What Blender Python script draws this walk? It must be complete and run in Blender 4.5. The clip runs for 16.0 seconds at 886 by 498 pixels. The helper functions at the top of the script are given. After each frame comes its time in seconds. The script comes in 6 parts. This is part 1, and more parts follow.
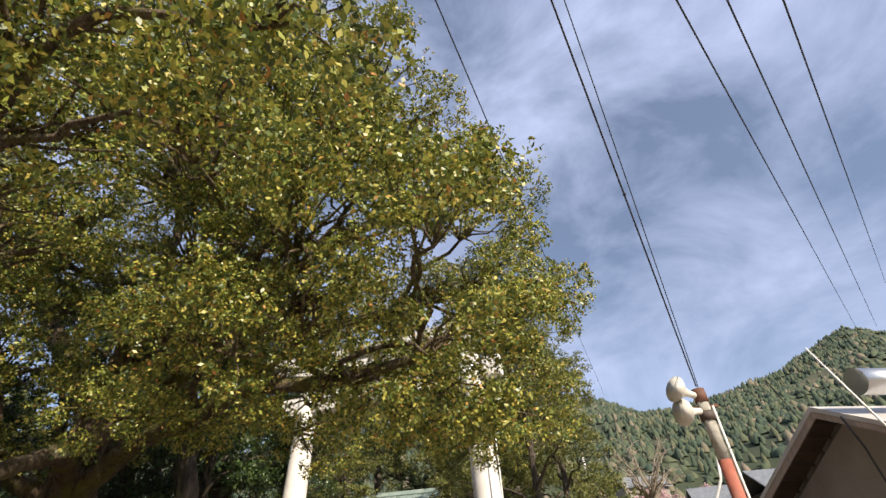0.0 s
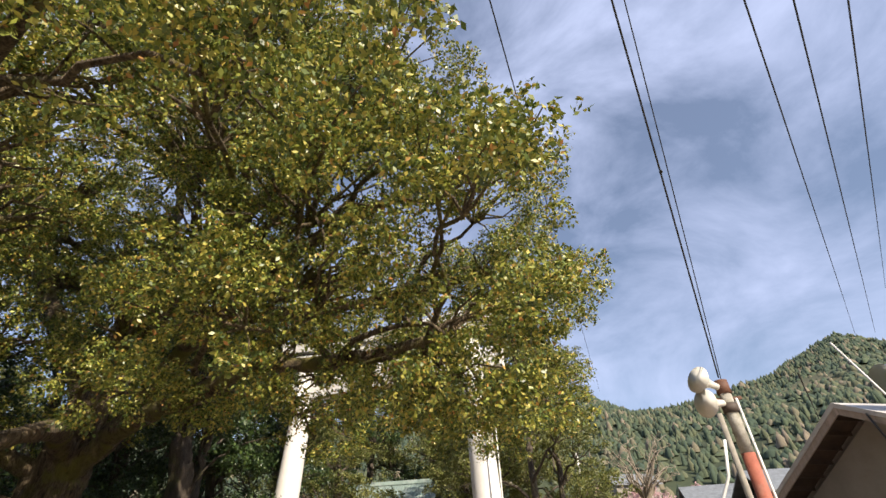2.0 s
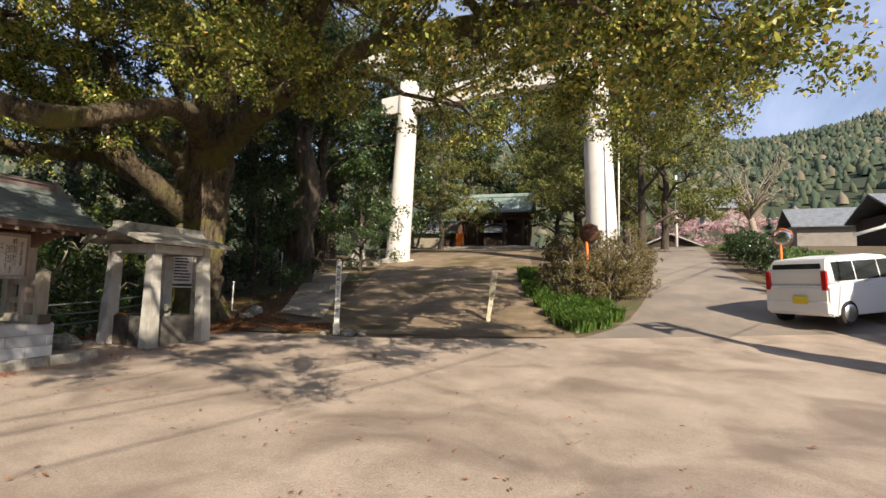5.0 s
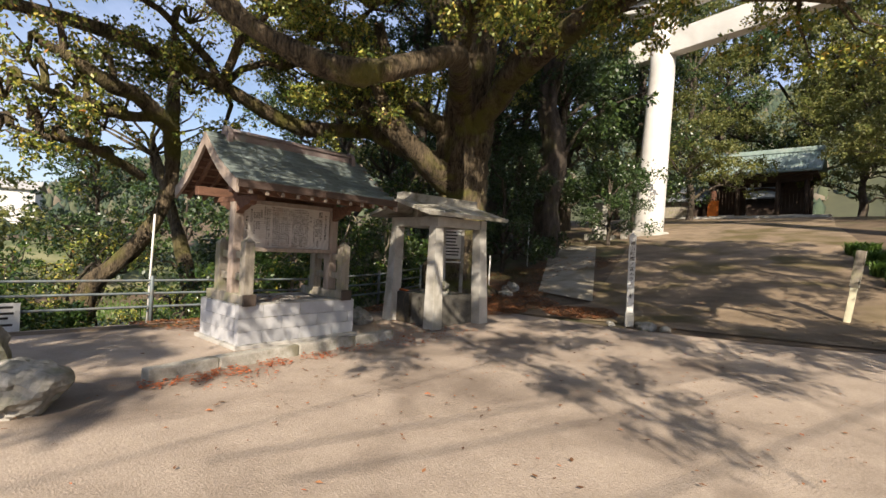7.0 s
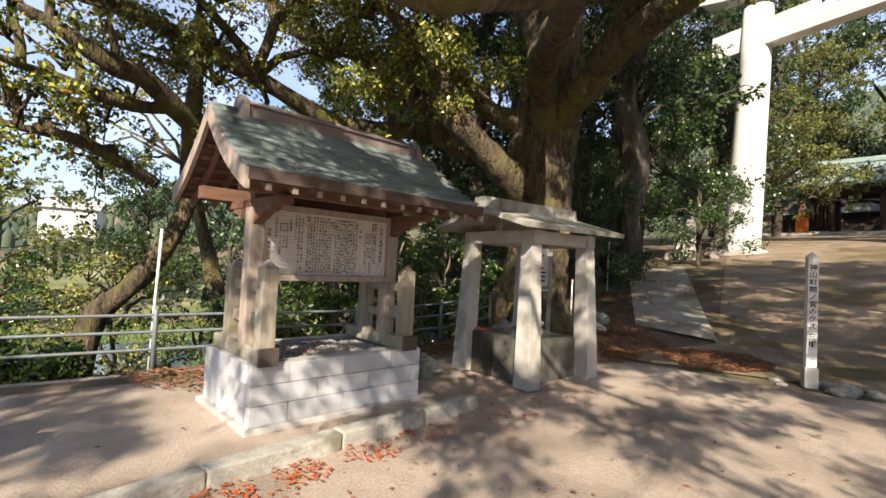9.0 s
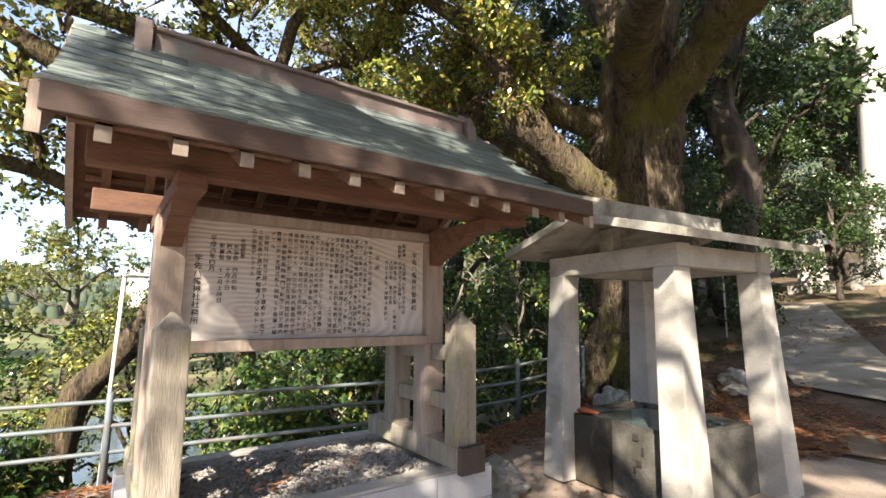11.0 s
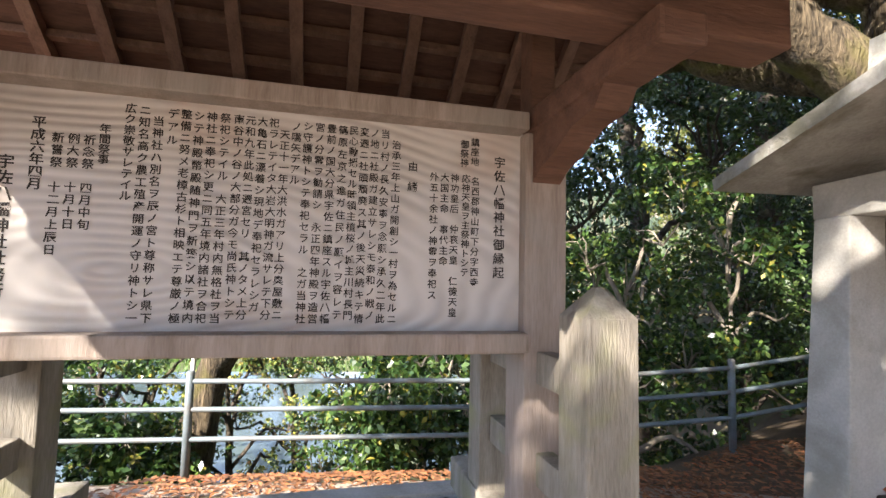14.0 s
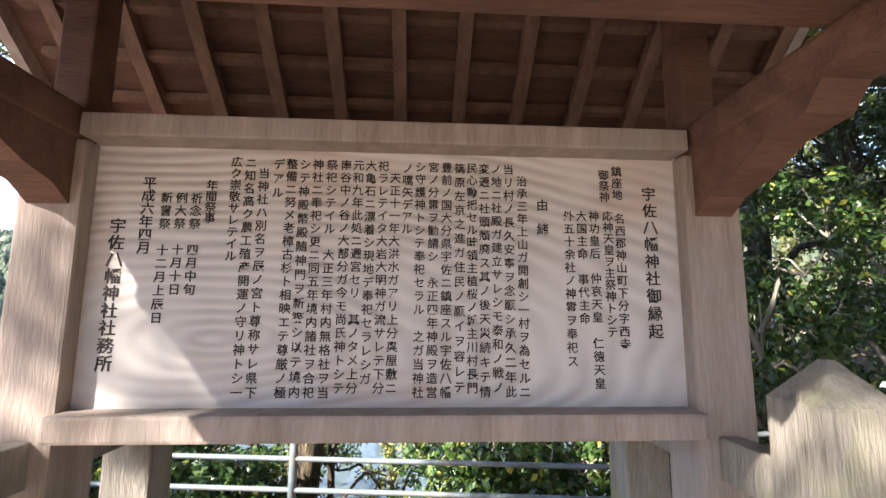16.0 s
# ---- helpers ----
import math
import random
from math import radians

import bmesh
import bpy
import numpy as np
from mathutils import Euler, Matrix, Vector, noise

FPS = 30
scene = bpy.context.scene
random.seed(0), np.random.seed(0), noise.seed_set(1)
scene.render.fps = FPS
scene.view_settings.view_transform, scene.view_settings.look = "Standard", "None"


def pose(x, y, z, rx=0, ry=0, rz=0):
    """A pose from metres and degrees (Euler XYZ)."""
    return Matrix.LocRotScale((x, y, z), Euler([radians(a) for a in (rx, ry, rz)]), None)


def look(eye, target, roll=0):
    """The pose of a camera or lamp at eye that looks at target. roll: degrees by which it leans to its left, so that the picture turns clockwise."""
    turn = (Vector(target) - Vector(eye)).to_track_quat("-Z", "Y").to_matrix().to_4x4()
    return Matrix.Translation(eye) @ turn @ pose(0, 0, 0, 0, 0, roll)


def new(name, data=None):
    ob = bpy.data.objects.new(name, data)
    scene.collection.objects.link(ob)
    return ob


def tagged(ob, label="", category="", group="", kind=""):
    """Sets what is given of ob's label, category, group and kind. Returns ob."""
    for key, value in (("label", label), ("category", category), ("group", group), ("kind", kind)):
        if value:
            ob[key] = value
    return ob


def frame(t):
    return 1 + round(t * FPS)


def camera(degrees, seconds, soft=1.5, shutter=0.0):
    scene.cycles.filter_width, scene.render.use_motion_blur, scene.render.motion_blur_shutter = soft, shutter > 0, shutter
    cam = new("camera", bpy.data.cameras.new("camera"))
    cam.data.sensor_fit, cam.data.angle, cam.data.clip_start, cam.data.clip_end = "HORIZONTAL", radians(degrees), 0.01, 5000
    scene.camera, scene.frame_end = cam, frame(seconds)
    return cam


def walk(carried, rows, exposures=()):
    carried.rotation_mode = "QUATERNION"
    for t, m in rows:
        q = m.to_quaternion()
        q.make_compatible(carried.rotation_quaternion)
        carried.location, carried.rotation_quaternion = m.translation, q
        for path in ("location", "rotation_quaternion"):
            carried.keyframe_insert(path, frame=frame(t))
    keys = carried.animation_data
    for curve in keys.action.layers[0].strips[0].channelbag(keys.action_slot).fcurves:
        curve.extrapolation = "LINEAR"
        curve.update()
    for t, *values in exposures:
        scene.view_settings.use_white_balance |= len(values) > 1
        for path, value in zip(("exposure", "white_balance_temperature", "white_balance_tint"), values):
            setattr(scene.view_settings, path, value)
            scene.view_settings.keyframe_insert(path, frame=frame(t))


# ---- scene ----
cam = camera(86.3, 16.0)
PATH = [
    (0, (0.83, 3.093, 1.705), (0.457, 4.648, 2.906), -4.0),
    (0.5, (0.685, 3.082, 1.694), (0.332, 4.636, 2.903), -3.6),
    (1, (0.62, 3.096, 1.682), (0.276, 4.655, 2.887), -2.9),
    (1.5, (0.484, 3.231, 1.669), (0.137, 4.797, 2.864), -2.8),
    (2, (0.287, 3.446, 1.698), (-0.076, 5.02, 2.879), -2.4),
    (2.5, (-0.011, 3.577, 1.679), (-0.408, 5.184, 2.802), -1.2),
    (2.9, (-0.219, 3.685, 1.616), (-0.676, 5.38, 2.574), -0.9),
    (3, (-0.269, 3.747, 1.627), (-0.756, 5.463, 2.531), -0.4),
    (3.2, (-0.383, 3.892, 1.626), (-0.913, 5.653, 2.414), -0.7),
    (5.3, (-1.937, 5.028, 1.396), (-2.823, 6.818, 1.493), 3.1),
    (5.5, (-2.15, 5.101, 1.434), (-3.152, 6.83, 1.51), 3.1),
    (6, (-2.752, 5.325, 1.43), (-4.06, 6.838, 1.436), 3.0),
    (6.5, (-3.428, 5.378, 1.454), (-4.848, 6.787, 1.446), 3.1),
    (7, (-4.013, 5.589, 1.476), (-5.506, 6.92, 1.474), 2.7),
    (7.5, (-4.597, 5.741, 1.488), (-6.14, 7.014, 1.502), 2.6),
    (8, (-5.092, 6.006, 1.515), (-6.684, 7.215, 1.571), 2.9),
    (8.5, (-5.616, 6.298, 1.529), (-7.213, 7.5, 1.588), 3.0),
    (9, (-6.144, 6.569, 1.536), (-7.751, 7.758, 1.603), 2.8),
    (9.5, (-6.634, 6.901, 1.582), (-8.274, 8.04, 1.692), 2.3),
    (9.7, (-6.832, 7.027, 1.595), (-8.483, 8.148, 1.735), 1.9),
    (11.8, (-8.508, 8.26, 1.468), (-10.312, 9.086, 1.727), 1.0),
    (12, (-8.619, 8.351, 1.478), (-10.44, 9.143, 1.717), 1.4),
    (12.5, (-8.914, 8.506, 1.515), (-10.803, 9.123, 1.731), 1.5),
    (13, (-9.126, 8.674, 1.525), (-11.094, 8.979, 1.718), 1.3),
    (13.5, (-9.271, 8.738, 1.523), (-11.249, 8.974, 1.702), 1.2),
    (14, (-9.375, 8.792, 1.51), (-11.356, 9.034, 1.655), 1.3),
    (14.5, (-9.496, 8.821, 1.499), (-11.485, 8.976, 1.632), 1.3),
    (15, (-9.609, 8.812, 1.539), (-11.603, 8.865, 1.661), 1.2),
    (15.5, (-9.632, 8.709, 1.557), (-11.625, 8.667, 1.732), 0.6),
    (16, (-9.595, 8.696, 1.577), (-11.57, 8.568, 1.861), 0.4),
]
EXPOSURE = [(0, 0.70, 6500, 10), (3, 0.82, 6500, 10), (5.5, 0.78, 6500, 10), (7.5, 0.90, 6450, 10), (9, 1.22, 6400, 10), (9.7, 1.35, 6400, 10), (12, 2.15, 6150, 11), (14, 2.3, 5900, 11), (16, 2.4, 5750, 11)]
walk(cam, [(t, look(eye, target, roll)) for t, eye, target, roll in PATH], EXPOSURE)

# ---- world, sun, exposure ----
SUN_DIR = Vector((0.61, -0.57, 0.55)).normalized()   # towards the sun
world = bpy.data.worlds.new("sky")
scene.world = world
world.use_nodes = True
wn, wl = world.node_tree.nodes, world.node_tree.links
wn.clear()
w_out = wn.new("ShaderNodeOutputWorld")
w_bg = wn.new("ShaderNodeBackground")
w_sky = wn.new("ShaderNodeTexSky")
w_sky.sky_type, w_sky.sun_disc = "NISHITA", False
w_sky.sun_elevation = math.asin(SUN_DIR.z)
w_sky.sun_rotation = math.atan2(SUN_DIR.x, SUN_DIR.y)
w_sky.air_density, w_sky.dust_density, w_sky.ozone_density = 1.0, 0.6, 1.5
w_co = wn.new("ShaderNodeTexCoord")
w_map = wn.new("ShaderNodeMapping")
w_map.inputs["Scale"].default_value = (1.7, 2.2, 3.0)
w_map.inputs["Rotation"].default_value = (0.2, 0.1, 0.7)
w_noise = wn.new("ShaderNodeTexNoise")
w_noise.inputs["Scale"].default_value = 1.7
w_noise.inputs["Detail"].default_value = 9.0
w_noise.inputs["Roughness"].default_value = 0.58
w_noise.inputs["Distortion"].default_value = 0.35
w_ramp = wn.new("ShaderNodeValToRGB")
w_ramp.color_ramp.elements[0].position, w_ramp.color_ramp.elements[1].position = 0.36, 0.78
w_ramp.color_ramp.elements[0].color = (0.16, 0.16, 0.16, 1)
w_ramp.color_ramp.elements[1].color = (0.92, 0.92, 0.92, 1)
w_mix = wn.new("ShaderNodeMix")
w_mix.data_type = "RGBA"
w_mix.inputs["B"].default_value = (6.0, 6.7, 9.3, 1)
wl.new(w_co.outputs["Generated"], w_map.inputs["Vector"])
wl.new(w_map.outputs["Vector"], w_noise.inputs["Vector"])
wl.new(w_noise.outputs["Fac"], w_ramp.inputs["Fac"])
wl.new(w_ramp.outputs["Color"], w_mix.inputs["Factor"])
wl.new(w_sky.outputs["Color"], w_mix.inputs["A"])
wl.new(w_mix.outputs["Result"], w_bg.inputs["Color"])
wl.new(w_bg.outputs["Background"], w_out.inputs["Surface"])
w_bg.inputs["Strength"].default_value = 0.078

sun_data = bpy.data.lights.new("sun", "SUN")
sun_data.energy, sun_data.angle, sun_data.color = 5.0, radians(0.53), (1.0, 0.87, 0.70)
sun = new("sun", sun_data)
sun.matrix_world = look(Vector((20, -10, 40)), Vector((20, -10, 40)) - SUN_DIR)


# ---- materials ----
def material(name, base, dark=None, rough=0.8, scale=6.0, bump=0.2, fine=60.0, metal=0.0, stretch=(1, 1, 1), stain=None, stain_scale=1.2, stain_amount=0.5, vary=0.0, coords="Object", spec=0.4, relief=0.02, speck=0.55):
    """A weathered surface: two scales of colour change, an optional stain, fine relief."""
    m = bpy.data.materials.new(name)
    m.use_nodes = True
    n, l = m.node_tree.nodes, m.node_tree.links
    p = n["Principled BSDF"]
    p.inputs["Roughness"].default_value, p.inputs["Metallic"].default_value = rough, metal
    p.inputs["Specular IOR Level"].default_value = spec
    tc, mp = n.new("ShaderNodeTexCoord"), n.new("ShaderNodeMapping")
    mp.inputs["Scale"].default_value = stretch
    l.new(tc.outputs[coords], mp.inputs["Vector"])
    n1, n2 = n.new("ShaderNodeTexNoise"), n.new("ShaderNodeTexNoise")
    for k, s in ((n1, scale), (n2, fine)):
        k.inputs["Scale"].default_value, k.inputs["Detail"].default_value, k.inputs["Roughness"].default_value = s, 6.0, 0.62
        l.new(mp.outputs["Vector"], k.inputs["Vector"])
    dark = dark or tuple(c * 0.6 for c in base)
    mix = n.new("ShaderNodeMix")
    mix.data_type = "RGBA"
    mix.inputs["A"].default_value, mix.inputs["B"].default_value = (*dark, 1), (*base, 1)
    add = n.new("ShaderNodeMath")
    add.operation = "MULTIPLY_ADD"
    add.inputs[1].default_value = speck
    l.new(n2.outputs["Fac"], add.inputs[0])
    sub = n.new("ShaderNodeMath")
    sub.operation = "SUBTRACT"
    sub.inputs[1].default_value = speck / 2
    l.new(n1.outputs["Fac"], sub.inputs[0])
    l.new(sub.outputs[0], add.inputs[2])
    rmp = n.new("ShaderNodeMapRange")
    rmp.inputs["From Min"].default_value, rmp.inputs["From Max"].default_value = 0.28, 0.72
    l.new(add.outputs[0], rmp.inputs["Value"])
    l.new(rmp.outputs["Result"], mix.inputs["Factor"])
    colour = mix.outputs["Result"]
    if stain:
        n3, r3, mx = n.new("ShaderNodeTexNoise"), n.new("ShaderNodeMapRange"), n.new("ShaderNodeMix")
        n3.inputs["Scale"].default_value, n3.inputs["Detail"].default_value, n3.inputs["Distortion"].default_value = stain_scale, 7.0, 0.6
        l.new(tc.outputs[coords], n3.inputs["Vector"])
        r3.inputs["From Min"].default_value, r3.inputs["From Max"].default_value = 0.5, 0.66
        r3.inputs["To Max"].default_value = stain_amount
        l.new(n3.outputs["Fac"], r3.inputs["Value"])
        mx.data_type = "RGBA"
        mx.inputs["B"].default_value = (*stain, 1)
        l.new(r3.outputs["Result"], mx.inputs["Factor"])
        l.new(colour, mx.inputs["A"])
        colour = mx.outputs["Result"]
    if vary:
        oi, mr, mm = n.new("ShaderNodeObjectInfo"), n.new("ShaderNodeMapRange"), n.new("ShaderNodeMix")
        mr.inputs["To Min"].default_value, mr.inputs["To Max"].default_value = 1 - vary, 1 + vary * 0.5
        l.new(oi.outputs["Random"], mr.inputs["Value"])
        mm.data_type, mm.blend_type = "RGBA", "MULTIPLY"
        mm.inputs["Factor"].default_value = 1.0
        l.new(colour, mm.inputs["A"])
        l.new(mr.outputs["Result"], mm.inputs["B"])
        colour = mm.outputs["Result"]
    l.new(colour, p.inputs["Base Color"])
    if bump:
        bp = n.new("ShaderNodeBump")
        bp.inputs["Strength"].default_value, bp.inputs["Distance"].default_value = bump, relief
        l.new(add.outputs[0], bp.inputs["Height"])
        l.new(bp.outputs["Normal"], p.inputs["Normal"])
    return m


def leaf_material(name, colours, rough=0.45, through_light=0.35):
    """Leaves: a colour for each leaf out of a ramp, some light through the blade."""
    m = bpy.data.materials.new(name)
    m.use_nodes = True
    n, l = m.node_tree.nodes, m.node_tree.links
    p = n["Principled BSDF"]
    geo, ramp = n.new("ShaderNodeNewGeometry"), n.new("ShaderNodeValToRGB")
    ramp.color_ramp.interpolation = "LINEAR"
    while len(ramp.color_ramp.elements) < len(colours):
        ramp.color_ramp.elements.new(0.5)
    for e, (at, c) in zip(ramp.color_ramp.elements, colours):
        e.position, e.color = at, (*c, 1)
    l.new(geo.outputs["Random Per Island"], ramp.inputs["Fac"])
    tr, mix, out = n.new("ShaderNodeBsdfTranslucent"), n.new("ShaderNodeMixShader"), n["Material Output"]
    l.new(ramp.outputs["Color"], p.inputs["Base Color"])
    l.new(ramp.outputs["Color"], tr.inputs["Color"])
    p.inputs["Roughness"].default_value = rough
    mix.inputs["Fac"].default_value = through_light
    l.new(p.outputs["BSDF"], mix.inputs[1])
    l.new(tr.outputs["BSDF"], mix.inputs[2])
    l.new(mix.outputs["Shader"], out.inputs["Surface"])
    return m


ASPHALT = material("asphalt", (0.445, 0.365, 0.295), (0.265, 0.212, 0.168), 0.9, 1.1, 0.6, 70, speck=0.95, stain=(0.15, 0.115, 0.09), stain_scale=0.7, stain_amount=0.7)
SLAB = material("worn_slab", (0.40, 0.36, 0.29), (0.22, 0.19, 0.14), 0.95, 1.5, 0.5, 60, speck=0.9, stain=(0.15, 0.12, 0.06), stain_scale=1.0, stain_amount=0.8)
ROAD = material("road_asphalt", (0.28, 0.235, 0.19), (0.18, 0.15, 0.125), 0.9, 0.9, 0.4, 90, stain=(0.13, 0.12, 0.11), stain_scale=0.6)
APPROACH = material("mossy_paving", (0.30, 0.225, 0.15), (0.13, 0.095, 0.06), 0.95, 1.2, 0.6, 60, speck=0.9, stain=(0.085, 0.068, 0.018), stain_scale=0.55, stain_amount=0.85)
SOIL = material("soil", (0.17, 0.12, 0.075), (0.07, 0.05, 0.032), 1.0, 1.4, 0.9, 30, stain=(0.07, 0.085, 0.025), stain_scale=0.35, stain_amount=0.7)
CONCRETE = material("concrete", (0.52, 0.50, 0.46), (0.34, 0.325, 0.29), 0.9, 3.0, 0.35, 80, stain=(0.20, 0.185, 0.14), stain_scale=2.2, stain_amount=0.6)
OLD_CONCRETE = material("old_concrete", (0.46, 0.44, 0.39), (0.25, 0.235, 0.20), 0.95, 4.0, 0.7, 60, stain=(0.12, 0.11, 0.06), stain_scale=3.0, stain_amount=0.75)
BLOCK = material("painted_block", (0.56, 0.56, 0.575), (0.42, 0.42, 0.43), 0.9, 3.0, 0.3, 90, stain=(0.34, 0.33, 0.30), stain_scale=2.0, stain_amount=0.5, vary=0.12)
TORII_PAINT = material("torii_concrete", (0.74, 0.72, 0.69), (0.60, 0.58, 0.55), 0.85, 0.8, 0.12, 30, stain=(0.42, 0.41, 0.39), stain_scale=0.5, stain_amount=0.5)
WOOD = material("weathered_wood", (0.40, 0.325, 0.275), (0.23, 0.18, 0.145), 0.8, 3.0, 0.35, 26, stretch=(6, 6, 0.7), stain=(0.30, 0.27, 0.235), stain_scale=2.5, stain_amount=0.6)
BEAM = material("roof_beam_wood", (0.19, 0.098, 0.062), (0.085, 0.043, 0.028), 0.75, 3.0, 0.3, 30, stretch=(6, 0.8, 6))
RAFTER = material("rafter_wood", (0.22, 0.13, 0.088), (0.11, 0.062, 0.042), 0.75, 3.0, 0.3, 30, stretch=(0.8, 6, 6))
SOFFIT = material("soffit_board", (0.14, 0.072, 0.047), (0.06, 0.03, 0.02), 0.8, 3.0, 0.3, 30, stretch=(6, 0.8, 6))
# colour taken far below white to put the eave's shade on the ends
RAFTER_END = material("white_rafter_end", (0.27, 0.225, 0.185), (0.16, 0.13, 0.105), 0.8, 12, 0.2)
MOSSY_WOOD = material("mossy_wood", (0.36, 0.325, 0.27), (0.18, 0.155, 0.12), 0.9, 3.0, 0.5, 30, stretch=(5, 5, 0.8), stain=(0.25, 0.25, 0.12), stain_scale=4.0, stain_amount=0.7)
CAP = material("dark_end_cap", (0.10, 0.075, 0.06), (0.05, 0.038, 0.03), 0.7, 8)
COPPER = material("green_copper_roof", (0.26, 0.34, 0.31), (0.15, 0.20, 0.19), 0.55, 3.0, 0.25, 40, stain=(0.33, 0.36, 0.34), stain_scale=2.0, stain_amount=0.6, vary=0.25)
SHINGLE = material("grey_green_shingle", (0.225, 0.265, 0.25), (0.105, 0.125, 0.12), 0.55, 3.0, 0.3, 40, stretch=(5, 1, 5), stain=(0.30, 0.31, 0.30), stain_scale=2.0, stain_amount=0.5, vary=0.30)
RIDGE = material("ridge_metal", (0.24, 0.185, 0.175), (0.15, 0.12, 0.115), 0.6, 3.0, 0.25, 40, stain=(0.22, 0.27, 0.25), stain_scale=2.5)
FASCIA = material("fascia", (0.10, 0.068, 0.055), (0.05, 0.034, 0.028), 0.7, 4.0, 0.2, 40, stretch=(4, 0.6, 4))
RAIL = material("galvanised_rail", (0.20, 0.235, 0.25), (0.12, 0.145, 0.155), 0.55, 8.0, 0.15, 60, metal=0.25, stain=(0.20, 0.14, 0.09), stain_scale=4, stain_amount=0.4)
ROCK = material("grey_rock", (0.40, 0.38, 0.34), (0.17, 0.16, 0.14), 0.95, 4.0, 1.0, 26, stain=(0.10, 0.105, 0.05), stain_scale=3.0, stain_amount=0.8)
BASIN = material("basin_stone", (0.15, 0.14, 0.12), (0.05, 0.046, 0.04), 0.85, 4.0, 0.5, 50, stain=(0.04, 0.038, 0.03), stain_scale=2.4, stain_amount=0.9)
WET_STONE = material("wet_black_stone", (0.06, 0.055, 0.045), (0.018, 0.017, 0.014), 0.35, 3.0, 0.6, 40, stain=(0.20, 0.15, 0.09), stain_scale=5.0, stain_amount=0.5)
BLACK_STONE = material("dark_stone", (0.045, 0.043, 0.040), (0.018, 0.017, 0.016), 0.5, 3.0, 0.8, 30, stain=(0.20, 0.19, 0.17), stain_scale=3.0, stain_amount=0.35)
WHITE_PAINT = material("white_paint", (0.74, 0.73, 0.70), (0.58, 0.57, 0.54), 0.6, 6.0, 0.1, 60, stain=(0.45, 0.43, 0.38), stain_scale=3.0, stain_amount=0.4)
CREAM_PAINT = material("cream_paint", (0.70, 0.66, 0.48), (0.55, 0.51, 0.36), 0.6, 6.0, 0.1)
INK = material("ink", (0.035, 0.028, 0.024), (0.02, 0.016, 0.014), 0.8, 30, 0.0)
ORANGE = material("orange_paint", (0.72, 0.21, 0.03), (0.52, 0.13, 0.02), 0.5, 5.0, 0.1)
RUST = material("rusty_brown", (0.16, 0.075, 0.045), (0.08, 0.038, 0.025), 0.7, 8.0, 0.3)
RED_POLE = material("faded_red_pole", (0.40, 0.13, 0.085), (0.24, 0.075, 0.05), 0.7, 6.0, 0.3, 40, stain=(0.34, 0.20, 0.15), stain_scale=3.0)
GREY_POLE = material("grey_pole", (0.33, 0.30, 0.25), (0.21, 0.19, 0.155), 0.85, 4.0, 0.3)
HORN = material("horn_enamel", (0.72, 0.70, 0.64), (0.58, 0.56, 0.50), 0.4, 5.0, 0.05)
CABLE = material("cable", (0.03, 0.03, 0.032), (0.02, 0.02, 0.021), 0.6, 10, 0.0)
WALL_GREY = material("grey_render_wall", (0.30, 0.275, 0.24), (0.22, 0.20, 0.175), 0.9, 1.5, 0.2, 60)
ROOF_METAL = material("roof_sheet", (0.50, 0.48, 0.45), (0.36, 0.34, 0.32), 0.5, 2.0, 0.1, 40)
GREY_TILE = material("grey_tile_roof", (0.22, 0.24, 0.26), (0.12, 0.13, 0.145), 0.6, 3.0, 0.4, 30)
DARK_WOOD = material("dark_wood", (0.065, 0.042, 0.030), (0.03, 0.02, 0.014), 0.8, 3.0, 0.3, 30)
STEEL = material("brushed_steel", (0.62, 0.63, 0.64), (0.50, 0.51, 0.52), 0.3, 4.0, 0.05, metal=0.9)
CAR_PAINT = material("white_car_paint", (0.78, 0.78, 0.78), (0.75, 0.75, 0.75), 0.25, 1.0, 0.0)
GLASS_DARK = material("car_glass", (0.03, 0.034, 0.036), (0.02, 0.023, 0.025), 0.06, 1.0, 0.0, spec=0.8)
TYRE = material("tyre_rubber", (0.03, 0.03, 0.03), (0.02, 0.02, 0.02), 0.9, 10, 0.2)
RED_LENS = material("red_lens", (0.45, 0.02, 0.02), (0.35, 0.015, 0.015), 0.2, 5, 0.0)
PLATE = material("yellow_plate", (0.75, 0.58, 0.04), (0.70, 0.54, 0.04), 0.5, 5, 0.0)
MIRROR = material("mirror_glass", (0.85, 0.86, 0.87), (0.82, 0.83, 0.84), 0.06, 1.0, 0.0, metal=1.0)
GRAVEL = material("gravel", (0.42, 0.39, 0.36), (0.15, 0.14, 0.13), 0.9, 30.0, 0.6, 90)
BARK = material("camphor_bark", (0.27, 0.205, 0.125), (0.032, 0.024, 0.016), 0.95, 2.6, 1.0, 12, stretch=(3.0, 3.0, 0.6), stain=(0.20, 0.19, 0.04), stain_scale=1.3, stain_amount=0.85, relief=0.16, speck=1.0)
BARK_GREY = material("grey_bark", (0.125, 0.10, 0.078), (0.04, 0.031, 0.024), 0.95, 3.0, 0.9, 22, stretch=(2, 2, 0.7), stain=(0.10, 0.095, 0.035), stain_scale=1.2, stain_amount=0.6, relief=0.08, speck=0.9)
TWIG = material("pale_twig", (0.34, 0.29, 0.23), (0.20, 0.17, 0.13), 0.9, 8, 0.2)
SAND = material("river_sand", (0.55, 0.51, 0.45), (0.40, 0.37, 0.32), 1.0, 0.5, 0.4, 20)
HILL = material("hill_forest", (0.060, 0.075, 0.035), (0.022, 0.032, 0.020), 1.0, 0.05, 0.0, 0.6, stain=(0.15, 0.125, 0.07), stain_scale=0.018, stain_amount=0.7)
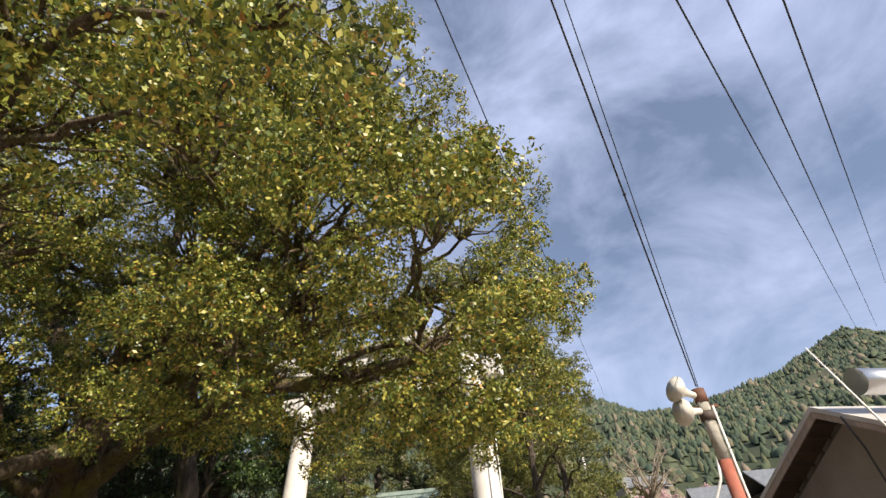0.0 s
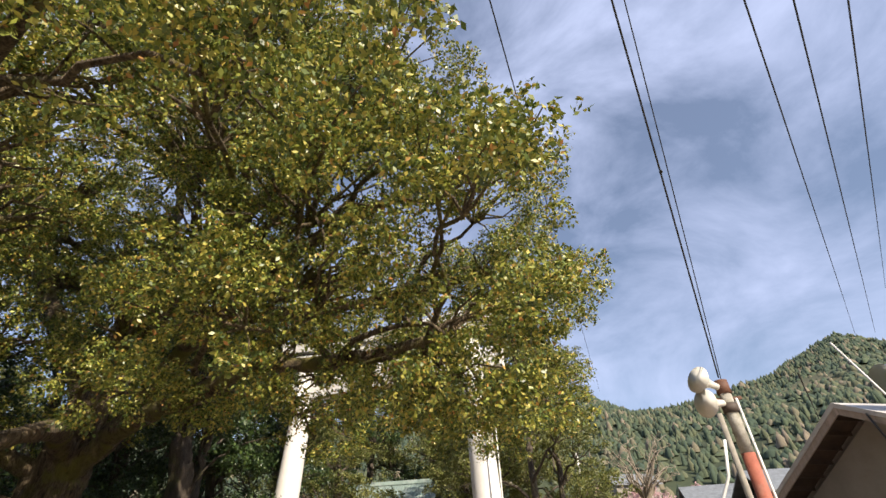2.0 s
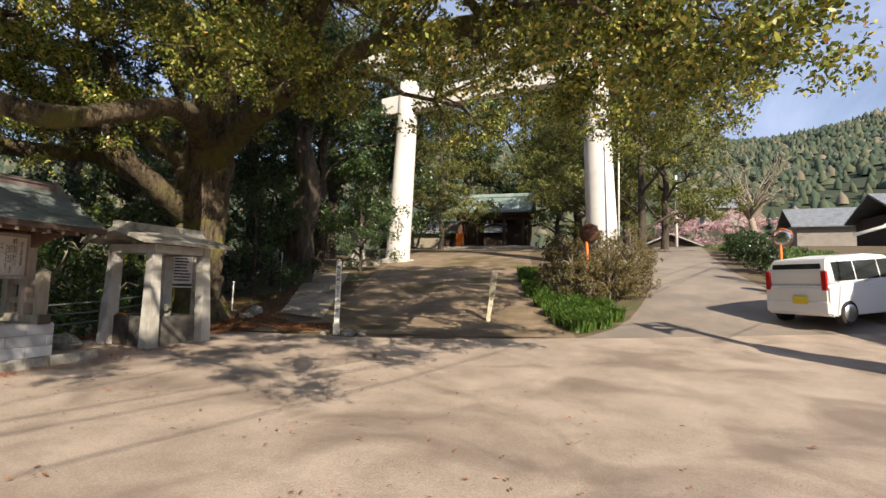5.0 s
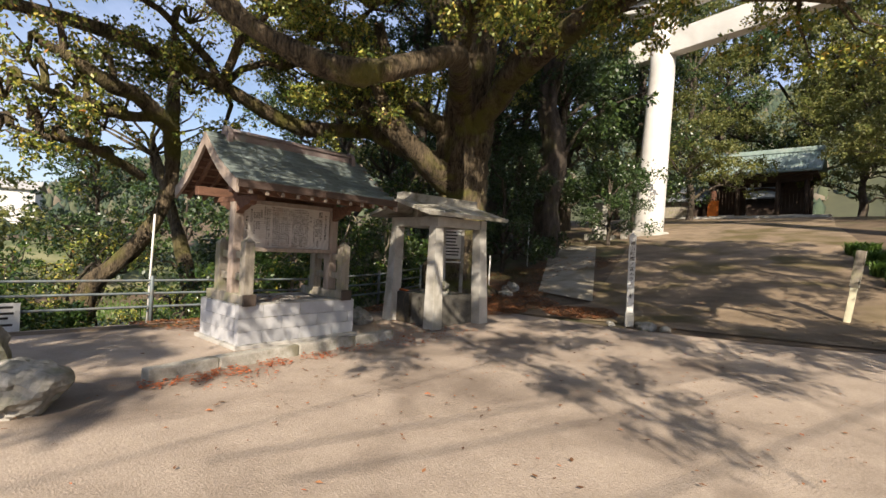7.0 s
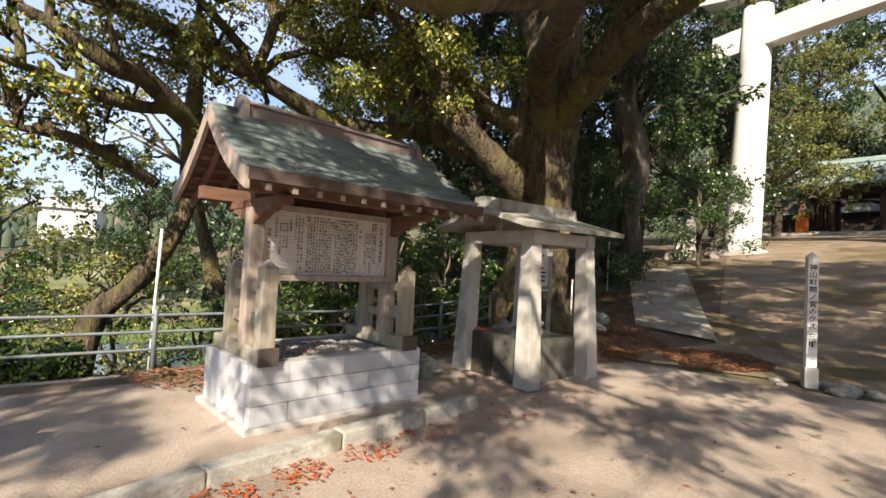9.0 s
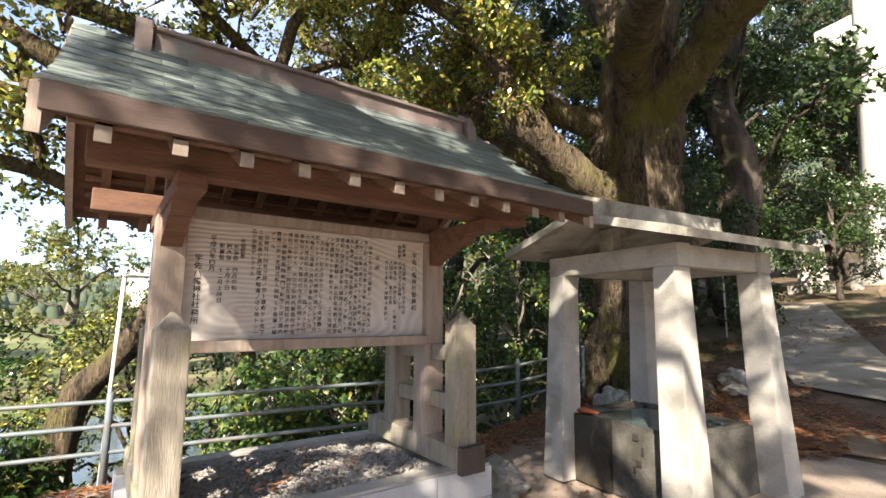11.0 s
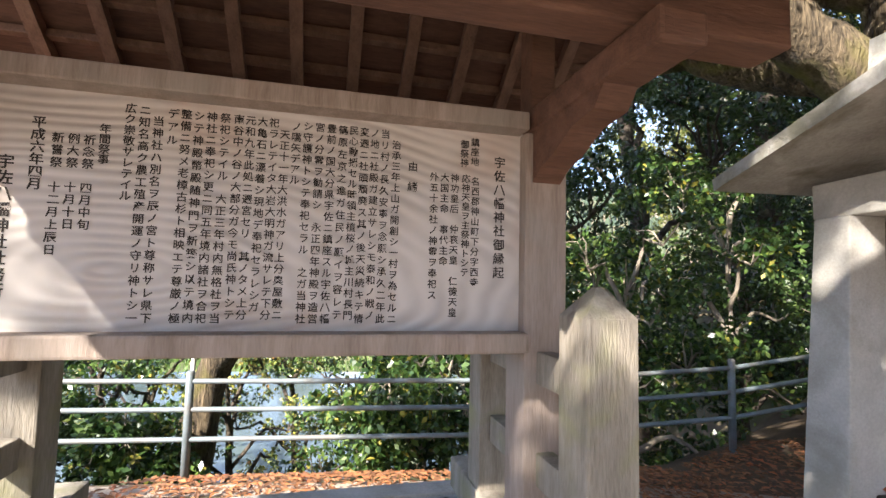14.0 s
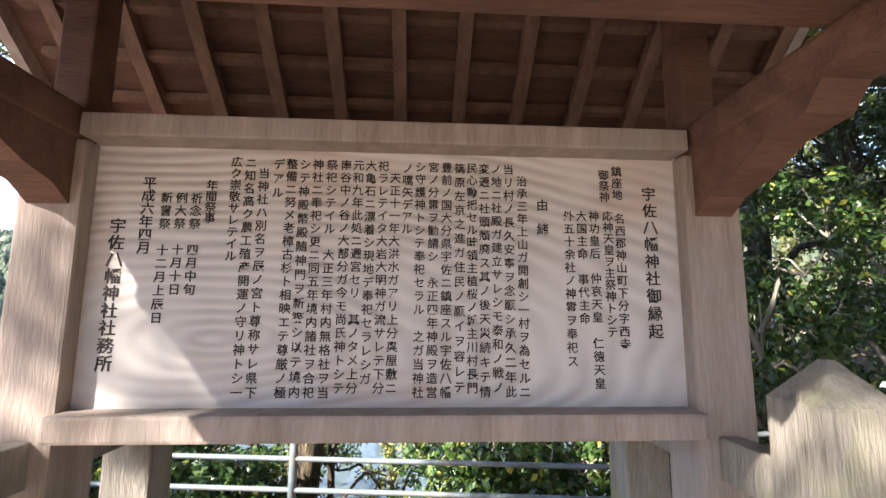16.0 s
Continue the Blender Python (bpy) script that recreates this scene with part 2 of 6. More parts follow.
# dark end lowered so leaf colour deepens the crown's shade, bright end kept sunny
LEAF_CAMPHOR = leaf_material("camphor_leaf", [(0.0, (0.032, 0.055, 0.013)), (0.32, (0.11, 0.155, 0.03)), (0.68, (0.32, 0.345, 0.062)), (0.95, (0.48, 0.40, 0.085)), (1.0, (0.42, 0.18, 0.055))], 0.42, 0.20)
LEAF_DARK = leaf_material("dark_leaf", [(0.0, (0.020, 0.042, 0.014)), (0.6, (0.045, 0.080, 0.022)), (1.0, (0.09, 0.13, 0.035))], 0.35, 0.2)
LEAF_GLOSS = leaf_material("glossy_leaf", [(0.0, (0.022, 0.050, 0.014)), (0.6, (0.055, 0.105, 0.025)), (0.93, (0.13, 0.19, 0.04)), (1.0, (0.36, 0.30, 0.05))], 0.3, 0.3)
LEAF_LIGHT = leaf_material("light_leaf", [(0.0, (0.09, 0.115, 0.028)), (0.6, (0.17, 0.19, 0.05)), (1.0, (0.27, 0.25, 0.08))], 0.5, 0.4)
LEAF_AZALEA = leaf_material("azalea_leaf", [(0.0, (0.12, 0.075, 0.03)), (0.5, (0.17, 0.125, 0.05)), (1.0, (0.15, 0.17, 0.05))], 0.6, 0.25)
LEAF_GRASS = leaf_material("grass_blade", [(0.0, (0.06, 0.12, 0.022)), (1.0, (0.15, 0.25, 0.045))], 0.45, 0.35)
LEAF_FALLEN = leaf_material("fallen_leaf", [(0.0, (0.10, 0.045, 0.02)), (0.5, (0.23, 0.105, 0.045)), (0.85, (0.34, 0.15, 0.06)), (1.0, (0.42, 0.12, 0.04))], 0.7, 0.1)
LEAF_RED = leaf_material("fresh_fallen_leaf", [(0.0, (0.30, 0.08, 0.03)), (1.0, (0.55, 0.17, 0.06))], 0.6, 0.2)
BLOSSOM = leaf_material("pink_blossom", [(0.0, (0.50, 0.32, 0.33)), (1.0, (0.70, 0.50, 0.50))], 0.7, 0.3)
# the bluish cast in these crown colours stands in for distance haze
WOODS = leaf_material("woods", [(0.0, (0.038, 0.062, 0.042)), (0.55, (0.065, 0.09, 0.05)), (0.86, (0.10, 0.11, 0.06)), (1.0, (0.20, 0.165, 0.12))], 0.9, 0.1)
WATER = material("river_water", (0.10, 0.13, 0.13), (0.07, 0.095, 0.095), 0.08, 0.8, 0.25, 6, spec=0.6)


def wood_board():
    """A silvery board whose grain runs along its length in long cathedral rings."""
    m = bpy.data.materials.new("inscribed_board_wood")
    m.use_nodes = True
    n, l = m.node_tree.nodes, m.node_tree.links
    p = n["Principled BSDF"]
    p.inputs["Roughness"].default_value = 0.75
    tc, mp, wv = n.new("ShaderNodeTexCoord"), n.new("ShaderNodeMapping"), n.new("ShaderNodeTexWave")
    mp.inputs["Scale"].default_value = (1, 0.30, 1.0)
    mp.inputs["Location"].default_value = (0.0, 0.13, -1.46)
    wv.wave_type, wv.rings_direction = "RINGS", "X"
    wv.inputs["Scale"].default_value, wv.inputs["Distortion"].default_value = 12.5, 9.0
    wv.inputs["Detail"].default_value, wv.inputs["Detail Scale"].default_value = 1.5, 0.45
    l.new(tc.outputs["Object"], mp.inputs["Vector"])
    l.new(mp.outputs["Vector"], wv.inputs["Vector"])
    fade, fr, fm = n.new("ShaderNodeTexNoise"), n.new("ShaderNodeMapRange"), n.new("ShaderNodeMath")
    fade.inputs["Scale"].default_value, fade.inputs["Detail"].default_value = 4.0, 4.0
    l.new(tc.outputs["Object"], fade.inputs["Vector"])
    fr.inputs["From Min"].default_value, fr.inputs["From Max"].default_value, fr.inputs["To Min"].default_value = 0.38, 0.62, 0.25
    l.new(fade.outputs["Fac"], fr.inputs["Value"])
    fm.operation = "MULTIPLY"
    l.new(fr.outputs["Result"], fm.inputs[0])
    l.new(wv.outputs["Fac"], fm.inputs[1])
    mix = n.new("ShaderNodeMix")
    mix.data_type = "RGBA"
    mix.inputs["A"].default_value, mix.inputs["B"].default_value = (0.57, 0.53, 0.49, 1), (0.43, 0.395, 0.365, 1)
    l.new(fm.outputs[0], mix.inputs["Factor"])
    nz, rr, mx = n.new("ShaderNodeTexNoise"), n.new("ShaderNodeMapRange"), n.new("ShaderNodeMix")
    nz.inputs["Scale"].default_value, nz.inputs["Detail"].default_value = 2.6, 5
    l.new(tc.outputs["Object"], nz.inputs["Vector"])
    rr.inputs["From Min"].default_value, rr.inputs["From Max"].default_value, rr.inputs["To Max"].default_value = 0.56, 0.74, 0.6
    l.new(nz.outputs["Fac"], rr.inputs["Value"])
    mx.data_type = "RGBA"
    mx.inputs["B"].default_value = (0.46, 0.29, 0.19, 1)
    l.new(rr.outputs["Result"], mx.inputs["Factor"])
    l.new(mix.outputs["Result"], mx.inputs["A"])
    l.new(mx.outputs["Result"], p.inputs["Base Color"])
    bp = n.new("ShaderNodeBump")
    bp.inputs["Strength"].default_value, bp.inputs["Distance"].default_value = 0.5, 0.008
    l.new(fm.outputs[0], bp.inputs["Height"])
    l.new(bp.outputs["Normal"], p.inputs["Normal"])
    return m


BOARD = wood_board()


# ---- builders ----
def part(name, bm, mat, parent=None, label=""):
    """Links a bmesh as one mesh object under a thing or a part."""
    me = bpy.data.meshes.new(name)
    bm.to_mesh(me)
    bm.free()
    me.materials.append(mat)
    ob = new(name, me)
    if parent:
        ob.parent = parent
    if label:
        ob["label"] = label
    return ob


def raw(name, verts, faces, mat, parent=None, label="", smooth=False):
    me = bpy.data.meshes.new(name)
    me.from_pydata([tuple(v) for v in verts], [], [tuple(f) for f in faces])
    me.materials.append(mat)
    if smooth:
        me.polygons.foreach_set("use_smooth", [True] * len(me.polygons))
    ob = new(name, me)
    if parent:
        ob.parent = parent
    if label:
        ob["label"] = label
    return ob


def thing(name, at, label, category, group="", turn=0.0, kind=""):
    ob = new(name)
    ob.matrix_world = pose(*at, 0, 0, turn)
    return tagged(ob, label, category, group, kind)


def box(size, at=(0, 0, 0), bevel=0.006, turn=None, taper=1.0):
    """A box of that size, its base centre at the given place."""
    bm = bmesh.new()
    bmesh.ops.create_cube(bm, size=1)
    for v in bm.verts:
        k = taper if v.co.z > 0 else 1.0
        v.co = Vector((v.co.x * size[0] * k, v.co.y * size[1] * k, (v.co.z + 0.5) * size[2]))
    if bevel:
        bmesh.ops.bevel(bm, geom=list(bm.edges), offset=min(bevel, min(size) * 0.3), segments=2, affect="EDGES", profile=0.6)
    if turn:
        bmesh.ops.transform(bm, matrix=turn, verts=bm.verts)
    bmesh.ops.translate(bm, vec=at, verts=bm.verts)
    return bm


def span(x0, x1, y0, y1, z0, z1, bevel=0.006):
    return box((x1 - x0, y1 - y0, z1 - z0), ((x0 + x1) / 2, (y0 + y1) / 2, z0), bevel)


def tube(points, radii, sides=8, cap=True, rough=0.0, seed=0):
    """A tapered tube along points, as one bmesh."""
    bm = bmesh.new()
    rng = random.Random(seed)
    rings = []
    pts = [Vector(p) for p in points]
    for i, p in enumerate(pts):
        d = (pts[min(i + 1, len(pts) - 1)] - pts[max(i - 1, 0)]).normalized()
        a = d.cross(Vector((0.31, 0.17, 0.93)))
        a = (a if a.length > 1e-3 else d.cross(Vector((1, 0, 0)))).normalized()
        b = d.cross(a)
        r = radii[i] if isinstance(radii, (list, tuple)) else radii
        rings.append([bm.verts.new(p + (a * math.cos(2 * math.pi * k / sides) + b * math.sin(2 * math.pi * k / sides)) * r * (1 + rough * (rng.random() - 0.5))) for k in range(sides)])
    for u, v in zip(rings, rings[1:]):
        for k in range(sides):
            f = bm.faces.new((u[k], u[(k + 1) % sides], v[(k + 1) % sides], v[k]))
            f.smooth = True
    if cap:
        bm.faces.new(rings[0][::-1])
        bm.faces.new(rings[-1])
    return bm


def prism(outline, depth, axis="y", at=0.0):
    """An outline in the plane across the axis, pushed along it by depth from at."""
    bm = bmesh.new()

    def place(u, w, d):
        return {"y": (u, d, w), "x": (d, u, w), "z": (u, w, d)}[axis]
    a = [bm.verts.new(place(u, w, at)) for u, w in outline]
    b = [bm.verts.new(place(u, w, at + depth)) for u, w in outline]
    n = len(outline)
    bm.faces.new(a)
    bm.faces.new(b[::-1])
    for i in range(n):
        bm.faces.new((a[i], b[i], b[(i + 1) % n], a[(i + 1) % n]))
    bmesh.ops.recalc_face_normals(bm, faces=bm.faces)
    return bm


def join(*bms):
    out = bms[0]
    for b in bms[1:]:
        me = bpy.data.meshes.new("joined")
        b.to_mesh(me)
        b.free()
        out.from_mesh(me)
        bpy.data.meshes.remove(me)
    return out


def boulder(size, at, seed, cuts=3, rough=0.35):
    bm = bmesh.new()
    bmesh.ops.create_icosphere(bm, subdivisions=cuts, radius=0.5)
    for v in bm.verts:
        n = noise.fractal(v.co * 2.2 + Vector((seed * 7.3, seed, 0)), 1.0, 2.0, 4)
        q = noise.cell(v.co * 2.3 + Vector((seed, 0, seed * 3)))
        v.co *= 1 + rough * n + 0.10 * q
        v.co = Vector((v.co.x * size[0], v.co.y * size[1], (v.co.z + 0.38) * size[2]))
    bmesh.ops.translate(bm, vec=at, verts=bm.verts)
    return bm


# ---- the lie of the land ----
LAND_Y = [-60, 11, 14, 16, 18, 20, 24, 28, 34, 45, 60, 120, 2000]
LAND_Z = [0.04, 0.06, 0.2, 0.3, 0.65, 1.05, 1.85, 2.6, 3.5, 4.75, 5.0, 5.6, 6]
HILL_AZ = [-180, -130, -100, -92, -87, -82, -76, -40, -5, 4, 8, 11, 16, 22, 26, 28, 31, 40, 90, 180]
HILL_EL = [8, 8, 4.6, 4.2, 5.2, 7.0, 8.6, 13.6, 17.6, 17.2, 15.6, 15.2, 15.3, 16.0, 17.0, 17.4, 16.6, 15.6, 11, 8]


def land(x, y):
    """The height of the ground: level forecourt, rising approach, bank and river, and the hills round about."""
    z = float(np.interp(y, LAND_Y, LAND_Z))
    if x < -8 and y < 20:
        # the bank falls to the river behind the railing
        edge = -12.6 - 0.45 * max(0.0, y - 11.5)
        k = min(max((edge - x) / 6.5, 0.0), 1.0)
        k = k * k * (3 - 2 * k)
        fade = min(max((20 - y) / 4.0, 0.0), 1.0)
        z -= k * 3.3 * fade
        far = min(max((-x - 42) / 25, 0.0), 1.0)
        z += far * 3.4 * fade
    r = math.hypot(x, y - 5)
    if r > 78:
        a = math.degrees(math.atan2(x, y))
        top = math.tan(radians(float(np.interp(a, HILL_AZ, HILL_EL))))
        u = min((r - 78) / 190, 1.0)
        k = u ** 0.8
        z += k * max(0.0, top * 268 - 5) * (1 + 0.10 * noise.noise(Vector((x * 0.012, y * 0.012, 3.0)))) + 4 * k * noise.noise(Vector((x * 0.05, y * 0.05, 0)))
        if r > 268:
            z -= (r - 268) * 0.05
    return z


def sheet(name, rows, mat, lift=0.0, label="", category="", kind="structure"):
    """A strip of ground through rows of plan points, laid on the land."""
    verts, faces = [], []
    w = len(rows[0])
    for row in rows:
        for x, y in row:
            verts.append((x, y, land(x, y) + lift))
    for i in range(len(rows) - 1):
        for j in range(w - 1):
            faces.append((i * w + j, i * w + j + 1, (i + 1) * w + j + 1, (i + 1) * w + j))
    ob = raw(name, verts, faces, mat, smooth=True)
    return tagged(ob, label, category, "", kind)


def band(left, right, n=40, m=14):
    """Plan points between two lines given as (x, y) lists."""
    def along(line, u):
        p = [Vector((*q, 0)) for q in line]
        d = [0]
        for a, b in zip(p, p[1:]):
            d.append(d[-1] + (b - a).length)
        s = u * d[-1]
        return float(np.interp(s, d, [q.x for q in p])), float(np.interp(s, d, [q.y for q in p]))
    rows = []
    for i in range(n + 1):
        a, b = along(left, i / n), along(right, i / n)
        rows.append([(a[0] + (b[0] - a[0]) * j / m, a[1] + (b[1] - a[1]) * j / m) for j in range(m + 1)])
    return rows


axis_fine = [-700, -520, -400, -320, -270, -240, -210, -180, -155, -130, -110, -95, -80, -66, -54, -46] + list(np.arange(-40, -26, 1.5)) + list(np.arange(-26, 8, 0.6)) + list(np.arange(8, 30, 1.6)) + [34, 40, 48, 56, 66, 80, 95, 110, 130, 155, 180, 210, 240, 270, 320, 400, 520, 700]
axis_y = [-700, -520, -400, -320, -270, -240, -210, -180, -155, -130, -110, -95, -80, -66, -54, -44, -34, -26, -18, -12, -8, -4] + list(np.arange(-2, 32, 0.6)) + list(np.arange(32, 56, 1.6)) + [60, 66, 74, 82, 92, 104, 118, 134, 150, 170, 190, 210, 230, 250, 270, 300, 340, 400, 520, 700]
ground = sheet("ground", [[(x, y) for x in axis_fine] for y in axis_y], SOIL, -0.012, "brown leaf-strewn soil and grassy banks under the trees", "ground")
ground.data.materials.append(HILL)
for poly in ground.data.polygons:
    c = poly.center
    if math.hypot(c.x, c.y - 5) > 76:
        poly.material_index = 1

sheet("pavement_forecourt", band([(-13.2, -30), (-13.2, 6), (-13.0, 10.2), (-11.8, 13.2), (-8.2, 13.7), (-5.8, 14.4), (-3.1, 15.85)], [(14, -30), (14, 3), (11, 9), (6, 12.5), (3.6, 14.5), (3.2, 16.5), (3.4, 18)], 60, 26), ASPHALT, 0.004, "sunlit grey-brown asphalt forecourt with tyre marks", "pavement")
sheet("pavement_approach", band([(-10.9, 13.35), (-10.2, 16.0), (-12.2, 21), (-14.2, 26), (-16, 33), (-20, 44)], [(-3.1, 15.8), (-3.5, 17.2), (-4.6, 20), (-6.4, 26), (-8.2, 33), (-10, 44)], 60, 20), APPROACH, 0.010, "mossy brown concrete approach rising to the gate", "pavement")
sheet("road", band([(-3.05, 15.86), (-2.2, 17.2), (-1.75, 20), (-1.5, 23), (-1.45, 31), (-1.2, 45), (-2, 75)], [(3.4, 18), (2.6, 20), (1.7, 22.5), (1.3, 26), (1.2, 31), (2.0, 45), (2.2, 75)], 50, 10), ROAD, 0.002, "narrow grey asphalt lane climbing past the shrub bed", "road")
sheet("pavement_slab_path", band([(-12.1, 16.45), (-14.5, 20.1), (-16.95, 23.7)], [(-10.2, 16.1), (-12.5, 20.05), (-14.8, 24.0)], 24, 8), SLAB, 0.035, "pale worn concrete path beside the great tree", "pavement")
sheet("water", [[(x, y) for x in (-34, -28, -22.5, -20.5)] for y in (-120, -40, -10, 4, 12, 19)], WATER, 0.0, "still shallow river below the bank", "water")
for v in bpy.data.objects["water"].data.vertices:
    v.co.z = -3.05
sheet("ground_river_bar", [[(x, y) for x in (-23.6, -22.6, -21.4, -19.8)] for y in np.arange(-40, 16, 2.0)], SAND, 0.10, "pale dry gravel bar beside the river", "river bar")
MEADOW = material("meadow", (0.14, 0.16, 0.055), (0.07, 0.085, 0.03), 1.0, 0.6, 0.8, 12, stain=(0.30, 0.27, 0.14), stain_scale=0.15, stain_amount=0.6)
sheet("ground_meadow", [[(x, y) for x in np.arange(-74, -33.5, 2.0)] for y in np.arange(-44, 19, 2.5)], MEADOW, 0.06, "bright green meadow on the far river bank", "meadow")


# brushed columns on the board: text, right to left: y, top z, bottom z
COLUMNS = [
    ("宇佐八幡神社御縁起", 9.135, 1.905, 1.525), ("鎮座地", 9.055, 1.955, 1.865), ("名西郡神山町下分字西寺", 9.058, 1.835, 1.50), ("御祭神", 9.022, 1.945, 1.86), ("応神天皇ヲ主祭神トシテ", 9.028, 1.84, 1.53),
    ("神功皇后　仲哀天皇　仁徳天皇", 8.993, 1.84, 1.41), ("大国主命　事代主命", 8.962, 1.84, 1.56), ("外五十余社ノ神霊ヲ奉祀ス", 8.930, 1.84, 1.46), ("由　緒", 8.865, 1.865, 1.775),
    ("治承三年上山ガ開創シ一村ヲ為セルニ", 8.815, 1.925, 1.39), ("当リ村ノ長久安寧ヲ念願シ承久二年此", 8.782, 1.955, 1.39), ("ノ地ニ社殿ガ建立サレシモ泰和ノ戦ノ", 8.752, 1.955, 1.40), ("変遷ニ社頭頽廃ス其ノ後天災続キテ情", 8.722, 1.955, 1.39), ("民心動揺セル時領主植桜ノ城主川村長門", 8.692, 1.955, 1.40),
    ("篠原左京之進ガ住民ノ願イヲ容レテ", 8.662, 1.955, 1.40), ("豊前ノ国大分県宇佐ニ鎮座スル宇佐八幡", 8.630, 1.955, 1.39), ("宮ノ分霊ヲ勧請シ　永正四年神殿ヲ造営", 8.598, 1.955, 1.39), ("シ守護神トシテ奉祀セラル　之ガ当神社", 8.566, 1.955, 1.39), ("ノ嚆矢デアル", 8.535, 1.95, 1.77),
    ("天正十一年大洪水ガアリ上分奥屋敷ニ", 8.505, 1.925, 1.40), ("祀ラレテイタ大岩大明神ガ流サレテ下分", 8.476, 1.955, 1.40), ("大亀石ニ漂着シ現地デ奉祀セラレシガ", 8.446, 1.955, 1.42), ("元和九年此処ニ遷宮セリ　其ノタメ上分", 8.416, 1.955, 1.40), ("南谷中ノ谷ノ大部分ガ今モ尚氏神トシテ", 8.386, 1.955, 1.40),
    ("祭祀シテイル　大正三年村内無格社ヲ当", 8.352, 1.955, 1.39), ("神社ニ奉祀シ更ニ同五年境内諸社ヲ合祀", 8.319, 1.955, 1.39), ("シテ神殿幣殿随神門ヲ新築シ以テ境内", 8.288, 1.955, 1.39), ("整備ニ努メ老樟古杉ト相映エテ尊厳ノ極", 8.257, 1.955, 1.39), ("デアル", 8.226, 1.955, 1.85),
    ("当神社ハ別名ヲ辰ノ宮ト尊称サレ県下", 8.192, 1.93, 1.39), ("ニ知名高ク農工殖産開運ノ守リ神トシ一", 8.160, 1.955, 1.39), ("広ク崇敬サレテイル", 8.127, 1.955, 1.70),
    ("年間祭事", 8.073, 1.895, 1.79), ("祈念祭　四月中旬", 8.040, 1.865, 1.62), ("例大祭　十月十日", 8.006, 1.865, 1.62), ("新嘗祭　十二月上辰日", 7.972, 1.865, 1.555), ("平成六年四月", 7.930, 1.90, 1.715), ("宇佐八幡神社社務所", 7.868, 1.80, 1.45),
]
SIGN = "神山町鬧ノ宮のクス三樹"


def glyphs(chars):
    """One thin mesh for each character, an em high, centred."""
    made = {}
    for ch in sorted(set(chars) - {"　"}):
        cu = bpy.data.curves.new("text", "FONT")
        cu.body, cu.size, cu.extrude, cu.resolution_u = ch, 1.0, 0.02, 1
        cu.offset = 0.012
        tmp = new("text", cu)
        bpy.context.view_layer.update()
        me = bpy.data.meshes.new_from_object(tmp.evaluated_get(bpy.context.evaluated_depsgraph_get()))
        bpy.data.objects.remove(tmp)
        if len(me.vertices):
            co = np.empty(len(me.vertices) * 3)
            me.vertices.foreach_get("co", co)
            co = co.reshape(-1, 3) - np.array([0.5, 0.38, 0.0])
            me.vertices.foreach_set("co", co.reshape(-1))
            me.materials.clear()
            me.materials.append(INK)
            made[ch] = me
    return made


GLYPH = glyphs("".join(c[0] for c in COLUMNS) + SIGN)


# ---- leaves and trees ----
def leaves(name, centres, spread, per, size, mat, parent=None, seed=1, flat=0.6, droop=0.0, label=""):
    """Clumps of small pointed leaves round the given centres, as one mesh."""
    rng = np.random.default_rng(seed)
    reach = np.asarray(spread if np.ndim(spread) else (spread, spread, spread * flat))
    tuft = 1 if per < 40 else 13
    c = np.repeat(np.asarray(centres, dtype=float), per // tuft, axis=0)
    if tuft > 1:
        q = rng.normal(size=(len(c), 3))
        q /= np.linalg.norm(q, axis=1)[:, None]
        c = np.repeat(c + q * (rng.random(len(c)) ** 0.4)[:, None] * reach * 0.86, tuft, axis=0)
    n = len(c)
    d = rng.normal(size=(n, 3))
    d /= np.linalg.norm(d, axis=1)[:, None]
    rad = rng.random(n) ** 0.45
    p = c + d * rad[:, None] * reach * (0.30 if tuft > 1 else 1.0)
    p[:, 2] -= droop * rad * rad
    axis = d * 0.7 + rng.normal(size=(n, 3)) * 0.6
    axis[:, 2] -= 0.25
    axis /= np.linalg.norm(axis, axis=1)[:, None]
    up = rng.normal(size=(n, 3)) * 0.5 + d * 0.75 + np.array([0.1, -0.1, 0.55])
    side = np.cross(axis, up)
    side /= np.linalg.norm(side, axis=1)[:, None] + 1e-9
    s = size * (0.65 + 0.7 * rng.random(n))[:, None]
    nrm = np.cross(side, axis)
    v = np.empty((n, 4, 3))
    v[:, 0] = p - axis * s * 0.5
    v[:, 1] = p + side * s * 0.27 + nrm * s * 0.06
    v[:, 2] = p + axis * s * 0.5
    v[:, 3] = p - side * s * 0.27 + nrm * s * 0.06
    me = bpy.data.meshes.new(name)
    me.vertices.add(n * 4)
    me.vertices.foreach_set("co", v.reshape(-1))
    me.loops.add(n * 4)
    me.loops.foreach_set("vertex_index", np.arange(n * 4, dtype=np.int32))
    me.polygons.add(n)
    me.polygons.foreach_set("loop_start", np.arange(n, dtype=np.int32) * 4)
    me.update(calc_edges=True)
    me.materials.append(mat)
    ob = new(name, me)
    if parent:
        ob.parent = parent
    if label:
        ob["label"] = label
    return ob


def inside(centre, radii, n, rng, shell=0.35):
    """Points in the outer part of an ellipsoid, fewer below."""
    out = []
    while len(out) < n:
        d = rng.normal(size=3)
        d /= np.linalg.norm(d)
        if d[2] < -0.12 and rng.random() < 0.85:
            continue
        r = 1 - (1 - shell) * rng.random() ** 2.2
        out.append(np.asarray(centre) + d * r * np.asarray(radii))
    return np.array(out)


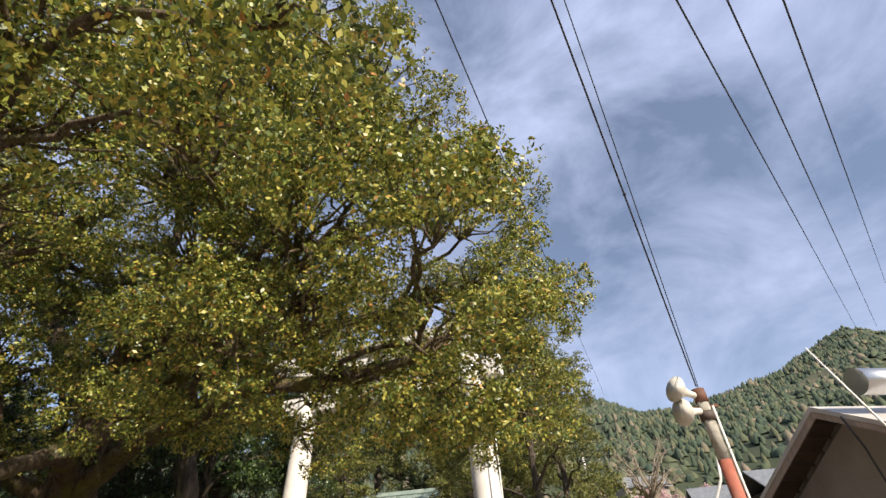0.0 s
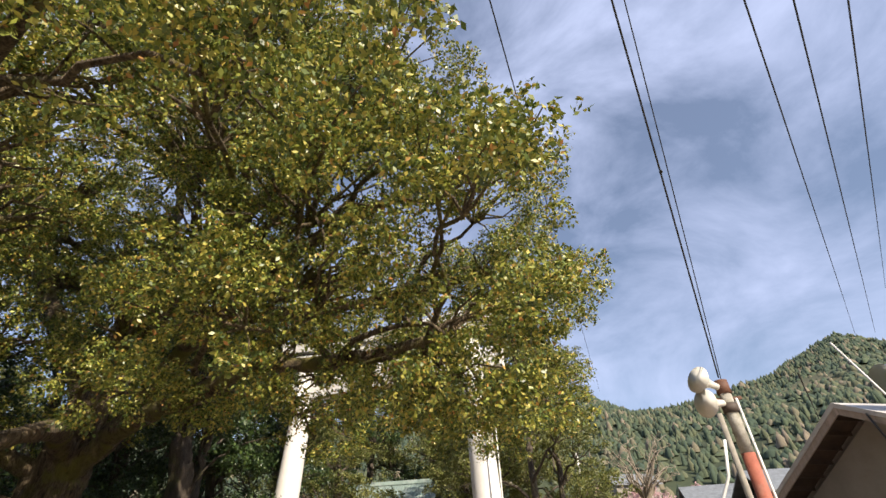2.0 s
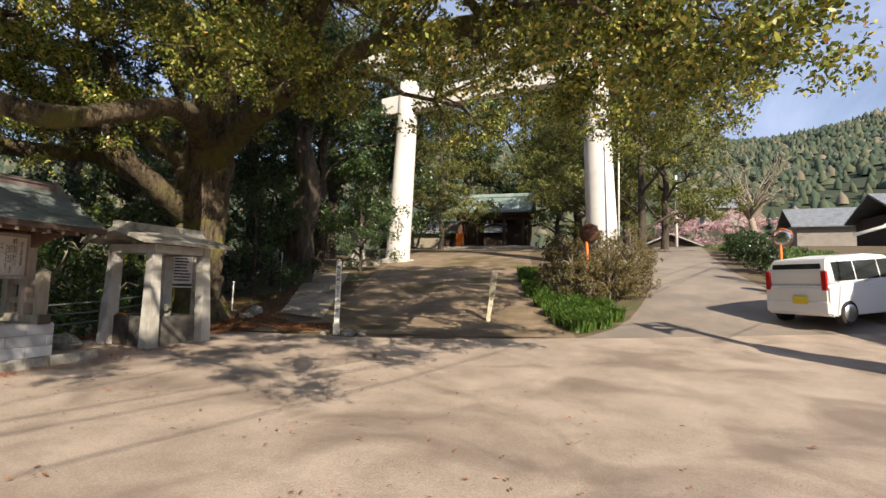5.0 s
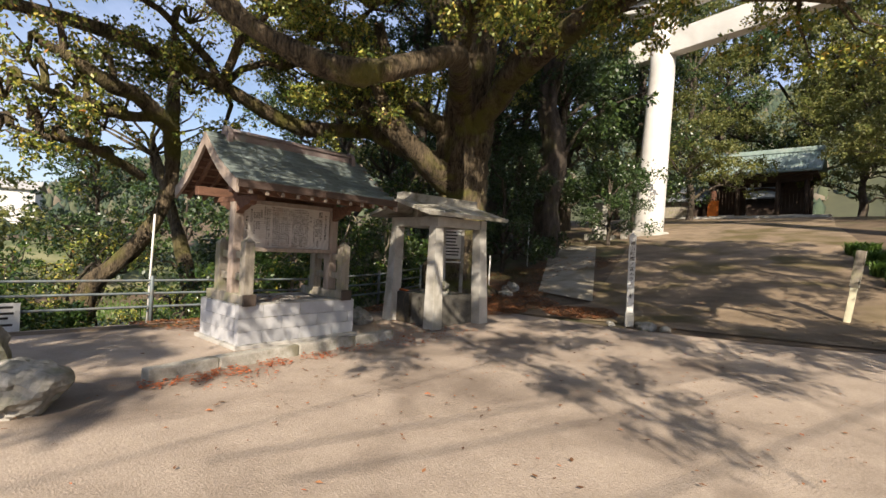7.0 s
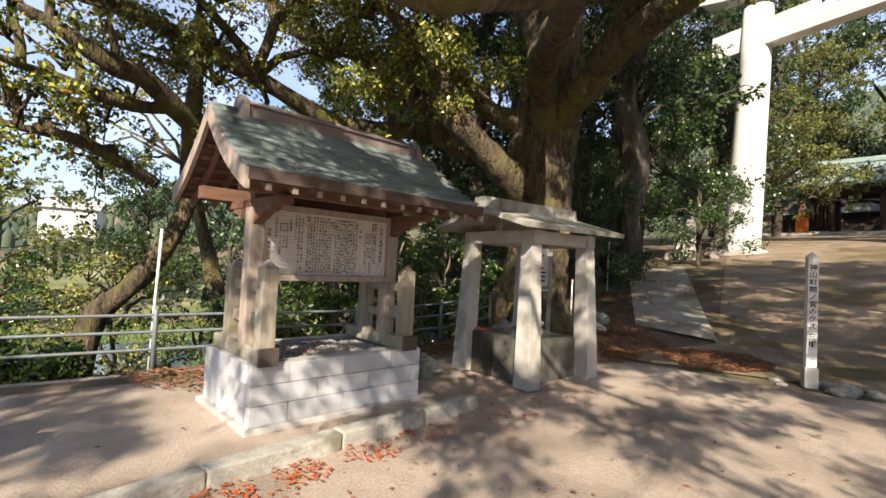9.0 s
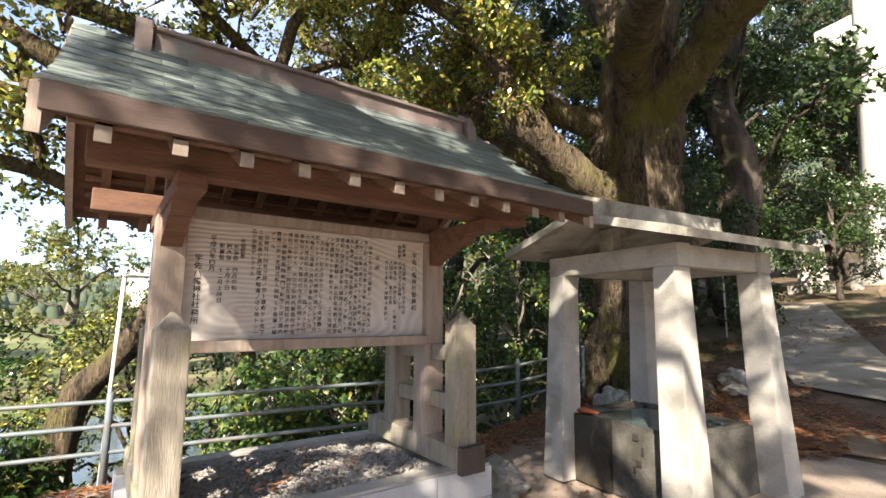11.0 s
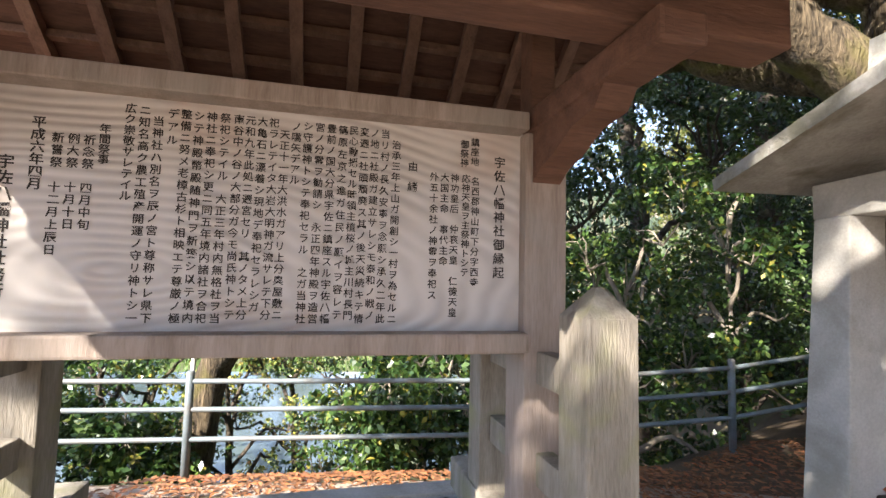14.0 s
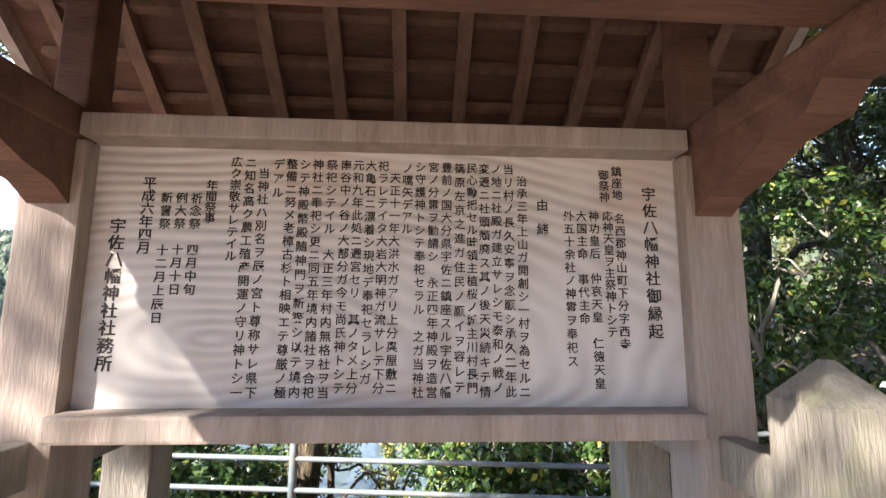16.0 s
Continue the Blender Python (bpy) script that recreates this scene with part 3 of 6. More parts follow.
def bend(a, b, sag, n=6, seed=0, wob=0.06):
    """A crooked line from a to b, raised in its middle by sag."""
    rng = random.Random(seed)
    a, b = Vector(a), Vector(b)
    w = (b - a).length * wob
    return [a.lerp(b, i / n) + Vector((rng.uniform(-w, w), rng.uniform(-w, w), rng.uniform(-w, w) + sag * math.sin(math.pi * i / n))) * (0 if i in (0, n) else 1) for i in range(n + 1)]


def smooth_line(pts, rad, n):
    """More points on a limb, rounded through its given ones."""
    out, r = [], []
    for i in range(len(pts) - 1):
        p0, p1, p2, p3 = pts[max(i - 1, 0)], pts[i], pts[i + 1], pts[min(i + 2, len(pts) - 1)]
        for k in range(n):
            u = k / n
            out.append(0.5 * (2 * p1 + (p2 - p0) * u + (2 * p0 - 5 * p1 + 4 * p2 - p3) * u * u + (3 * p1 - p0 - 3 * p2 + p3) * u ** 3))
            r.append(rad[i] + (rad[i + 1] - rad[i]) * u)
    return out + [pts[-1]], r + [rad[-1]]


def tree(name, label, base, trunk, boughs, bark, leaf, leaf_size, per, spread, seed, density=1.0, flat=0.6, twig_r=0.03, category="tree"):
    """trunk: limbs as (points, radii). boughs: (fork, centre, radii): twigs run from the fork to leaf clumps in the ellipsoid."""
    t = thing(name, base, label, category)
    inv = Vector(base)
    rng = np.random.default_rng(seed)
    wood = None
    for i, (pts, rad) in enumerate(trunk):
        pts, rad = smooth_line([Vector(p) - inv for p in pts], rad, 9 if max(rad) > 0.25 else 4)
        b = tube(pts, rad, 40 if max(rad) > 0.5 else 18, True, 0.05, seed + i)
        for v in b.verts:
            q = v.co + Vector((seed, i * 3.1, 0))
            k = 0.30 * noise.noise(Vector((q.x * 1.5, q.y * 1.5, q.z * 0.55))) + 0.16 * noise.noise(Vector((q.x * 4.5, q.y * 4.5, q.z * 1.2))) + 0.07 * noise.noise(q * 9)
            near = min(pts, key=lambda c: (c - v.co).length_squared)
            v.co += (v.co - near) * k * (1.5 if max(rad) > 0.6 else 0.9)
        wood = join(wood, b) if wood else b
    clumps, twigs = [], []
    for fork, centre, radii in boughs:
        n = int(density * 7.5 * (radii[0] * radii[1] * radii[2]) ** 0.66)
        pts = inside(centre, radii, max(n, 4), rng)
        clumps.append(pts)
        hub = Vector(fork).lerp(Vector(centre), 0.75)
        twigs.append((bend(fork, hub, 0.3, 5, seed + n), [max(radii) * 0.055 * k for k in (1.0, 0.9, 0.8, 0.68, 0.55, 0.45)], 7))
        for k in range(0, len(pts), 2):
            twigs.append((bend(hub, pts[k], 0.15, 4, k + seed, 0.09), [max(radii) * 0.022, max(radii) * 0.018, max(radii) * 0.014, max(radii) * 0.01, twig_r * 0.3], 5))
    for pts, rad, sides in twigs:
        b = tube([Vector(p) - inv for p in pts], rad, sides, False, 0.15, seed)
        me = bpy.data.meshes.new("twig")
        b.to_mesh(me)
        b.free()
        wood.from_mesh(me)
        bpy.data.meshes.remove(me)
    part("trunk", wood, bark, t)
    allc = np.vstack(clumps) - np.asarray(base)
    leaves("crown", allc, spread, per, leaf_size, leaf, t, seed, flat, droop=spread * 0.3)
    return t


GREAT = (-13.3, 14.4, 0.2)
great_trunk = [
    ([(-13.3, 14.4, -0.3), (-13.3, 14.4, 0.5), (-13.25, 14.4, 1.6), (-13.15, 14.35, 2.8), (-13.1, 14.3, 3.9), (-13.0, 14.3, 5.2), (-12.9, 14.4, 7.0), (-13.1, 14.6, 9.5), (-13.3, 15, 13)], [1.25, 0.92, 0.72, 0.64, 0.66, 0.60, 0.50, 0.38, 0.18]),
    ([(-13.0, 14.2, 4.8), (-12.2, 13.2, 5.3), (-11.2, 12.2, 5.1), (-10.1, 11.2, 4.7), (-9.25, 10.25, 4.32), (-8.9, 9.2, 3.8), (-8.88, 8.3, 3.46), (-9.3, 7.5, 3.75), (-9.9, 6.7, 4.5), (-10.8, 5.4, 5.6), (-12.2, 3.6, 6.6)], [0.34, 0.27, 0.22, 0.19, 0.165, 0.15, 0.15, 0.13, 0.12, 0.10, 0.05]),
    ([(-13.2, 14.1, 3.2), (-13.25, 13.3, 3.5), (-13.3, 12.6, 3.95), (-13.25, 12.0, 4.4), (-13.3, 11.7, 4.7)], [0.50, 0.32, 0.27, 0.29, 0.14]),
    ([(-13.28, 12.0, 4.4), (-13.2, 11.5, 5.1), (-13.6, 11.0, 5.9), (-14.3, 10.4, 6.6)], [0.16, 0.12, 0.10, 0.06]),
    ([(-13.3, 14.2, 4.6), (-13.9, 13.3, 5.0), (-14.2, 12.6, 5.9), (-14.0, 12.0, 7.0)], [0.28, 0.22, 0.18, 0.10]),
    ([(-13.4, 14.0, 3.6), (-14.2, 13.2, 4.1), (-14.9, 12.6, 4.6), (-15.3, 12.2, 5.6), (-15.8, 11.2, 6.1), (-16.6, 9.6, 6.6)], [0.30, 0.26, 0.25, 0.23, 0.18, 0.12]),
    ([(-12.9, 14.3, 4.6), (-11.8, 14.2, 5.3), (-10.8, 14.0, 6.2), (-9.4, 13.4, 7.3), (-7.4, 12.6, 8.3), (-4.8, 11.8, 9.0), (-2.0, 11.3, 9.6)], [0.34, 0.31, 0.28, 0.24, 0.2, 0.15, 0.08]),
    ([(-11.6, 14.1, 5.5), (-10.2, 13.6, 5.7), (-8.2, 12.8, 5.7), (-6.2, 12.2, 5.9), (-4.0, 11.8, 5.6), (-2.0, 11.6, 5.7)], [0.32, 0.26, 0.22, 0.18, 0.14, 0.08]),
    ([(-13.2, 14.5, 6.5), (-14.2, 14.2, 8.2), (-15.4, 13.4, 10), (-16.8, 12.6, 12)], [0.45, 0.36, 0.26, 0.14]),
    ([(-12.9, 14.4, 7.5), (-11.2, 14.2, 9.6), (-9.2, 13.6, 11.6), (-6.8, 13, 13.4)], [0.42, 0.33, 0.24, 0.12]),
    ([(-9.9, 6.7, 4.5), (-9.4, 6.6, 5.4), (-8.5, 6.8, 6.1), (-5.8, 5.4, 6.3), (-3.0, 4.4, 6.1)], [0.22, 0.18, 0.14, 0.10, 0.05]),
    ([(-8.4, 12.9, 7.8), (-6.2, 14.2, 8.4), (-3.8, 14.8, 8.8), (-1.2, 14.4, 8.8)], [0.22, 0.18, 0.13, 0.06]),
    ([(-14.9, 12.6, 4.6), (-15.6, 10.8, 4.4), (-15.4, 8.8, 4.9), (-14.8, 6.6, 5.2), (-14.6, 4.4, 5.0), (-14.9, 2.2, 4.4)], [0.22, 0.19, 0.16, 0.13, 0.09, 0.04]),
    ([(-13.9, 14.9, 0.1), (-14.9, 15.4, 0.2), (-15.8, 15.6, 0.0)], [0.5, 0.3, 0.12]),
    ([(-12.7, 13.7, 0.1), (-12.1, 12.9, 0.1), (-11.7, 12.4, -0.05)], [0.5, 0.3, 0.12]),
]
great_boughs = [
    ((-4.8, 11.8, 9.0), (-0.2, 9.43, 7.38), (1.72, 1.55, 1.29)),
    # next four boughs, out of view, added to shade forecourt, plinth and stub posts
    ((-3.0, 4.4, 6.1), (-0.3, 4.7, 5.3), (1.2, 0.8, 0.5)),
    ((-5.8, 5.4, 6.3), (-6.0, 5.0, 5.5), (1.4, 1.1, 0.6)),
    ((-5.8, 5.4, 6.3), (-5.0, 3.2, 5.5), (1.5, 1.2, 0.6)),
    ((-5.8, 5.4, 6.3), (-4.4, 4.6, 5.6), (1.2, 1.0, 0.5)),
    ((-2.0, 11.6, 5.7), (-2.6, 14.0, 4.9), (1.5, 1.2, 0.7)),
    ((-4.0, 11.8, 5.6), (-4.6, 8.6, 5.2), (1.4, 1.2, 0.8)),
    ((-2.0, 11.6, 5.7), (-1.9, 12.6, 5.4), (1.4, 1.2, 0.7)),
    ((-1.2, 14.4, 8.8), (0.4, 17.0, 6.4), (1.2, 1.2, 0.9)),
    ((-4.0, 11.8, 5.6), (-0.36, 9.75, 4.9), (1.29, 1.29, 0.69)),
    ((-4.0, 11.8, 5.6), (-1.08, 10.23, 4.02), (1.2, 1.29, 0.6)),
    ((-7.4, 12.6, 8.3), (-3.08, 9.43, 7.86), (2.24, 1.89, 1.46)),
    ((-6.2, 12.2, 5.9), (-2.76, 9.11, 5.46), (1.63, 1.46, 0.77)),
    ((-8.2, 12.8, 5.7), (-4.92, 9.27, 5.94), (1.81, 1.63, 1.03)),
    ((-9.4, 13.4, 7.3), (-8.0, 11.8, 9.8), (2.8, 2.6, 1.8)),
    ((-6.8, 13, 13.4), (-3.56, 10.71, 10.74), (2.75, 2.24, 1.89)),
    ((-4.8, 11.8, 9.0), (-1.48, 10.23, 9.86), (1.63, 1.63, 1.29)),
    ((-9.2, 13.6, 11.6), (-8.6, 12.8, 15.4), (3.8, 3.4, 2.6)),
    ((-13.3, 15, 13), (-13, 14.5, 17.5), (4.5, 4.2, 3.2)),
    ((-15.4, 13.4, 10), (-15, 11, 12.5), (3.8, 3.6, 2.6)),
    ((-9.9, 6.7, 4.5), (-10.8, 8.4, 8.6), (2.8, 2.6, 1.4)),
    ((-10.8, 5.4, 5.6), (-13.5, 4.6, 7.6), (2.8, 2.6, 1.3)),
    ((-16.6, 9.6, 6.6), (-17.5, 9, 8.6), (3.2, 3.0, 2.0)),
    ((-13.1, 14.6, 9.5), (-11.5, 18, 12), (3.6, 3.2, 3.0)),
    ((-9.4, 13.4, 7.3), (-5.32, 13.11, 8.74), (2.58, 2.24, 1.72)),
    ((-8.2, 12.8, 5.7), (-4.36, 11.35, 5.62), (1.55, 1.46, 0.77)),
    ((-10.2, 13.6, 5.7), (-7.6, 12.4, 5.2), (1.6, 1.4, 0.6)),
    ((-10.8, 14.0, 6.2), (-9.6, 11.4, 7.2), (2.0, 1.8, 1.1)),
    ((-16.8, 12.6, 12), (-19, 13, 13), (3.6, 3.6, 2.6)),
    ((-6.8, 13, 13.4), (-4.04, 11.35, 13.14), (2.24, 2.06, 1.38)),
    ((-7.4, 12.6, 8.3), (-1.9, 9.2, 11.6), (1.9, 1.7, 1.5)),
    ((-9.2, 13.6, 11.6), (-4.2, 8.8, 13.2), (2.3, 2.1, 1.8)),
    ((-7.4, 12.6, 8.3), (-3.0, 8.6, 9.8), (1.9, 1.7, 1.2)),
    ((-9.2, 13.6, 11.6), (-7.2, 8.6, 13.6), (2.6, 2.4, 2.0)),
    ((-7.4, 12.6, 8.3), (-5.8, 8.2, 10.6), (2.1, 1.9, 1.3)),
    ((-9.2, 13.6, 11.6), (-9.5, 7.4, 11.5), (2.7, 2.5, 1.7)),
    ((-9.2, 13.6, 11.6), (-10.5, 6.5, 14.5), (2.8, 2.6, 2.0)),
    ((-9.2, 13.6, 11.6), (-5.0, 9.5, 16.5), (2.6, 2.4, 1.8)),
    ((-9.2, 13.6, 11.6), (-8.6, 9.0, 17.5), (3.0, 2.8, 2.0)),
    ((-8.2, 12.8, 5.7), (-7.6, 10.4, 5.0), (1.5, 1.2, 0.7)),
    ((-7.4, 12.6, 8.3), (-2.9, 5.2, 7.2), (1.7, 1.5, 0.8)),
    ((-9.9, 6.7, 4.5), (-5.0, 5.2, 7.5), (1.9, 1.7, 0.9)),
    ((-9.9, 6.7, 4.5), (-7.2, 6.0, 7.6), (2.0, 1.8, 1.0)),
    ((-6.2, 12.2, 5.9), (-2.4, 7.6, 7.6), (1.3, 1.1, 0.7)),
    ((-9.9, 6.7, 4.5), (-8.5, 4.2, 7.8), (2.2, 2.0, 1.1)),
    ((-10.8, 5.4, 5.6), (-11.5, 3.0, 8.2), (2.4, 2.2, 1.2)),
    ((-5.8, 5.4, 6.3), (-2.6, 4.0, 5.9), (1.5, 1.3, 0.7)),
    ((-5.8, 5.4, 6.3), (-4.2, 3.0, 6.3), (1.1, 0.9, 0.5)),
    ((-5.8, 5.4, 6.3), (-1.4, 5.6, 5.7), (1.2, 1.1, 0.5)),
    ((-8.5, 6.8, 6.1), (-6.4, 3.2, 6.6), (1.7, 1.5, 0.8)),
    ((-3.8, 14.8, 8.8), (-0.6, 14.2, 8.6), (1.9, 1.8, 0.9)),
    ((-3.8, 14.8, 8.8), (-2.6, 15.6, 9.4), (2.1, 1.9, 1.1)),
    ((-3.8, 14.8, 8.8), (-4.6, 17.0, 9.0), (2.1, 1.9, 1.1)),
    ((-3.8, 14.8, 8.8), (-0.3, 13.2, 10.4), (1.7, 1.6, 1.2)),
    ((-3.8, 14.8, 8.8), (-3.0, 14.2, 6.8), (1.8, 1.6, 0.7)),
    ((-3.8, 14.8, 8.8), (-6.2, 16.8, 7.6), (1.9, 1.8, 0.9)),
    ((-3.8, 14.8, 8.8), (-1.4, 13.2, 6.2), (1.5, 1.4, 0.6)),
    ((-8.2, 12.8, 5.7), (-5.0, 14.2, 5.2), (1.7, 1.4, 0.6)),
    ((-15.4, 8.8, 4.9), (-13.4, 9.4, 6.6), (2.0, 1.8, 0.9)),
    ((-15.4, 8.8, 4.9), (-15.6, 10.8, 6.0), (1.9, 1.8, 1.1)),
    ((-15.4, 8.8, 4.9), (-14.4, 6.2, 6.4), (1.9, 1.8, 0.9)),
    ((-15.4, 8.8, 4.9), (-16.4, 7.6, 5.0), (1.8, 1.7, 0.9)),
    ((-14.6, 4.4, 5.0), (-15.2, 3.2, 5.0), (1.8, 1.8, 0.8)),
    ((-14.6, 4.4, 5.0), (-13.4, 1.6, 5.6), (1.8, 1.8, 0.8)),
    ((-15.3, 12.2, 5.6), (-13.2, 11.4, 7.6), (1.9, 1.8, 1.0)),
    ((-15.8, 11.2, 6.1), (-17.4, 12.4, 6.0), (2.0, 2.0, 1.4)),
    ((-15.4, 8.8, 4.9), (-16.8, 9.6, 3.6), (1.5, 1.4, 0.8)),
    ((-12.2, 13.2, 5.3), (-10.6, 12.0, 6.4), (1.6, 1.4, 0.8)),
    ((-13.3, 12.0, 4.4), (-13.9, 11.0, 4.5), (1.2, 1.1, 0.7)),
    ((-13.6, 11.0, 5.9), (-13.2, 11.6, 5.2), (1.1, 1.1, 0.6)),
    ((-14.3, 10.4, 6.6), (-14.2, 10.6, 6.0), (1.5, 1.4, 0.8)),
    ((-14.0, 12.0, 7.0), (-14.6, 12.2, 5.6), (1.4, 1.4, 0.9)),
    ((-13.0, 14.3, 5.2), (-14.6, 15.6, 6.6), (1.9, 1.6, 1.2)),
    ((-12.9, 14.4, 7.0), (-11.6, 15.4, 7.8), (1.8, 1.6, 1.1)),
    ((-2.0, 11.6, 5.7), (0.5, 10.4, 5.5), (1.0, 1.0, 0.6)),
    ((-2.0, 11.6, 5.7), (-0.6, 12.0, 4.2), (1.3, 1.2, 0.6)),
    ((-4.0, 11.8, 5.6), (-2.2, 11.0, 4.4), (1.3, 1.2, 0.55)),
    ((-4.0, 11.8, 5.6), (-3.8, 10.8, 4.6), (1.3, 1.1, 0.5)),
    ((-2.0, 11.6, 5.7), (0.0, 6.9, 5.6), (1.1, 1.0, 0.5)),
    ((-2.0, 11.6, 5.7), (-0.6, 7.8, 6.2), (1.2, 1.1, 0.6)),
    ((-1.2, 14.4, 8.8), (0.5, 13.5, 7.4), (1.5, 1.4, 0.8)),
    ((-1.2, 14.4, 8.8), (0.7, 15.0, 8.5), (1.4, 1.3, 0.8)),
    ((-3.8, 14.8, 8.8), (-1.2, 17.0, 9.2), (1.8, 1.6, 1.0)),
    ((-3.8, 14.8, 8.8), (-0.2, 16.4, 10.4), (1.7, 1.5, 1.0)),
    ((-3.8, 14.8, 8.8), (-3.4, 18.6, 6.2), (1.5, 1.3, 0.7)),
    ((-3.8, 14.8, 8.8), (-1.8, 19.2, 5.6), (1.3, 1.2, 0.6)),
    ((-1.2, 14.4, 8.8), (-0.4, 18.2, 6.0), (1.3, 1.2, 0.6)),
    ((-15.4, 13.4, 10), (-13.8, 9.8, 9.6), (2.4, 2.2, 1.4)),
    ((-15.4, 13.4, 10), (-16.4, 14.2, 11.4), (2.6, 2.4, 1.6)),
    ((-16.8, 12.6, 12), (-15.6, 16.4, 13.4), (2.8, 2.4, 1.8)),
]
tree("camphor_tree", "huge mossy camphor tree with spreading limbs and olive-green crown", GREAT, great_trunk, great_boughs, BARK, LEAF_CAMPHOR, 0.082, 221, 0.46, 11, 1.85, 0.68)


def simple_tree(name, label, x, y, height, radius, bark, leaf, size, per, spread, seed, lean=(0, 0), trunk_r=0.3, low=0.35, density=1.0, flat=0.7, n_bough=8):
    rng = random.Random(seed)
    z = land(x, y)
    top = (x + lean[0], y + lean[1], z + height * 0.85)
    trunk = [(bend((x, y, z - 0.3), top, 0, 7, seed, 0.014), [trunk_r * k for k in (1.25, 1, 0.9, 0.8, 0.65, 0.5, 0.35, 0.15)])]
    boughs = []
    for i in range(n_bough):
        k = low + (1 - low) * (i + 0.5) / n_bough
        a = i * 2.4 + rng.random()
        reach = radius * (1.15 - 0.75 * max(0, (k - 0.5) * 1.6)) * rng.uniform(0.55, 0.85)
        f = Vector((x, y, z)).lerp(Vector(top), max(k - 0.12, 0.1))
        c = (f.x + reach * math.cos(a), f.y + reach * math.sin(a), z + height * k)
        r = radius * rng.uniform(0.42, 0.6)
        boughs.append((tuple(f), c, (r, r, r * 0.7)))
    return tree(name, label, (x, y, z), trunk, boughs, bark, leaf, size, per, spread, seed, density, flat)


simple_tree("cedar_tree", "tall dark cedar with a reddish-brown trunk", -15.6, 21.4, 17, 3.0, BARK_GREY, LEAF_DARK, 0.20, 90, 0.75, 21, (0.2, 0.2), 0.55, 0.32, 0.9)
for i, (x, y, h, r, lean) in enumerate([(-19.5, 18.0, 15, 3.6, (0, 0)), (-17.6, 25.0, 19, 3.8, (0, 0)), (-20.5, 30.0, 15, 4.0, (0, 0)), (-23, 23, 14, 4.2, (0, 0)), (-22.0, 16.0, 18, 4.0, (-1, 0)), (-26, 36, 16, 5, (0, 0)), (-18.6, 21.5, 17, 3.6, (0, 0)), (-21.0, 26.5, 13, 3.6, (0, 0)), (-17.0, 32.0, 13, 3.0, (0, 0)), (-20.0, 12.6, 7, 2.6, (0, 0))]):
    simple_tree("evergreen_tree", "dense dark evergreen tree in deep shade", x, y, h, r, BARK_GREY, LEAF_DARK, 0.15, 156, 0.8, 40 + i, lean, 0.32, 0.10, 0.9, 0.75, 9)
for i, (x, y, h, r) in enumerate([(-15.2, 18.4, 3.8, 1.6), (-16.4, 20.6, 4.2, 1.8), (-17.5, 16.6, 3.6, 1.7), (-16.2, 14.4, 3.0, 1.4), (-14.6, 24.6, 3.6, 1.5)]):
    simple_tree("evergreen_shrub", "dark glossy evergreen shrub in the shade", x, y, h, r, BARK_GREY, LEAF_DARK, 0.085, 195, 0.45, 60 + i, (0, 0), 0.08, 0.12, 1.5, 0.8, 8)
for i, (x, y, h, r) in enumerate([(-8.0, 52, 21, 6.0), (-20, 53, 21, 6.0), (-14, 56, 23, 6.5), (-26, 46, 20, 5.5), (-3.0, 49, 18, 5.2)]):
    simple_tree("shrine_wood_tree", "tall broadleaf tree behind the gate", x, y, h, r, BARK_GREY, LEAF_DARK if i in (1, 3) else LEAF_LIGHT, 0.22, 104, 1.1, 80 + i, (0, 0), 0.4, 0.25, 0.75, 0.7, 9)
for i, (x, y, h, r) in enumerate([(-19.0, 36, 17, 4.6), (-17.6, 41, 15, 4.2), (-2.0, 34, 14, 4.2), (-0.6, 40, 13, 4.0), (-4.8, 38, 13, 4.0), (-9.2, 48.5, 9, 3.2), (-6.2, 45, 9, 3.2)]):
    simple_tree("spring_tree", "feathery yellow-green tree beside the approach", x, y, h, r, BARK_GREY, LEAF_LIGHT, 0.15, 143, 0.8, 100 + i, (0, 0), 0.22, 0.15, 0.8, 0.45, 9)

# an unseen tree south of the forecourt, added for dappled shade reaching the railing
south_boughs = [((-3.4, -5.5, 5.0), (-3.2, -1.2, 6.8), (2.6, 2.2, 1.0)), ((-3.4, -5.5, 5.0), (-5.2, -2.4, 7.0), (2.2, 2.2, 1.0)), ((-3.4, -5.5, 5.0), (-1.8, -3.6, 8.2), (2.0, 1.8, 1.0)), ((-3.4, -6.5, 6.5), (-4.0, -7.0, 9.6), (2.6, 2.4, 1.4))]
tree("shade_tree", "broad unseen evergreen tree, added to shade the south side of the forecourt", (-3.6, -8.0, 0.05), [([(-3.6, -8.0, -0.2), (-3.6, -7.8, 1.6), (-3.5, -7.2, 3.4), (-3.4, -6.5, 6.5), (-3.9, -6.9, 8.8)], [0.6, 0.42, 0.36, 0.28, 0.12]), ([(-3.5, -7.2, 3.4), (-3.4, -5.5, 5.0), (-3.4, -3.4, 6.3)], [0.3, 0.22, 0.10])], south_boughs, BARK_GREY, LEAF_CAMPHOR, 0.10, 169, 0.45, 17, 1.5, 0.68)

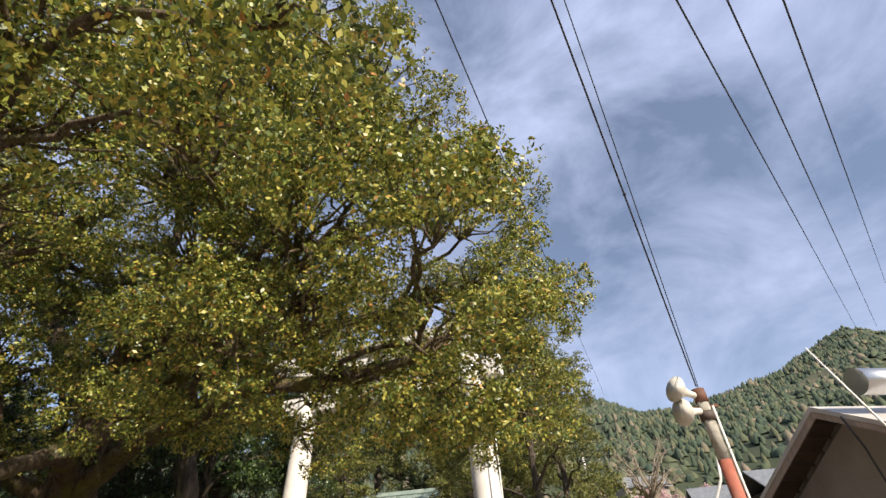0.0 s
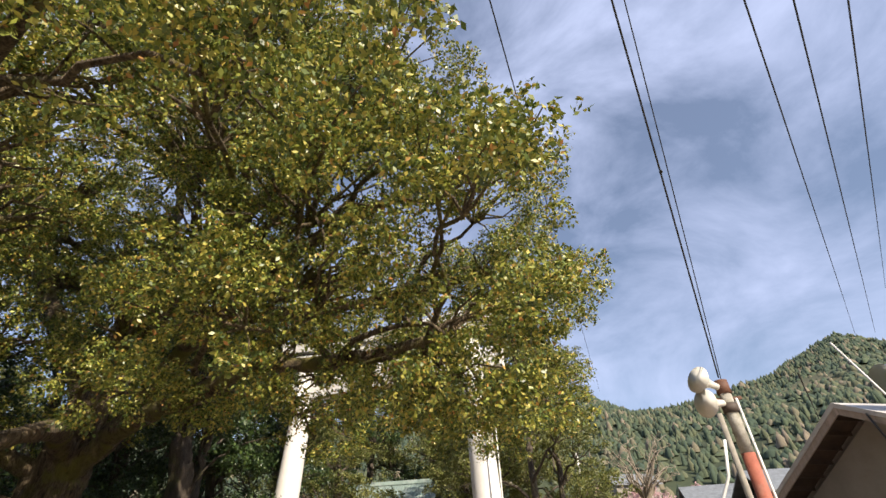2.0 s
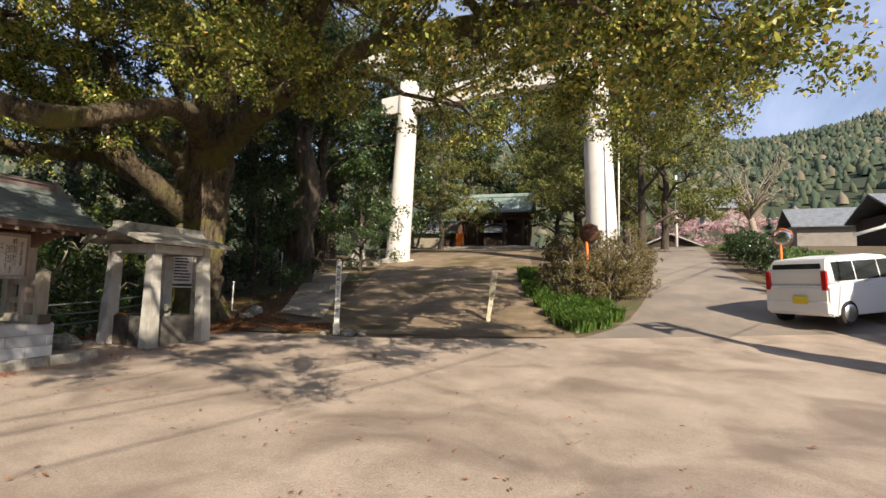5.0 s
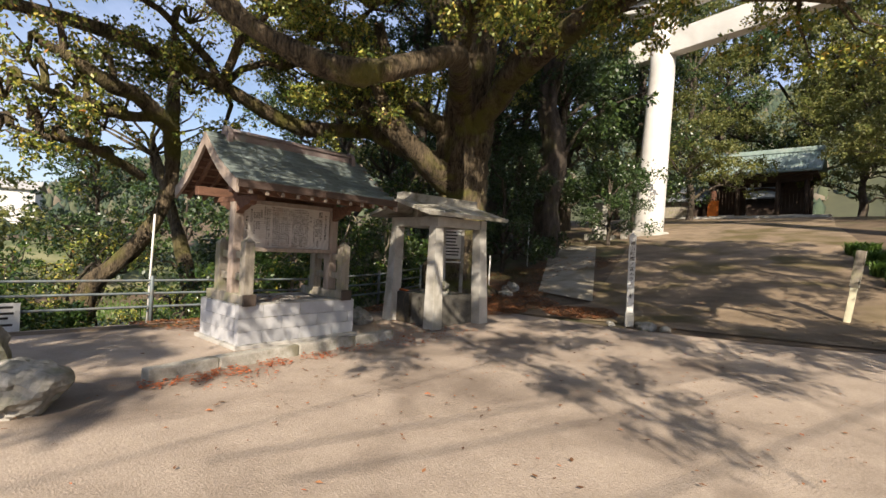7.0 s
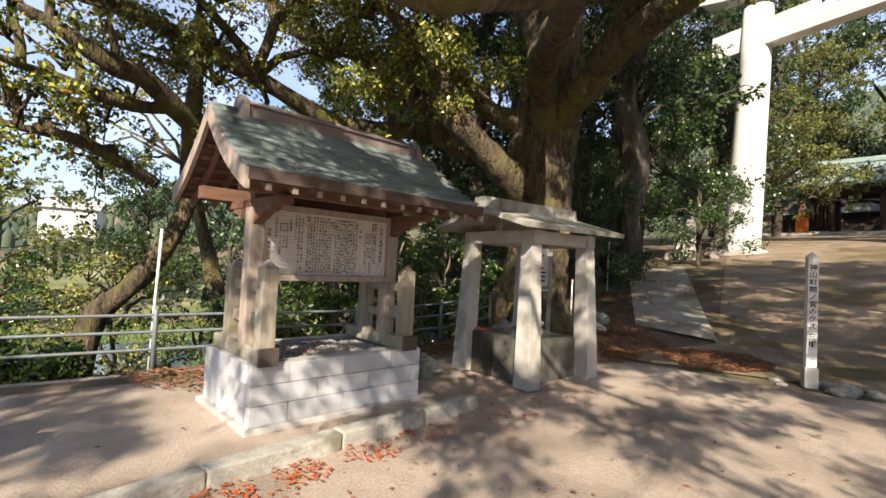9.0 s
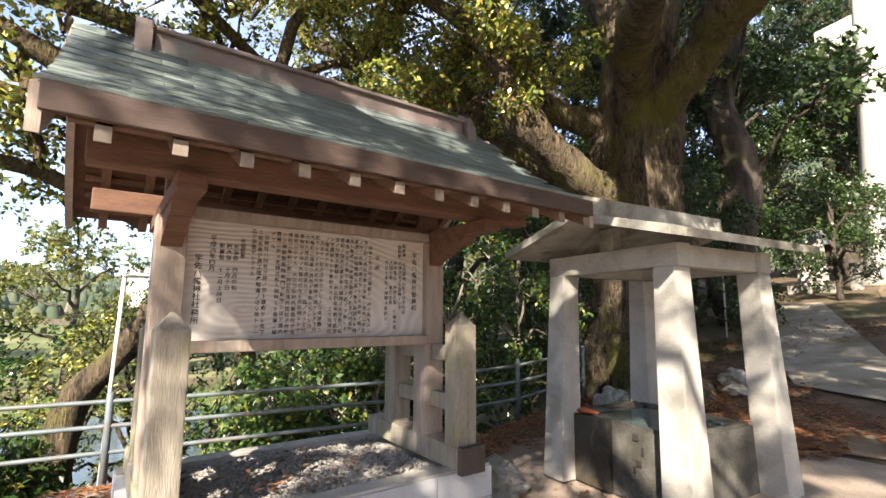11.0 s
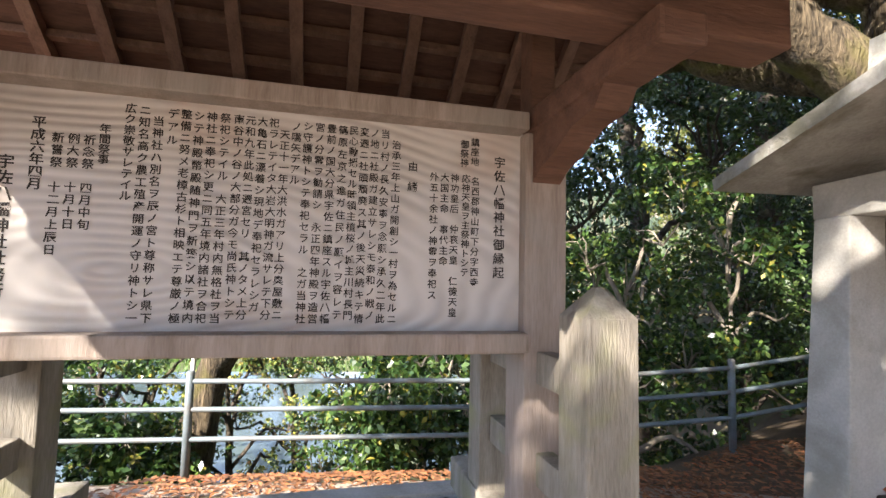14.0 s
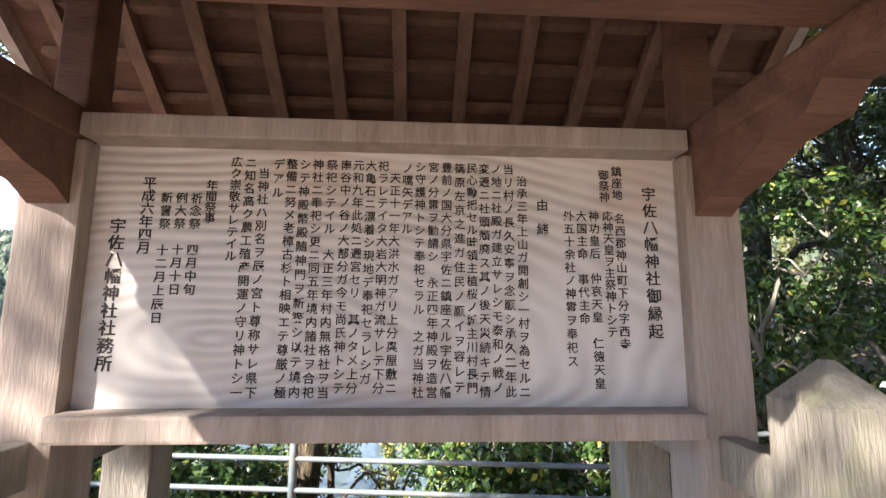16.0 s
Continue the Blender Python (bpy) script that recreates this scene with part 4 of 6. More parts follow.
# trees leaning out over the river bank behind the railing
bank_trees = [
    ((-16.0, 6.3, -1.4), [([(-16.0, 6.3, -1.6), (-15.9, 6.6, 0.2), (-15.6, 7.1, 0.9), (-15.3, 7.4, 1.35), (-15.2, 7.7, 1.95), (-15.1, 7.85, 2.6), (-15.0, 7.85, 3.1), (-14.6, 7.71, 3.56), (-14.8, 7.76, 4.4), (-15.2, 7.8, 5.94)], [0.24, 0.20, 0.17, 0.155, 0.15, 0.15, 0.15, 0.15, 0.11, 0.05]),
      ([(-14.6, 7.71, 3.56), (-14.3, 7.42, 3.72), (-14.0, 7.05, 3.94), (-13.8, 6.66, 3.97), (-13.7, 6.29, 4.12), (-13.7, 5.98, 4.28), (-13.7, 5.68, 4.38)], [0.16, 0.15, 0.135, 0.12, 0.10, 0.08, 0.05]), ([(-14.4, 7.42, 3.71), (-14.2, 7.02, 3.6), (-14.0, 6.77, 3.56), (-13.8, 6.32, 3.58), (-13.6, 6.03, 3.6), (-13.4, 5.78, 3.59), (-13.2, 5.48, 3.61)], [0.11, 0.10, 0.095, 0.085, 0.07, 0.055, 0.035]), ([(-14.8, 7.31, 2.59), (-14.6, 7.02, 2.73), (-14.4, 6.75, 2.82), (-14.2, 6.4, 2.96), (-14.0, 6.03, 2.98), (-13.9, 5.75, 2.97), (-13.8, 5.4, 3.03)], [0.10, 0.095, 0.085, 0.075, 0.06, 0.045, 0.03])],
     [((-14.0, 7.05, 3.94), (-14.5, 6.85, 3.58), (1.1, 1.0, 0.5)),
      ((-13.8, 6.66, 3.97), (-14.0, 6.46, 4.57), (1.1, 1.0, 0.5)),
      ((-13.7, 6.29, 4.12), (-14.2, 6.09, 3.76), (1.1, 1.0, 0.5)),
      ((-13.7, 5.98, 4.28), (-13.9, 5.78, 4.88), (1.1, 1.0, 0.5)),
      ((-13.7, 5.68, 4.38), (-14.2, 5.48, 4.02), (1.1, 1.0, 0.5)),
      ((-14.0, 6.77, 3.56), (-14.5, 6.57, 3.29), (1.1, 1.0, 0.5)),
      ((-13.8, 6.32, 3.58), (-14.0, 6.12, 4.03), (1.1, 1.0, 0.5)),
      ((-13.6, 6.03, 3.6), (-14.1, 5.83, 3.33), (1.1, 1.0, 0.5)),
      ((-13.4, 5.78, 3.59), (-13.6, 5.58, 4.04), (1.1, 1.0, 0.5)),
      ((-13.2, 5.48, 3.61), (-13.7, 5.28, 3.34), (1.1, 1.0, 0.5)),
      ((-14.4, 6.75, 2.82), (-14.9, 6.55, 2.61), (1.1, 1.0, 0.5)),
      ((-14.2, 6.4, 2.96), (-14.4, 6.2, 3.31), (1.1, 1.0, 0.5)),
      ((-14.0, 6.03, 2.98), (-14.5, 5.83, 2.77), (1.1, 1.0, 0.5)),
      ((-13.9, 5.75, 2.97), (-14.1, 5.55, 3.32), (1.1, 1.0, 0.5)),
      ((-13.8, 5.4, 3.03), (-14.3, 5.2, 2.82), (1.1, 1.0, 0.5)),
      ((-14.7, 7.76, 4.26), (-15.3, 8.26, 4.56), (1.4, 1.3, 0.7)),
      ((-14.9, 7.77, 5.05), (-15.5, 8.27, 5.35), (1.4, 1.3, 0.7)),
      ((-15.2, 7.8, 5.94), (-15.8, 8.3, 6.24), (1.4, 1.3, 0.7))]),
    ((-18.6, 9.6, -2.6), [([(-18.6, 9.6, -2.8), (-18.3, 9.2, -0.5), (-18.6, 8.8, 1.5), (-19.2, 8.2, 4.0)], [0.30, 0.25, 0.2, 0.08])],
     [((-18.6, 8.8, 1.5), (-19.4, 8.0, 4.4), (2.2, 2.2, 1.2)), ((-18.3, 9.2, -0.5), (-17.2, 10.4, 1.2), (1.3, 1.3, 0.8))]),
]
for i, (base, trunk, boughs) in enumerate(bank_trees):
    tree("bank_tree", "crooked mossy tree leaning over the river bank", base, trunk, boughs, BARK, LEAF_CAMPHOR, 0.08, 90, 0.40, 130 + i, 1.15, 0.6)
for i, (x, y, h, r) in enumerate([(-14.7, 10.4, 2.5, 1.0), (-15.0, 11.8, 3.2, 1.3), (-15.0, 13.2, 3.6, 1.2), (-15.4, 10.0, 2.6, 1.3), (-14.6, 9.5, 1.6, 0.8), (-15.8, 12.2, 3.4, 1.3), (-14.5, 8.8, 1.0, 0.6), (-14.8, 3.6, 1.4, 0.9), (-14.7, 6.2, 0.8, 0.6), (-14.7, 5.0, 1.0, 0.7)]):
    simple_tree("camellia_shrub", "glossy green shrub behind the railing", x, y, h, r, TWIG, LEAF_GLOSS, 0.085, 120, 0.34, 150 + i, (0, 0), 0.04, 0.10, 2.4, 0.8, 9)
for i, (x, y, h, r) in enumerate([(-15.7, 2.2, 2.6, 1.1), (-16.0, 3.8, 2.8, 1.2), (-16.6, 5.2, 3.2, 1.3), (-17.4, 6.6, 3.8, 1.4), (-17.6, 3.2, 3.6, 1.5), (-18.4, 5.0, 4.4, 1.6), (-19.4, 7.2, 5.0, 1.8), (-15.5, 0.4, 2.6, 1.2), (-17.0, 8.6, 3.0, 1.2), (-19.0, 1.6, 4.4, 1.8)]):
    simple_tree("bank_shrub", "loose olive-green shrub on the river bank", x, y, h, r, BARK_GREY, (LEAF_CAMPHOR, LEAF_GLOSS, LEAF_GLOSS)[i % 3], 0.075, 104, 0.34, 320 + i, (0.3, -0.2), 0.06, 0.2, 1.7, 0.7, 9)
for i, (x, y, h, r) in enumerate([(-40, 14, 8, 4), (-44, 2, 9, 4), (-40, -14, 9, 5), (-30, 24, 10, 4), (-50, 10, 10, 5), (-38, 30, 12, 5), (-46, -8, 9, 4), (-36, -30, 10, 5)]):
    simple_tree("far_bank_tree", "tree on the far river bank", x, y, h, r, BARK_GREY, LEAF_LIGHT if i % 2 else LEAF_DARK, 0.28, 60, 1.1, 180 + i, (0, 0), 0.25, 0.15, 0.7, 0.7, 8)

# bare cherry beside the lane, blossom beyond it
cherry = thing("bare_tree", (5.5, 46, land(5.5, 46)), "bare grey-brown tree with fine twigs beside the lane", "tree")
cb = tube([(0, 0, -0.3), (0.1, 0, 1.2), (-0.1, 0.1, 2.4)], [0.3, 0.24, 0.2], 9)
rng_c = random.Random(5)
for i in range(26):
    a, r = rng_c.uniform(0, 6.28), rng_c.uniform(1.6, 3.6)
    tip = (r * math.cos(a), r * math.sin(a), rng_c.uniform(3.2, 6.6))
    line = bend((-0.1, 0.1, 2.0), tip, 0.5, 5, i, 0.06)
    cb = join(cb, tube(line, [0.10, 0.08, 0.06, 0.045, 0.03, 0.012], 5, False))
    for j in range(5):
        s = line[rng_c.randint(2, 5)]
        cb = join(cb, tube(bend(s, s + Vector((rng_c.uniform(-1, 1), rng_c.uniform(-1, 1), rng_c.uniform(0, 1.1))), 0.1, 3, j, 0.1), [0.03, 0.022, 0.016, 0.008], 4, False))
part("trunk", cb, TWIG, cherry)
for i, (x, y) in enumerate([(9, 75), (2.5, 84), (17, 80)]):
    simple_tree("cherry_tree", "cherry tree in pale pink blossom", x, y, 6.5, 3.2, TWIG, BLOSSOM, 0.22, 90, 0.9, 200 + i, (0, 0), 0.15, 0.3, 0.9, 0.7, 8)


# far woods on the hills, as one spread of rough crowns
def far_woods():
    """Crown beside crown: small uneven spindles, a few sides each, all in one mesh."""
    rng = np.random.default_rng(9)
    n, sides = 42000, 5
    a = np.radians(rng.uniform(-140, 62, n))
    r = 79 + 215 * rng.random(n) ** 0.62
    x, y = r * np.sin(a), 5 + r * np.cos(a)
    keep = ~((x > -60) & (x < -14) & (y > -60) & (y < 20))
    x, y = x[keep], y[keep]
    n = len(x)
    z = np.array([land(p, q) for p, q in zip(x, y)])
    patch = np.array([noise.noise(Vector((p * 0.018, q * 0.018, 1.0))) for p, q in zip(x, y)])
    conifer = patch + 0.35 * rng.normal(size=n) > -0.1
    wide = np.where(conifer, 0.8, 1.15) * rng.uniform(0.6, 1.3, n)
    high = np.where(conifer, 2.3, 1.6) * rng.uniform(0.6, 1.4, n)
    v = np.empty((n, 2 * sides + 1, 3))
    for k in range(sides):
        ang = 2 * math.pi * k / sides + rng.random(n) * 1.2
        for lvl, (zz, ww) in enumerate(((0.1, 1.0), (0.55, 0.75))):
            q = v[:, lvl * sides + k]
            jit = rng.uniform(0.7, 1.3, n)
            q[:, 0], q[:, 1], q[:, 2] = x + np.cos(ang) * wide * ww * jit, y + np.sin(ang) * wide * ww * jit, z - 0.4 + high * zz * rng.uniform(0.85, 1.15, n)
    v[:, -1] = np.stack([x, y, z + high - 0.4], axis=1)
    base = (np.arange(n) * (2 * sides + 1))[:, None]
    faces = []
    for k in range(sides):
        m = (k + 1) % sides
        faces += (base + np.array([[k, m, sides + m, sides + k]])).tolist()
        faces += (base + np.array([[sides + k, sides + m, 2 * sides]])).tolist()
    ob = raw("hill_woods", v.reshape(-1, 3).tolist(), faces, WOODS, None, "", True)
    return tagged(ob, "mixed cedar and broadleaf woods covering the hills", "forest", "", "stuff")


far_woods()


# ---- the notice shelter with its inscribed board ----
def notice_shelter():
    X, Y = -10.72, 8.52
    t = thing("notice_shelter", (X, Y, land(X, Y)), "roofed wooden notice shelter with an inscribed board on a block plinth", "notice board", "", 7.0)
    g = land(X, Y)

    def P(bm):
        bmesh.ops.translate(bm, vec=(-X, -Y, -g), verts=bm.verts)
        return bm
    x0, x1, y0, y1 = -11.48, -10.32, 7.62, 9.46
    part("footing", P(span(x0 - 0.05, x1 + 0.05, y0 - 0.05, y1 + 0.05, g, g + 0.05, 0.008)), CONCRETE, t)
    plinth = part("plinth_core", P(span(x0 + 0.03, x1 - 0.03, y0 + 0.03, y1 - 0.03, g + 0.05, 0.575, 0)), OLD_CONCRETE, t)
    h = (0.62 - g - 0.05) / 3
    lens = {}

    def block(ln, at, quarter):
        key = round(ln, 3)
        if key not in lens:
            bm = box((0.10, ln - 0.006, h - 0.006), (0, 0, 0), 0.004)
            me = bpy.data.meshes.new("block")
            bm.to_mesh(me)
            bm.free()
            me.materials.append(BLOCK)
            lens[key] = me
        ob = new("block", lens[key])
        ob.parent = plinth
        ob.matrix_basis = Matrix.Translation(Vector(at) - Vector((X, Y, g))) @ pose(0, 0, 0, 0, 0, quarter)
    for c in range(3):
        z = g + 0.05 + c * h + 0.003
        for side, (a, b) in (("front", (y0, y1)), ("back", (y0, y1)), ("left", (x0 + 0.1, x1 - 0.1)), ("right", (x0 + 0.1, x1 - 0.1))):
            cuts = [a] + [k for k in np.arange(a + (0.56 if c % 2 else 0.28) + (0.06 if side == "front" else 0), b - 0.08, 0.555)] + [b]
            for u, v in zip(cuts, cuts[1:]):
                m = (u + v) / 2
                if side == "front":
                    block(v - u, (x1 - 0.05, m, z), 0)
                elif side == "back":
                    block(v - u, (x0 + 0.05, m, z), 0)
                else:
                    block(v - u, (m, (y0 + 0.05) if side == "left" else (y1 - 0.05), z), 90)
    cope = join(span(x1 - 0.13, x1 - 0.012, y0 + 0.012, y1 - 0.012, 0.615, 0.632, 0.004), span(x0 + 0.012, x0 + 0.13, y0 + 0.012, y1 - 0.012, 0.615, 0.632, 0.004))
    part("coping", P(cope), CONCRETE, t)
    # sills with the middle post between two stub posts
    for y, s in ((7.74, "left"), (9.27, "right")):
        part("sill", P(span(-11.42, -10.30, y - 0.075, y + 0.075, 0.625, 0.755, 0.012)), MOSSY_WOOD, t)
        part("end_cap", P(span(-10.30, -10.255, y - 0.085, y + 0.085, 0.615, 0.765, 0.006)), CAP, t, "dark metal end cap")
        part("post", P(span(-10.80, -10.655, y - 0.068, y + 0.068, 0.75, 1.973, 0.008)), WOOD, t)
        for x, top in ((-10.38, 1.44), (-11.12, 1.42)):
            bm = box((0.135, 0.135, top - 0.75), (x, y, 0.75), 0.008)
            bm2 = bmesh.new()
            bmesh.ops.create_cone(bm2, cap_ends=True, segments=4, radius1=0.0925, radius2=0.012, depth=0.07)
            bmesh.ops.rotate(bm2, matrix=Matrix.Rotation(radians(45), 3, "Z"), verts=bm2.verts)
            bmesh.ops.translate(bm2, vec=(x, y, top + 0.033), verts=bm2.verts)
            part("stub_post", P(join(bm, bm2)), MOSSY_WOOD, t)
        for z in (0.93, 1.22):
            part("tie", P(span(-11.10, -10.40, y - 0.028, y + 0.028, z, z + 0.095, 0.006)), MOSSY_WOOD, t)
    # board and frame
    part("board", P(span(-10.735, -10.700, 7.80, 9.21, 1.365, 1.985, 0)), BOARD, t, "silvered timber board with brushed ink columns")
    part("top_rail", P(span(-10.75, -10.625, 7.808, 9.202, 1.972, 2.025, 0.006)), WOOD, t)
    part("bottom_rail", P(span(-10.75, -10.615, 7.808, 9.202, 1.315, 1.372, 0.008)), WOOD, t)
    # roof timbers
    for y in (7.74, 9.27):
        part("bracket_arm", P(span(-11.36, -10.08, y - 0.055, y + 0.055, 1.975, 2.048, 0.010)), BEAM, t)
        part("strut", P(span(-10.77, -10.68, y - 0.04, y + 0.04, 2.05, 2.63, 0.006)), BEAM, t)
        k = join(prism([(-10.655, 1.82), (-10.655, 1.975), (-10.28, 1.975), (-10.32, 1.93), (-10.42, 1.92), (-10.52, 1.875), (-10.60, 1.855)], 0.09, "y", y - 0.045), prism([(-10.80, 1.82), (-10.80, 1.975), (-11.17, 1.975), (-11.13, 1.93), (-11.03, 1.92), (-10.93, 1.875), (-10.85, 1.855)], 0.09, "y", y - 0.045))
        part("carved_bracket", P(k), BEAM, t)
    for x in (-10.21, -11.23):
        part("purlin", P(span(x - 0.055, x + 0.055, 7.40, 9.62, 2.05, 2.172, 0.008)), BEAM, t)
    part("ridge_purlin", P(span(-10.775, -10.665, 7.36, 9.72, 2.61, 2.71, 0.008)), BEAM, t)

    def curve(u):
        """Half of the roof's profile: u from the ridge (0) to the eave (1): distance out and height of the upper face."""
        return 0.93 * u, 2.83 - 0.93 * u + 0.27 * u * u
    for sgn in (1, -1):
        out = [(X + sgn * curve(k / 8)[0], curve(k / 8)[1] - 0.075) for k in range(9)]
        low = [(a, b - 0.02) for a, b in out[::-1]]
        part("soffit", P(prism(out + low, 2.46, "y", 7.31)), SOFFIT, t)
        # battens show as shallow steps under the boards
        for k in (2, 3, 4, 5, 6, 7):
            a, b = curve(k / 8)
            part("batten", P(span(X + sgn * a - 0.02, X + sgn * a + 0.02, 7.36, 9.72, b - 0.122, b - 0.096, 0.002)), RAFTER, t)
        for i in range(12):
            y = 7.455 + i * 0.208
            pts = [(X + sgn * curve(k / 6)[0] * 0.985, curve(k / 6)[1] - 0.10) for k in range(7)]
            body = pts + [(a, b - 0.052) for a, b in pts[::-1]]
            r = part("rafter", P(prism(body, 0.044, "y", y - 0.022)), RAFTER, t)
            a, b = pts[-1]
            part("rafter_end", P(span(min(a, a + sgn * 0.006), max(a, a + sgn * 0.006), y - 0.0225, y + 0.0225, b - 0.053, b, 0.001)), RAFTER_END, r, "white-painted rafter end")
        a, b = curve(1.0)
        part("fascia", P(span(min(X + sgn * (a - 0.012), X + sgn * (a + 0.018)), max(X + sgn * (a - 0.012), X + sgn * (a + 0.018)), 7.30, 9.78, b - 0.092, b - 0.004, 0.004)), FASCIA, t)
        for y in (7.275, 9.765):
            out2 = [(X + sgn * curve(k / 10)[0], curve(k / 10)[1] - 0.01) for k in range(11)]
            low2 = [(p, q - 0.15) for p, q in out2[::-1]]
            part("bargeboard", P(prism(out2 + low2, 0.035, "y", y)), WOOD, t)
        # courses of copper shingles
        rows, cols = 13, 11
        for rr in range(rows):
            u0, u1 = rr / rows, (rr + 1) / rows
            (a0, b0), (a1, b1) = curve(u0), curve(u1)
            ang = math.atan2(b0 - b1, a1 - a0)
            ln = math.hypot(a1 - a0, b1 - b0) * 1.12
            wid = 2.52 / cols
            bm = box((ln, wid - 0.002, 0.012), (ln / 2, 0, -0.006), 0.0015)
            me = bpy.data.meshes.new("shingle")
            bm.to_mesh(me)
            bm.free()
            me.materials.append(SHINGLE)
            for cc in range(cols + (0 if rr % 2 else 1)):
                y = 7.285 + cc * wid + (wid / 2 if rr % 2 else 0.0)
                if y < 7.28 + wid / 2 - 0.01 or y > 9.81 - wid / 2 + 0.01:
                    if rr % 2 == 0:
                        y = min(max(y, 7.28 + wid / 2), 9.805 - wid / 2)
                if cc and rr % 2 == 0 and cc == cols:
                    continue
                sh = new("shingle", me)
                sh.parent = t
                tilt = ang - 0.05
                m = Matrix.Translation((X + sgn * a0 - X, y - Y, b0 - g + 0.004)) @ (Matrix.Rotation(math.pi, 4, "Z") if sgn < 0 else Matrix.Identity(4)) @ Matrix.Rotation(tilt, 4, "Y")
                sh.matrix_basis = m
    # ridge with end ornaments
    part("ridge_cap", P(join(span(X - 0.075, X + 0.075, 7.60, 9.50, 2.77, 2.865, 0.008), span(X - 0.10, X + 0.10, 7.60, 9.50, 2.865, 2.885, 0.006), tube([(X, 7.60, 2.895), (X, 9.50, 2.895)], 0.04, 10))), RIDGE, t)
    for y in (7.55, 9.55):
        part("ridge_ornament", P(join(prism([(-10.84, 2.71), (-10.60, 2.71), (-10.61, 2.84), (-10.65, 2.92), (-10.72, 2.96), (-10.79, 2.92), (-10.83, 2.84)], 0.07, "y", y - 0.035))), RIDGE, t, "greened metal ridge-end ornament")
    return t


shelter = notice_shelter()

def upright_text(name, body, mat, parent, at, height, size, turn):
    """A column of characters, one below the other, each a mesh of its own; at is the middle of its top."""
    pitch = height / len(body)
    for k, ch in enumerate(body):
        if ch in GLYPH:
            ob = new(name, GLYPH[ch])
            ob.parent = parent
            ob.matrix_basis = Matrix.Translation(at) @ turn @ Matrix.Translation((0, -pitch * (k + 0.5), 0)) @ Matrix.Scale(min(size, pitch * 1.02), 4)


FACE_EAST = Matrix(((0, 0, 1, 0), (1, 0, 0, 0), (0, 1, 0, 0), (0, 0, 0, 1)))
board_ob = [o for o in shelter.children if o.name.startswith("board")][0]
BZ = land(-10.72, 8.52)
small_v, small_f = [], []
for n_col, (body, y, top, bottom) in enumerate(COLUMNS):
    big = len(body) < 10 and (y > 9.1 or y < 7.95)
    size = 0.037 if big else (0.032 if "由" in body else 0.0275)
    at = Vector((-10.699 + 10.72, y - 8.52, top - BZ))
    if n_col < 13 or n_col > 30:
        upright_text("inscription", body, INK, board_ob, at, top - bottom, size, FACE_EAST)
        continue
    pitch = (top - bottom) / len(body)
    for k, ch in enumerate(body):
        if ch in GLYPH:
            m = Matrix.Translation(at) @ FACE_EAST @ Matrix.Translation((0, -pitch * (k + 0.5), 0)) @ Matrix.Scale(min(size, pitch * 1.02), 4)
            base = len(small_v)
            small_v += [m @ v.co for v in GLYPH[ch].vertices]
            small_f += [[base + q for q in p.vertices] for p in GLYPH[ch].polygons]
tagged(raw("inscription_body", small_v, small_f, INK, board_ob), "", "", "", "stuff")


# gravel on the plinth, kept in by the coping
def pebbles(name, n, area, z, size, mat, seed, label, category):
    rng = np.random.default_rng(seed)
    base = np.array([(1, 0, 0), (-1, 0, 0), (0, 1, 0), (0, -1, 0), (0, 0, 1), (0, 0, -1)], float)
    tri = np.array([(0, 2, 4), (2, 1, 4), (1, 3, 4), (3, 0, 4), (2, 0, 5), (1, 2, 5), (3, 1, 5), (0, 3, 5)])
    vs, fs = [], []
    for i in range(n):
        s = size * rng.uniform(0.5, 1.3)
        v = base * (1 + 0.5 * (rng.random((6, 1)) - 0.5)) * np.array([s, s * rng.uniform(0.6, 1), s * 0.6])
        a = rng.uniform(0, 6.28)
        v = v @ np.array([[math.cos(a), math.sin(a), 0], [-math.sin(a), math.cos(a), 0], [0, 0, 1]])
        vs.append(v + np.array([rng.uniform(area[0], area[1]), rng.uniform(area[2], area[3]), z + rng.uniform(-0.3, 0.5) * size]))
        fs.append(tri + 6 * i)
    return tagged(raw(name, np.vstack(vs), np.vstack(fs), mat), label, category, "", "stuff")


pebbles("plinth_gravel", 2600, (-11.36, -10.46, 7.83, 9.18), 0.592, 0.018, GRAVEL, 3, "grey and white gravel filling the top of the plinth", "gravel")


turn_about = Matrix.Translation((-10.72, 8.52, 0)) @ Matrix.Rotation(radians(7.0), 4, "Z") @ Matrix.Translation((10.72, -8.52, 0))
bpy.data.objects["plinth_gravel"].data.transform(turn_about)


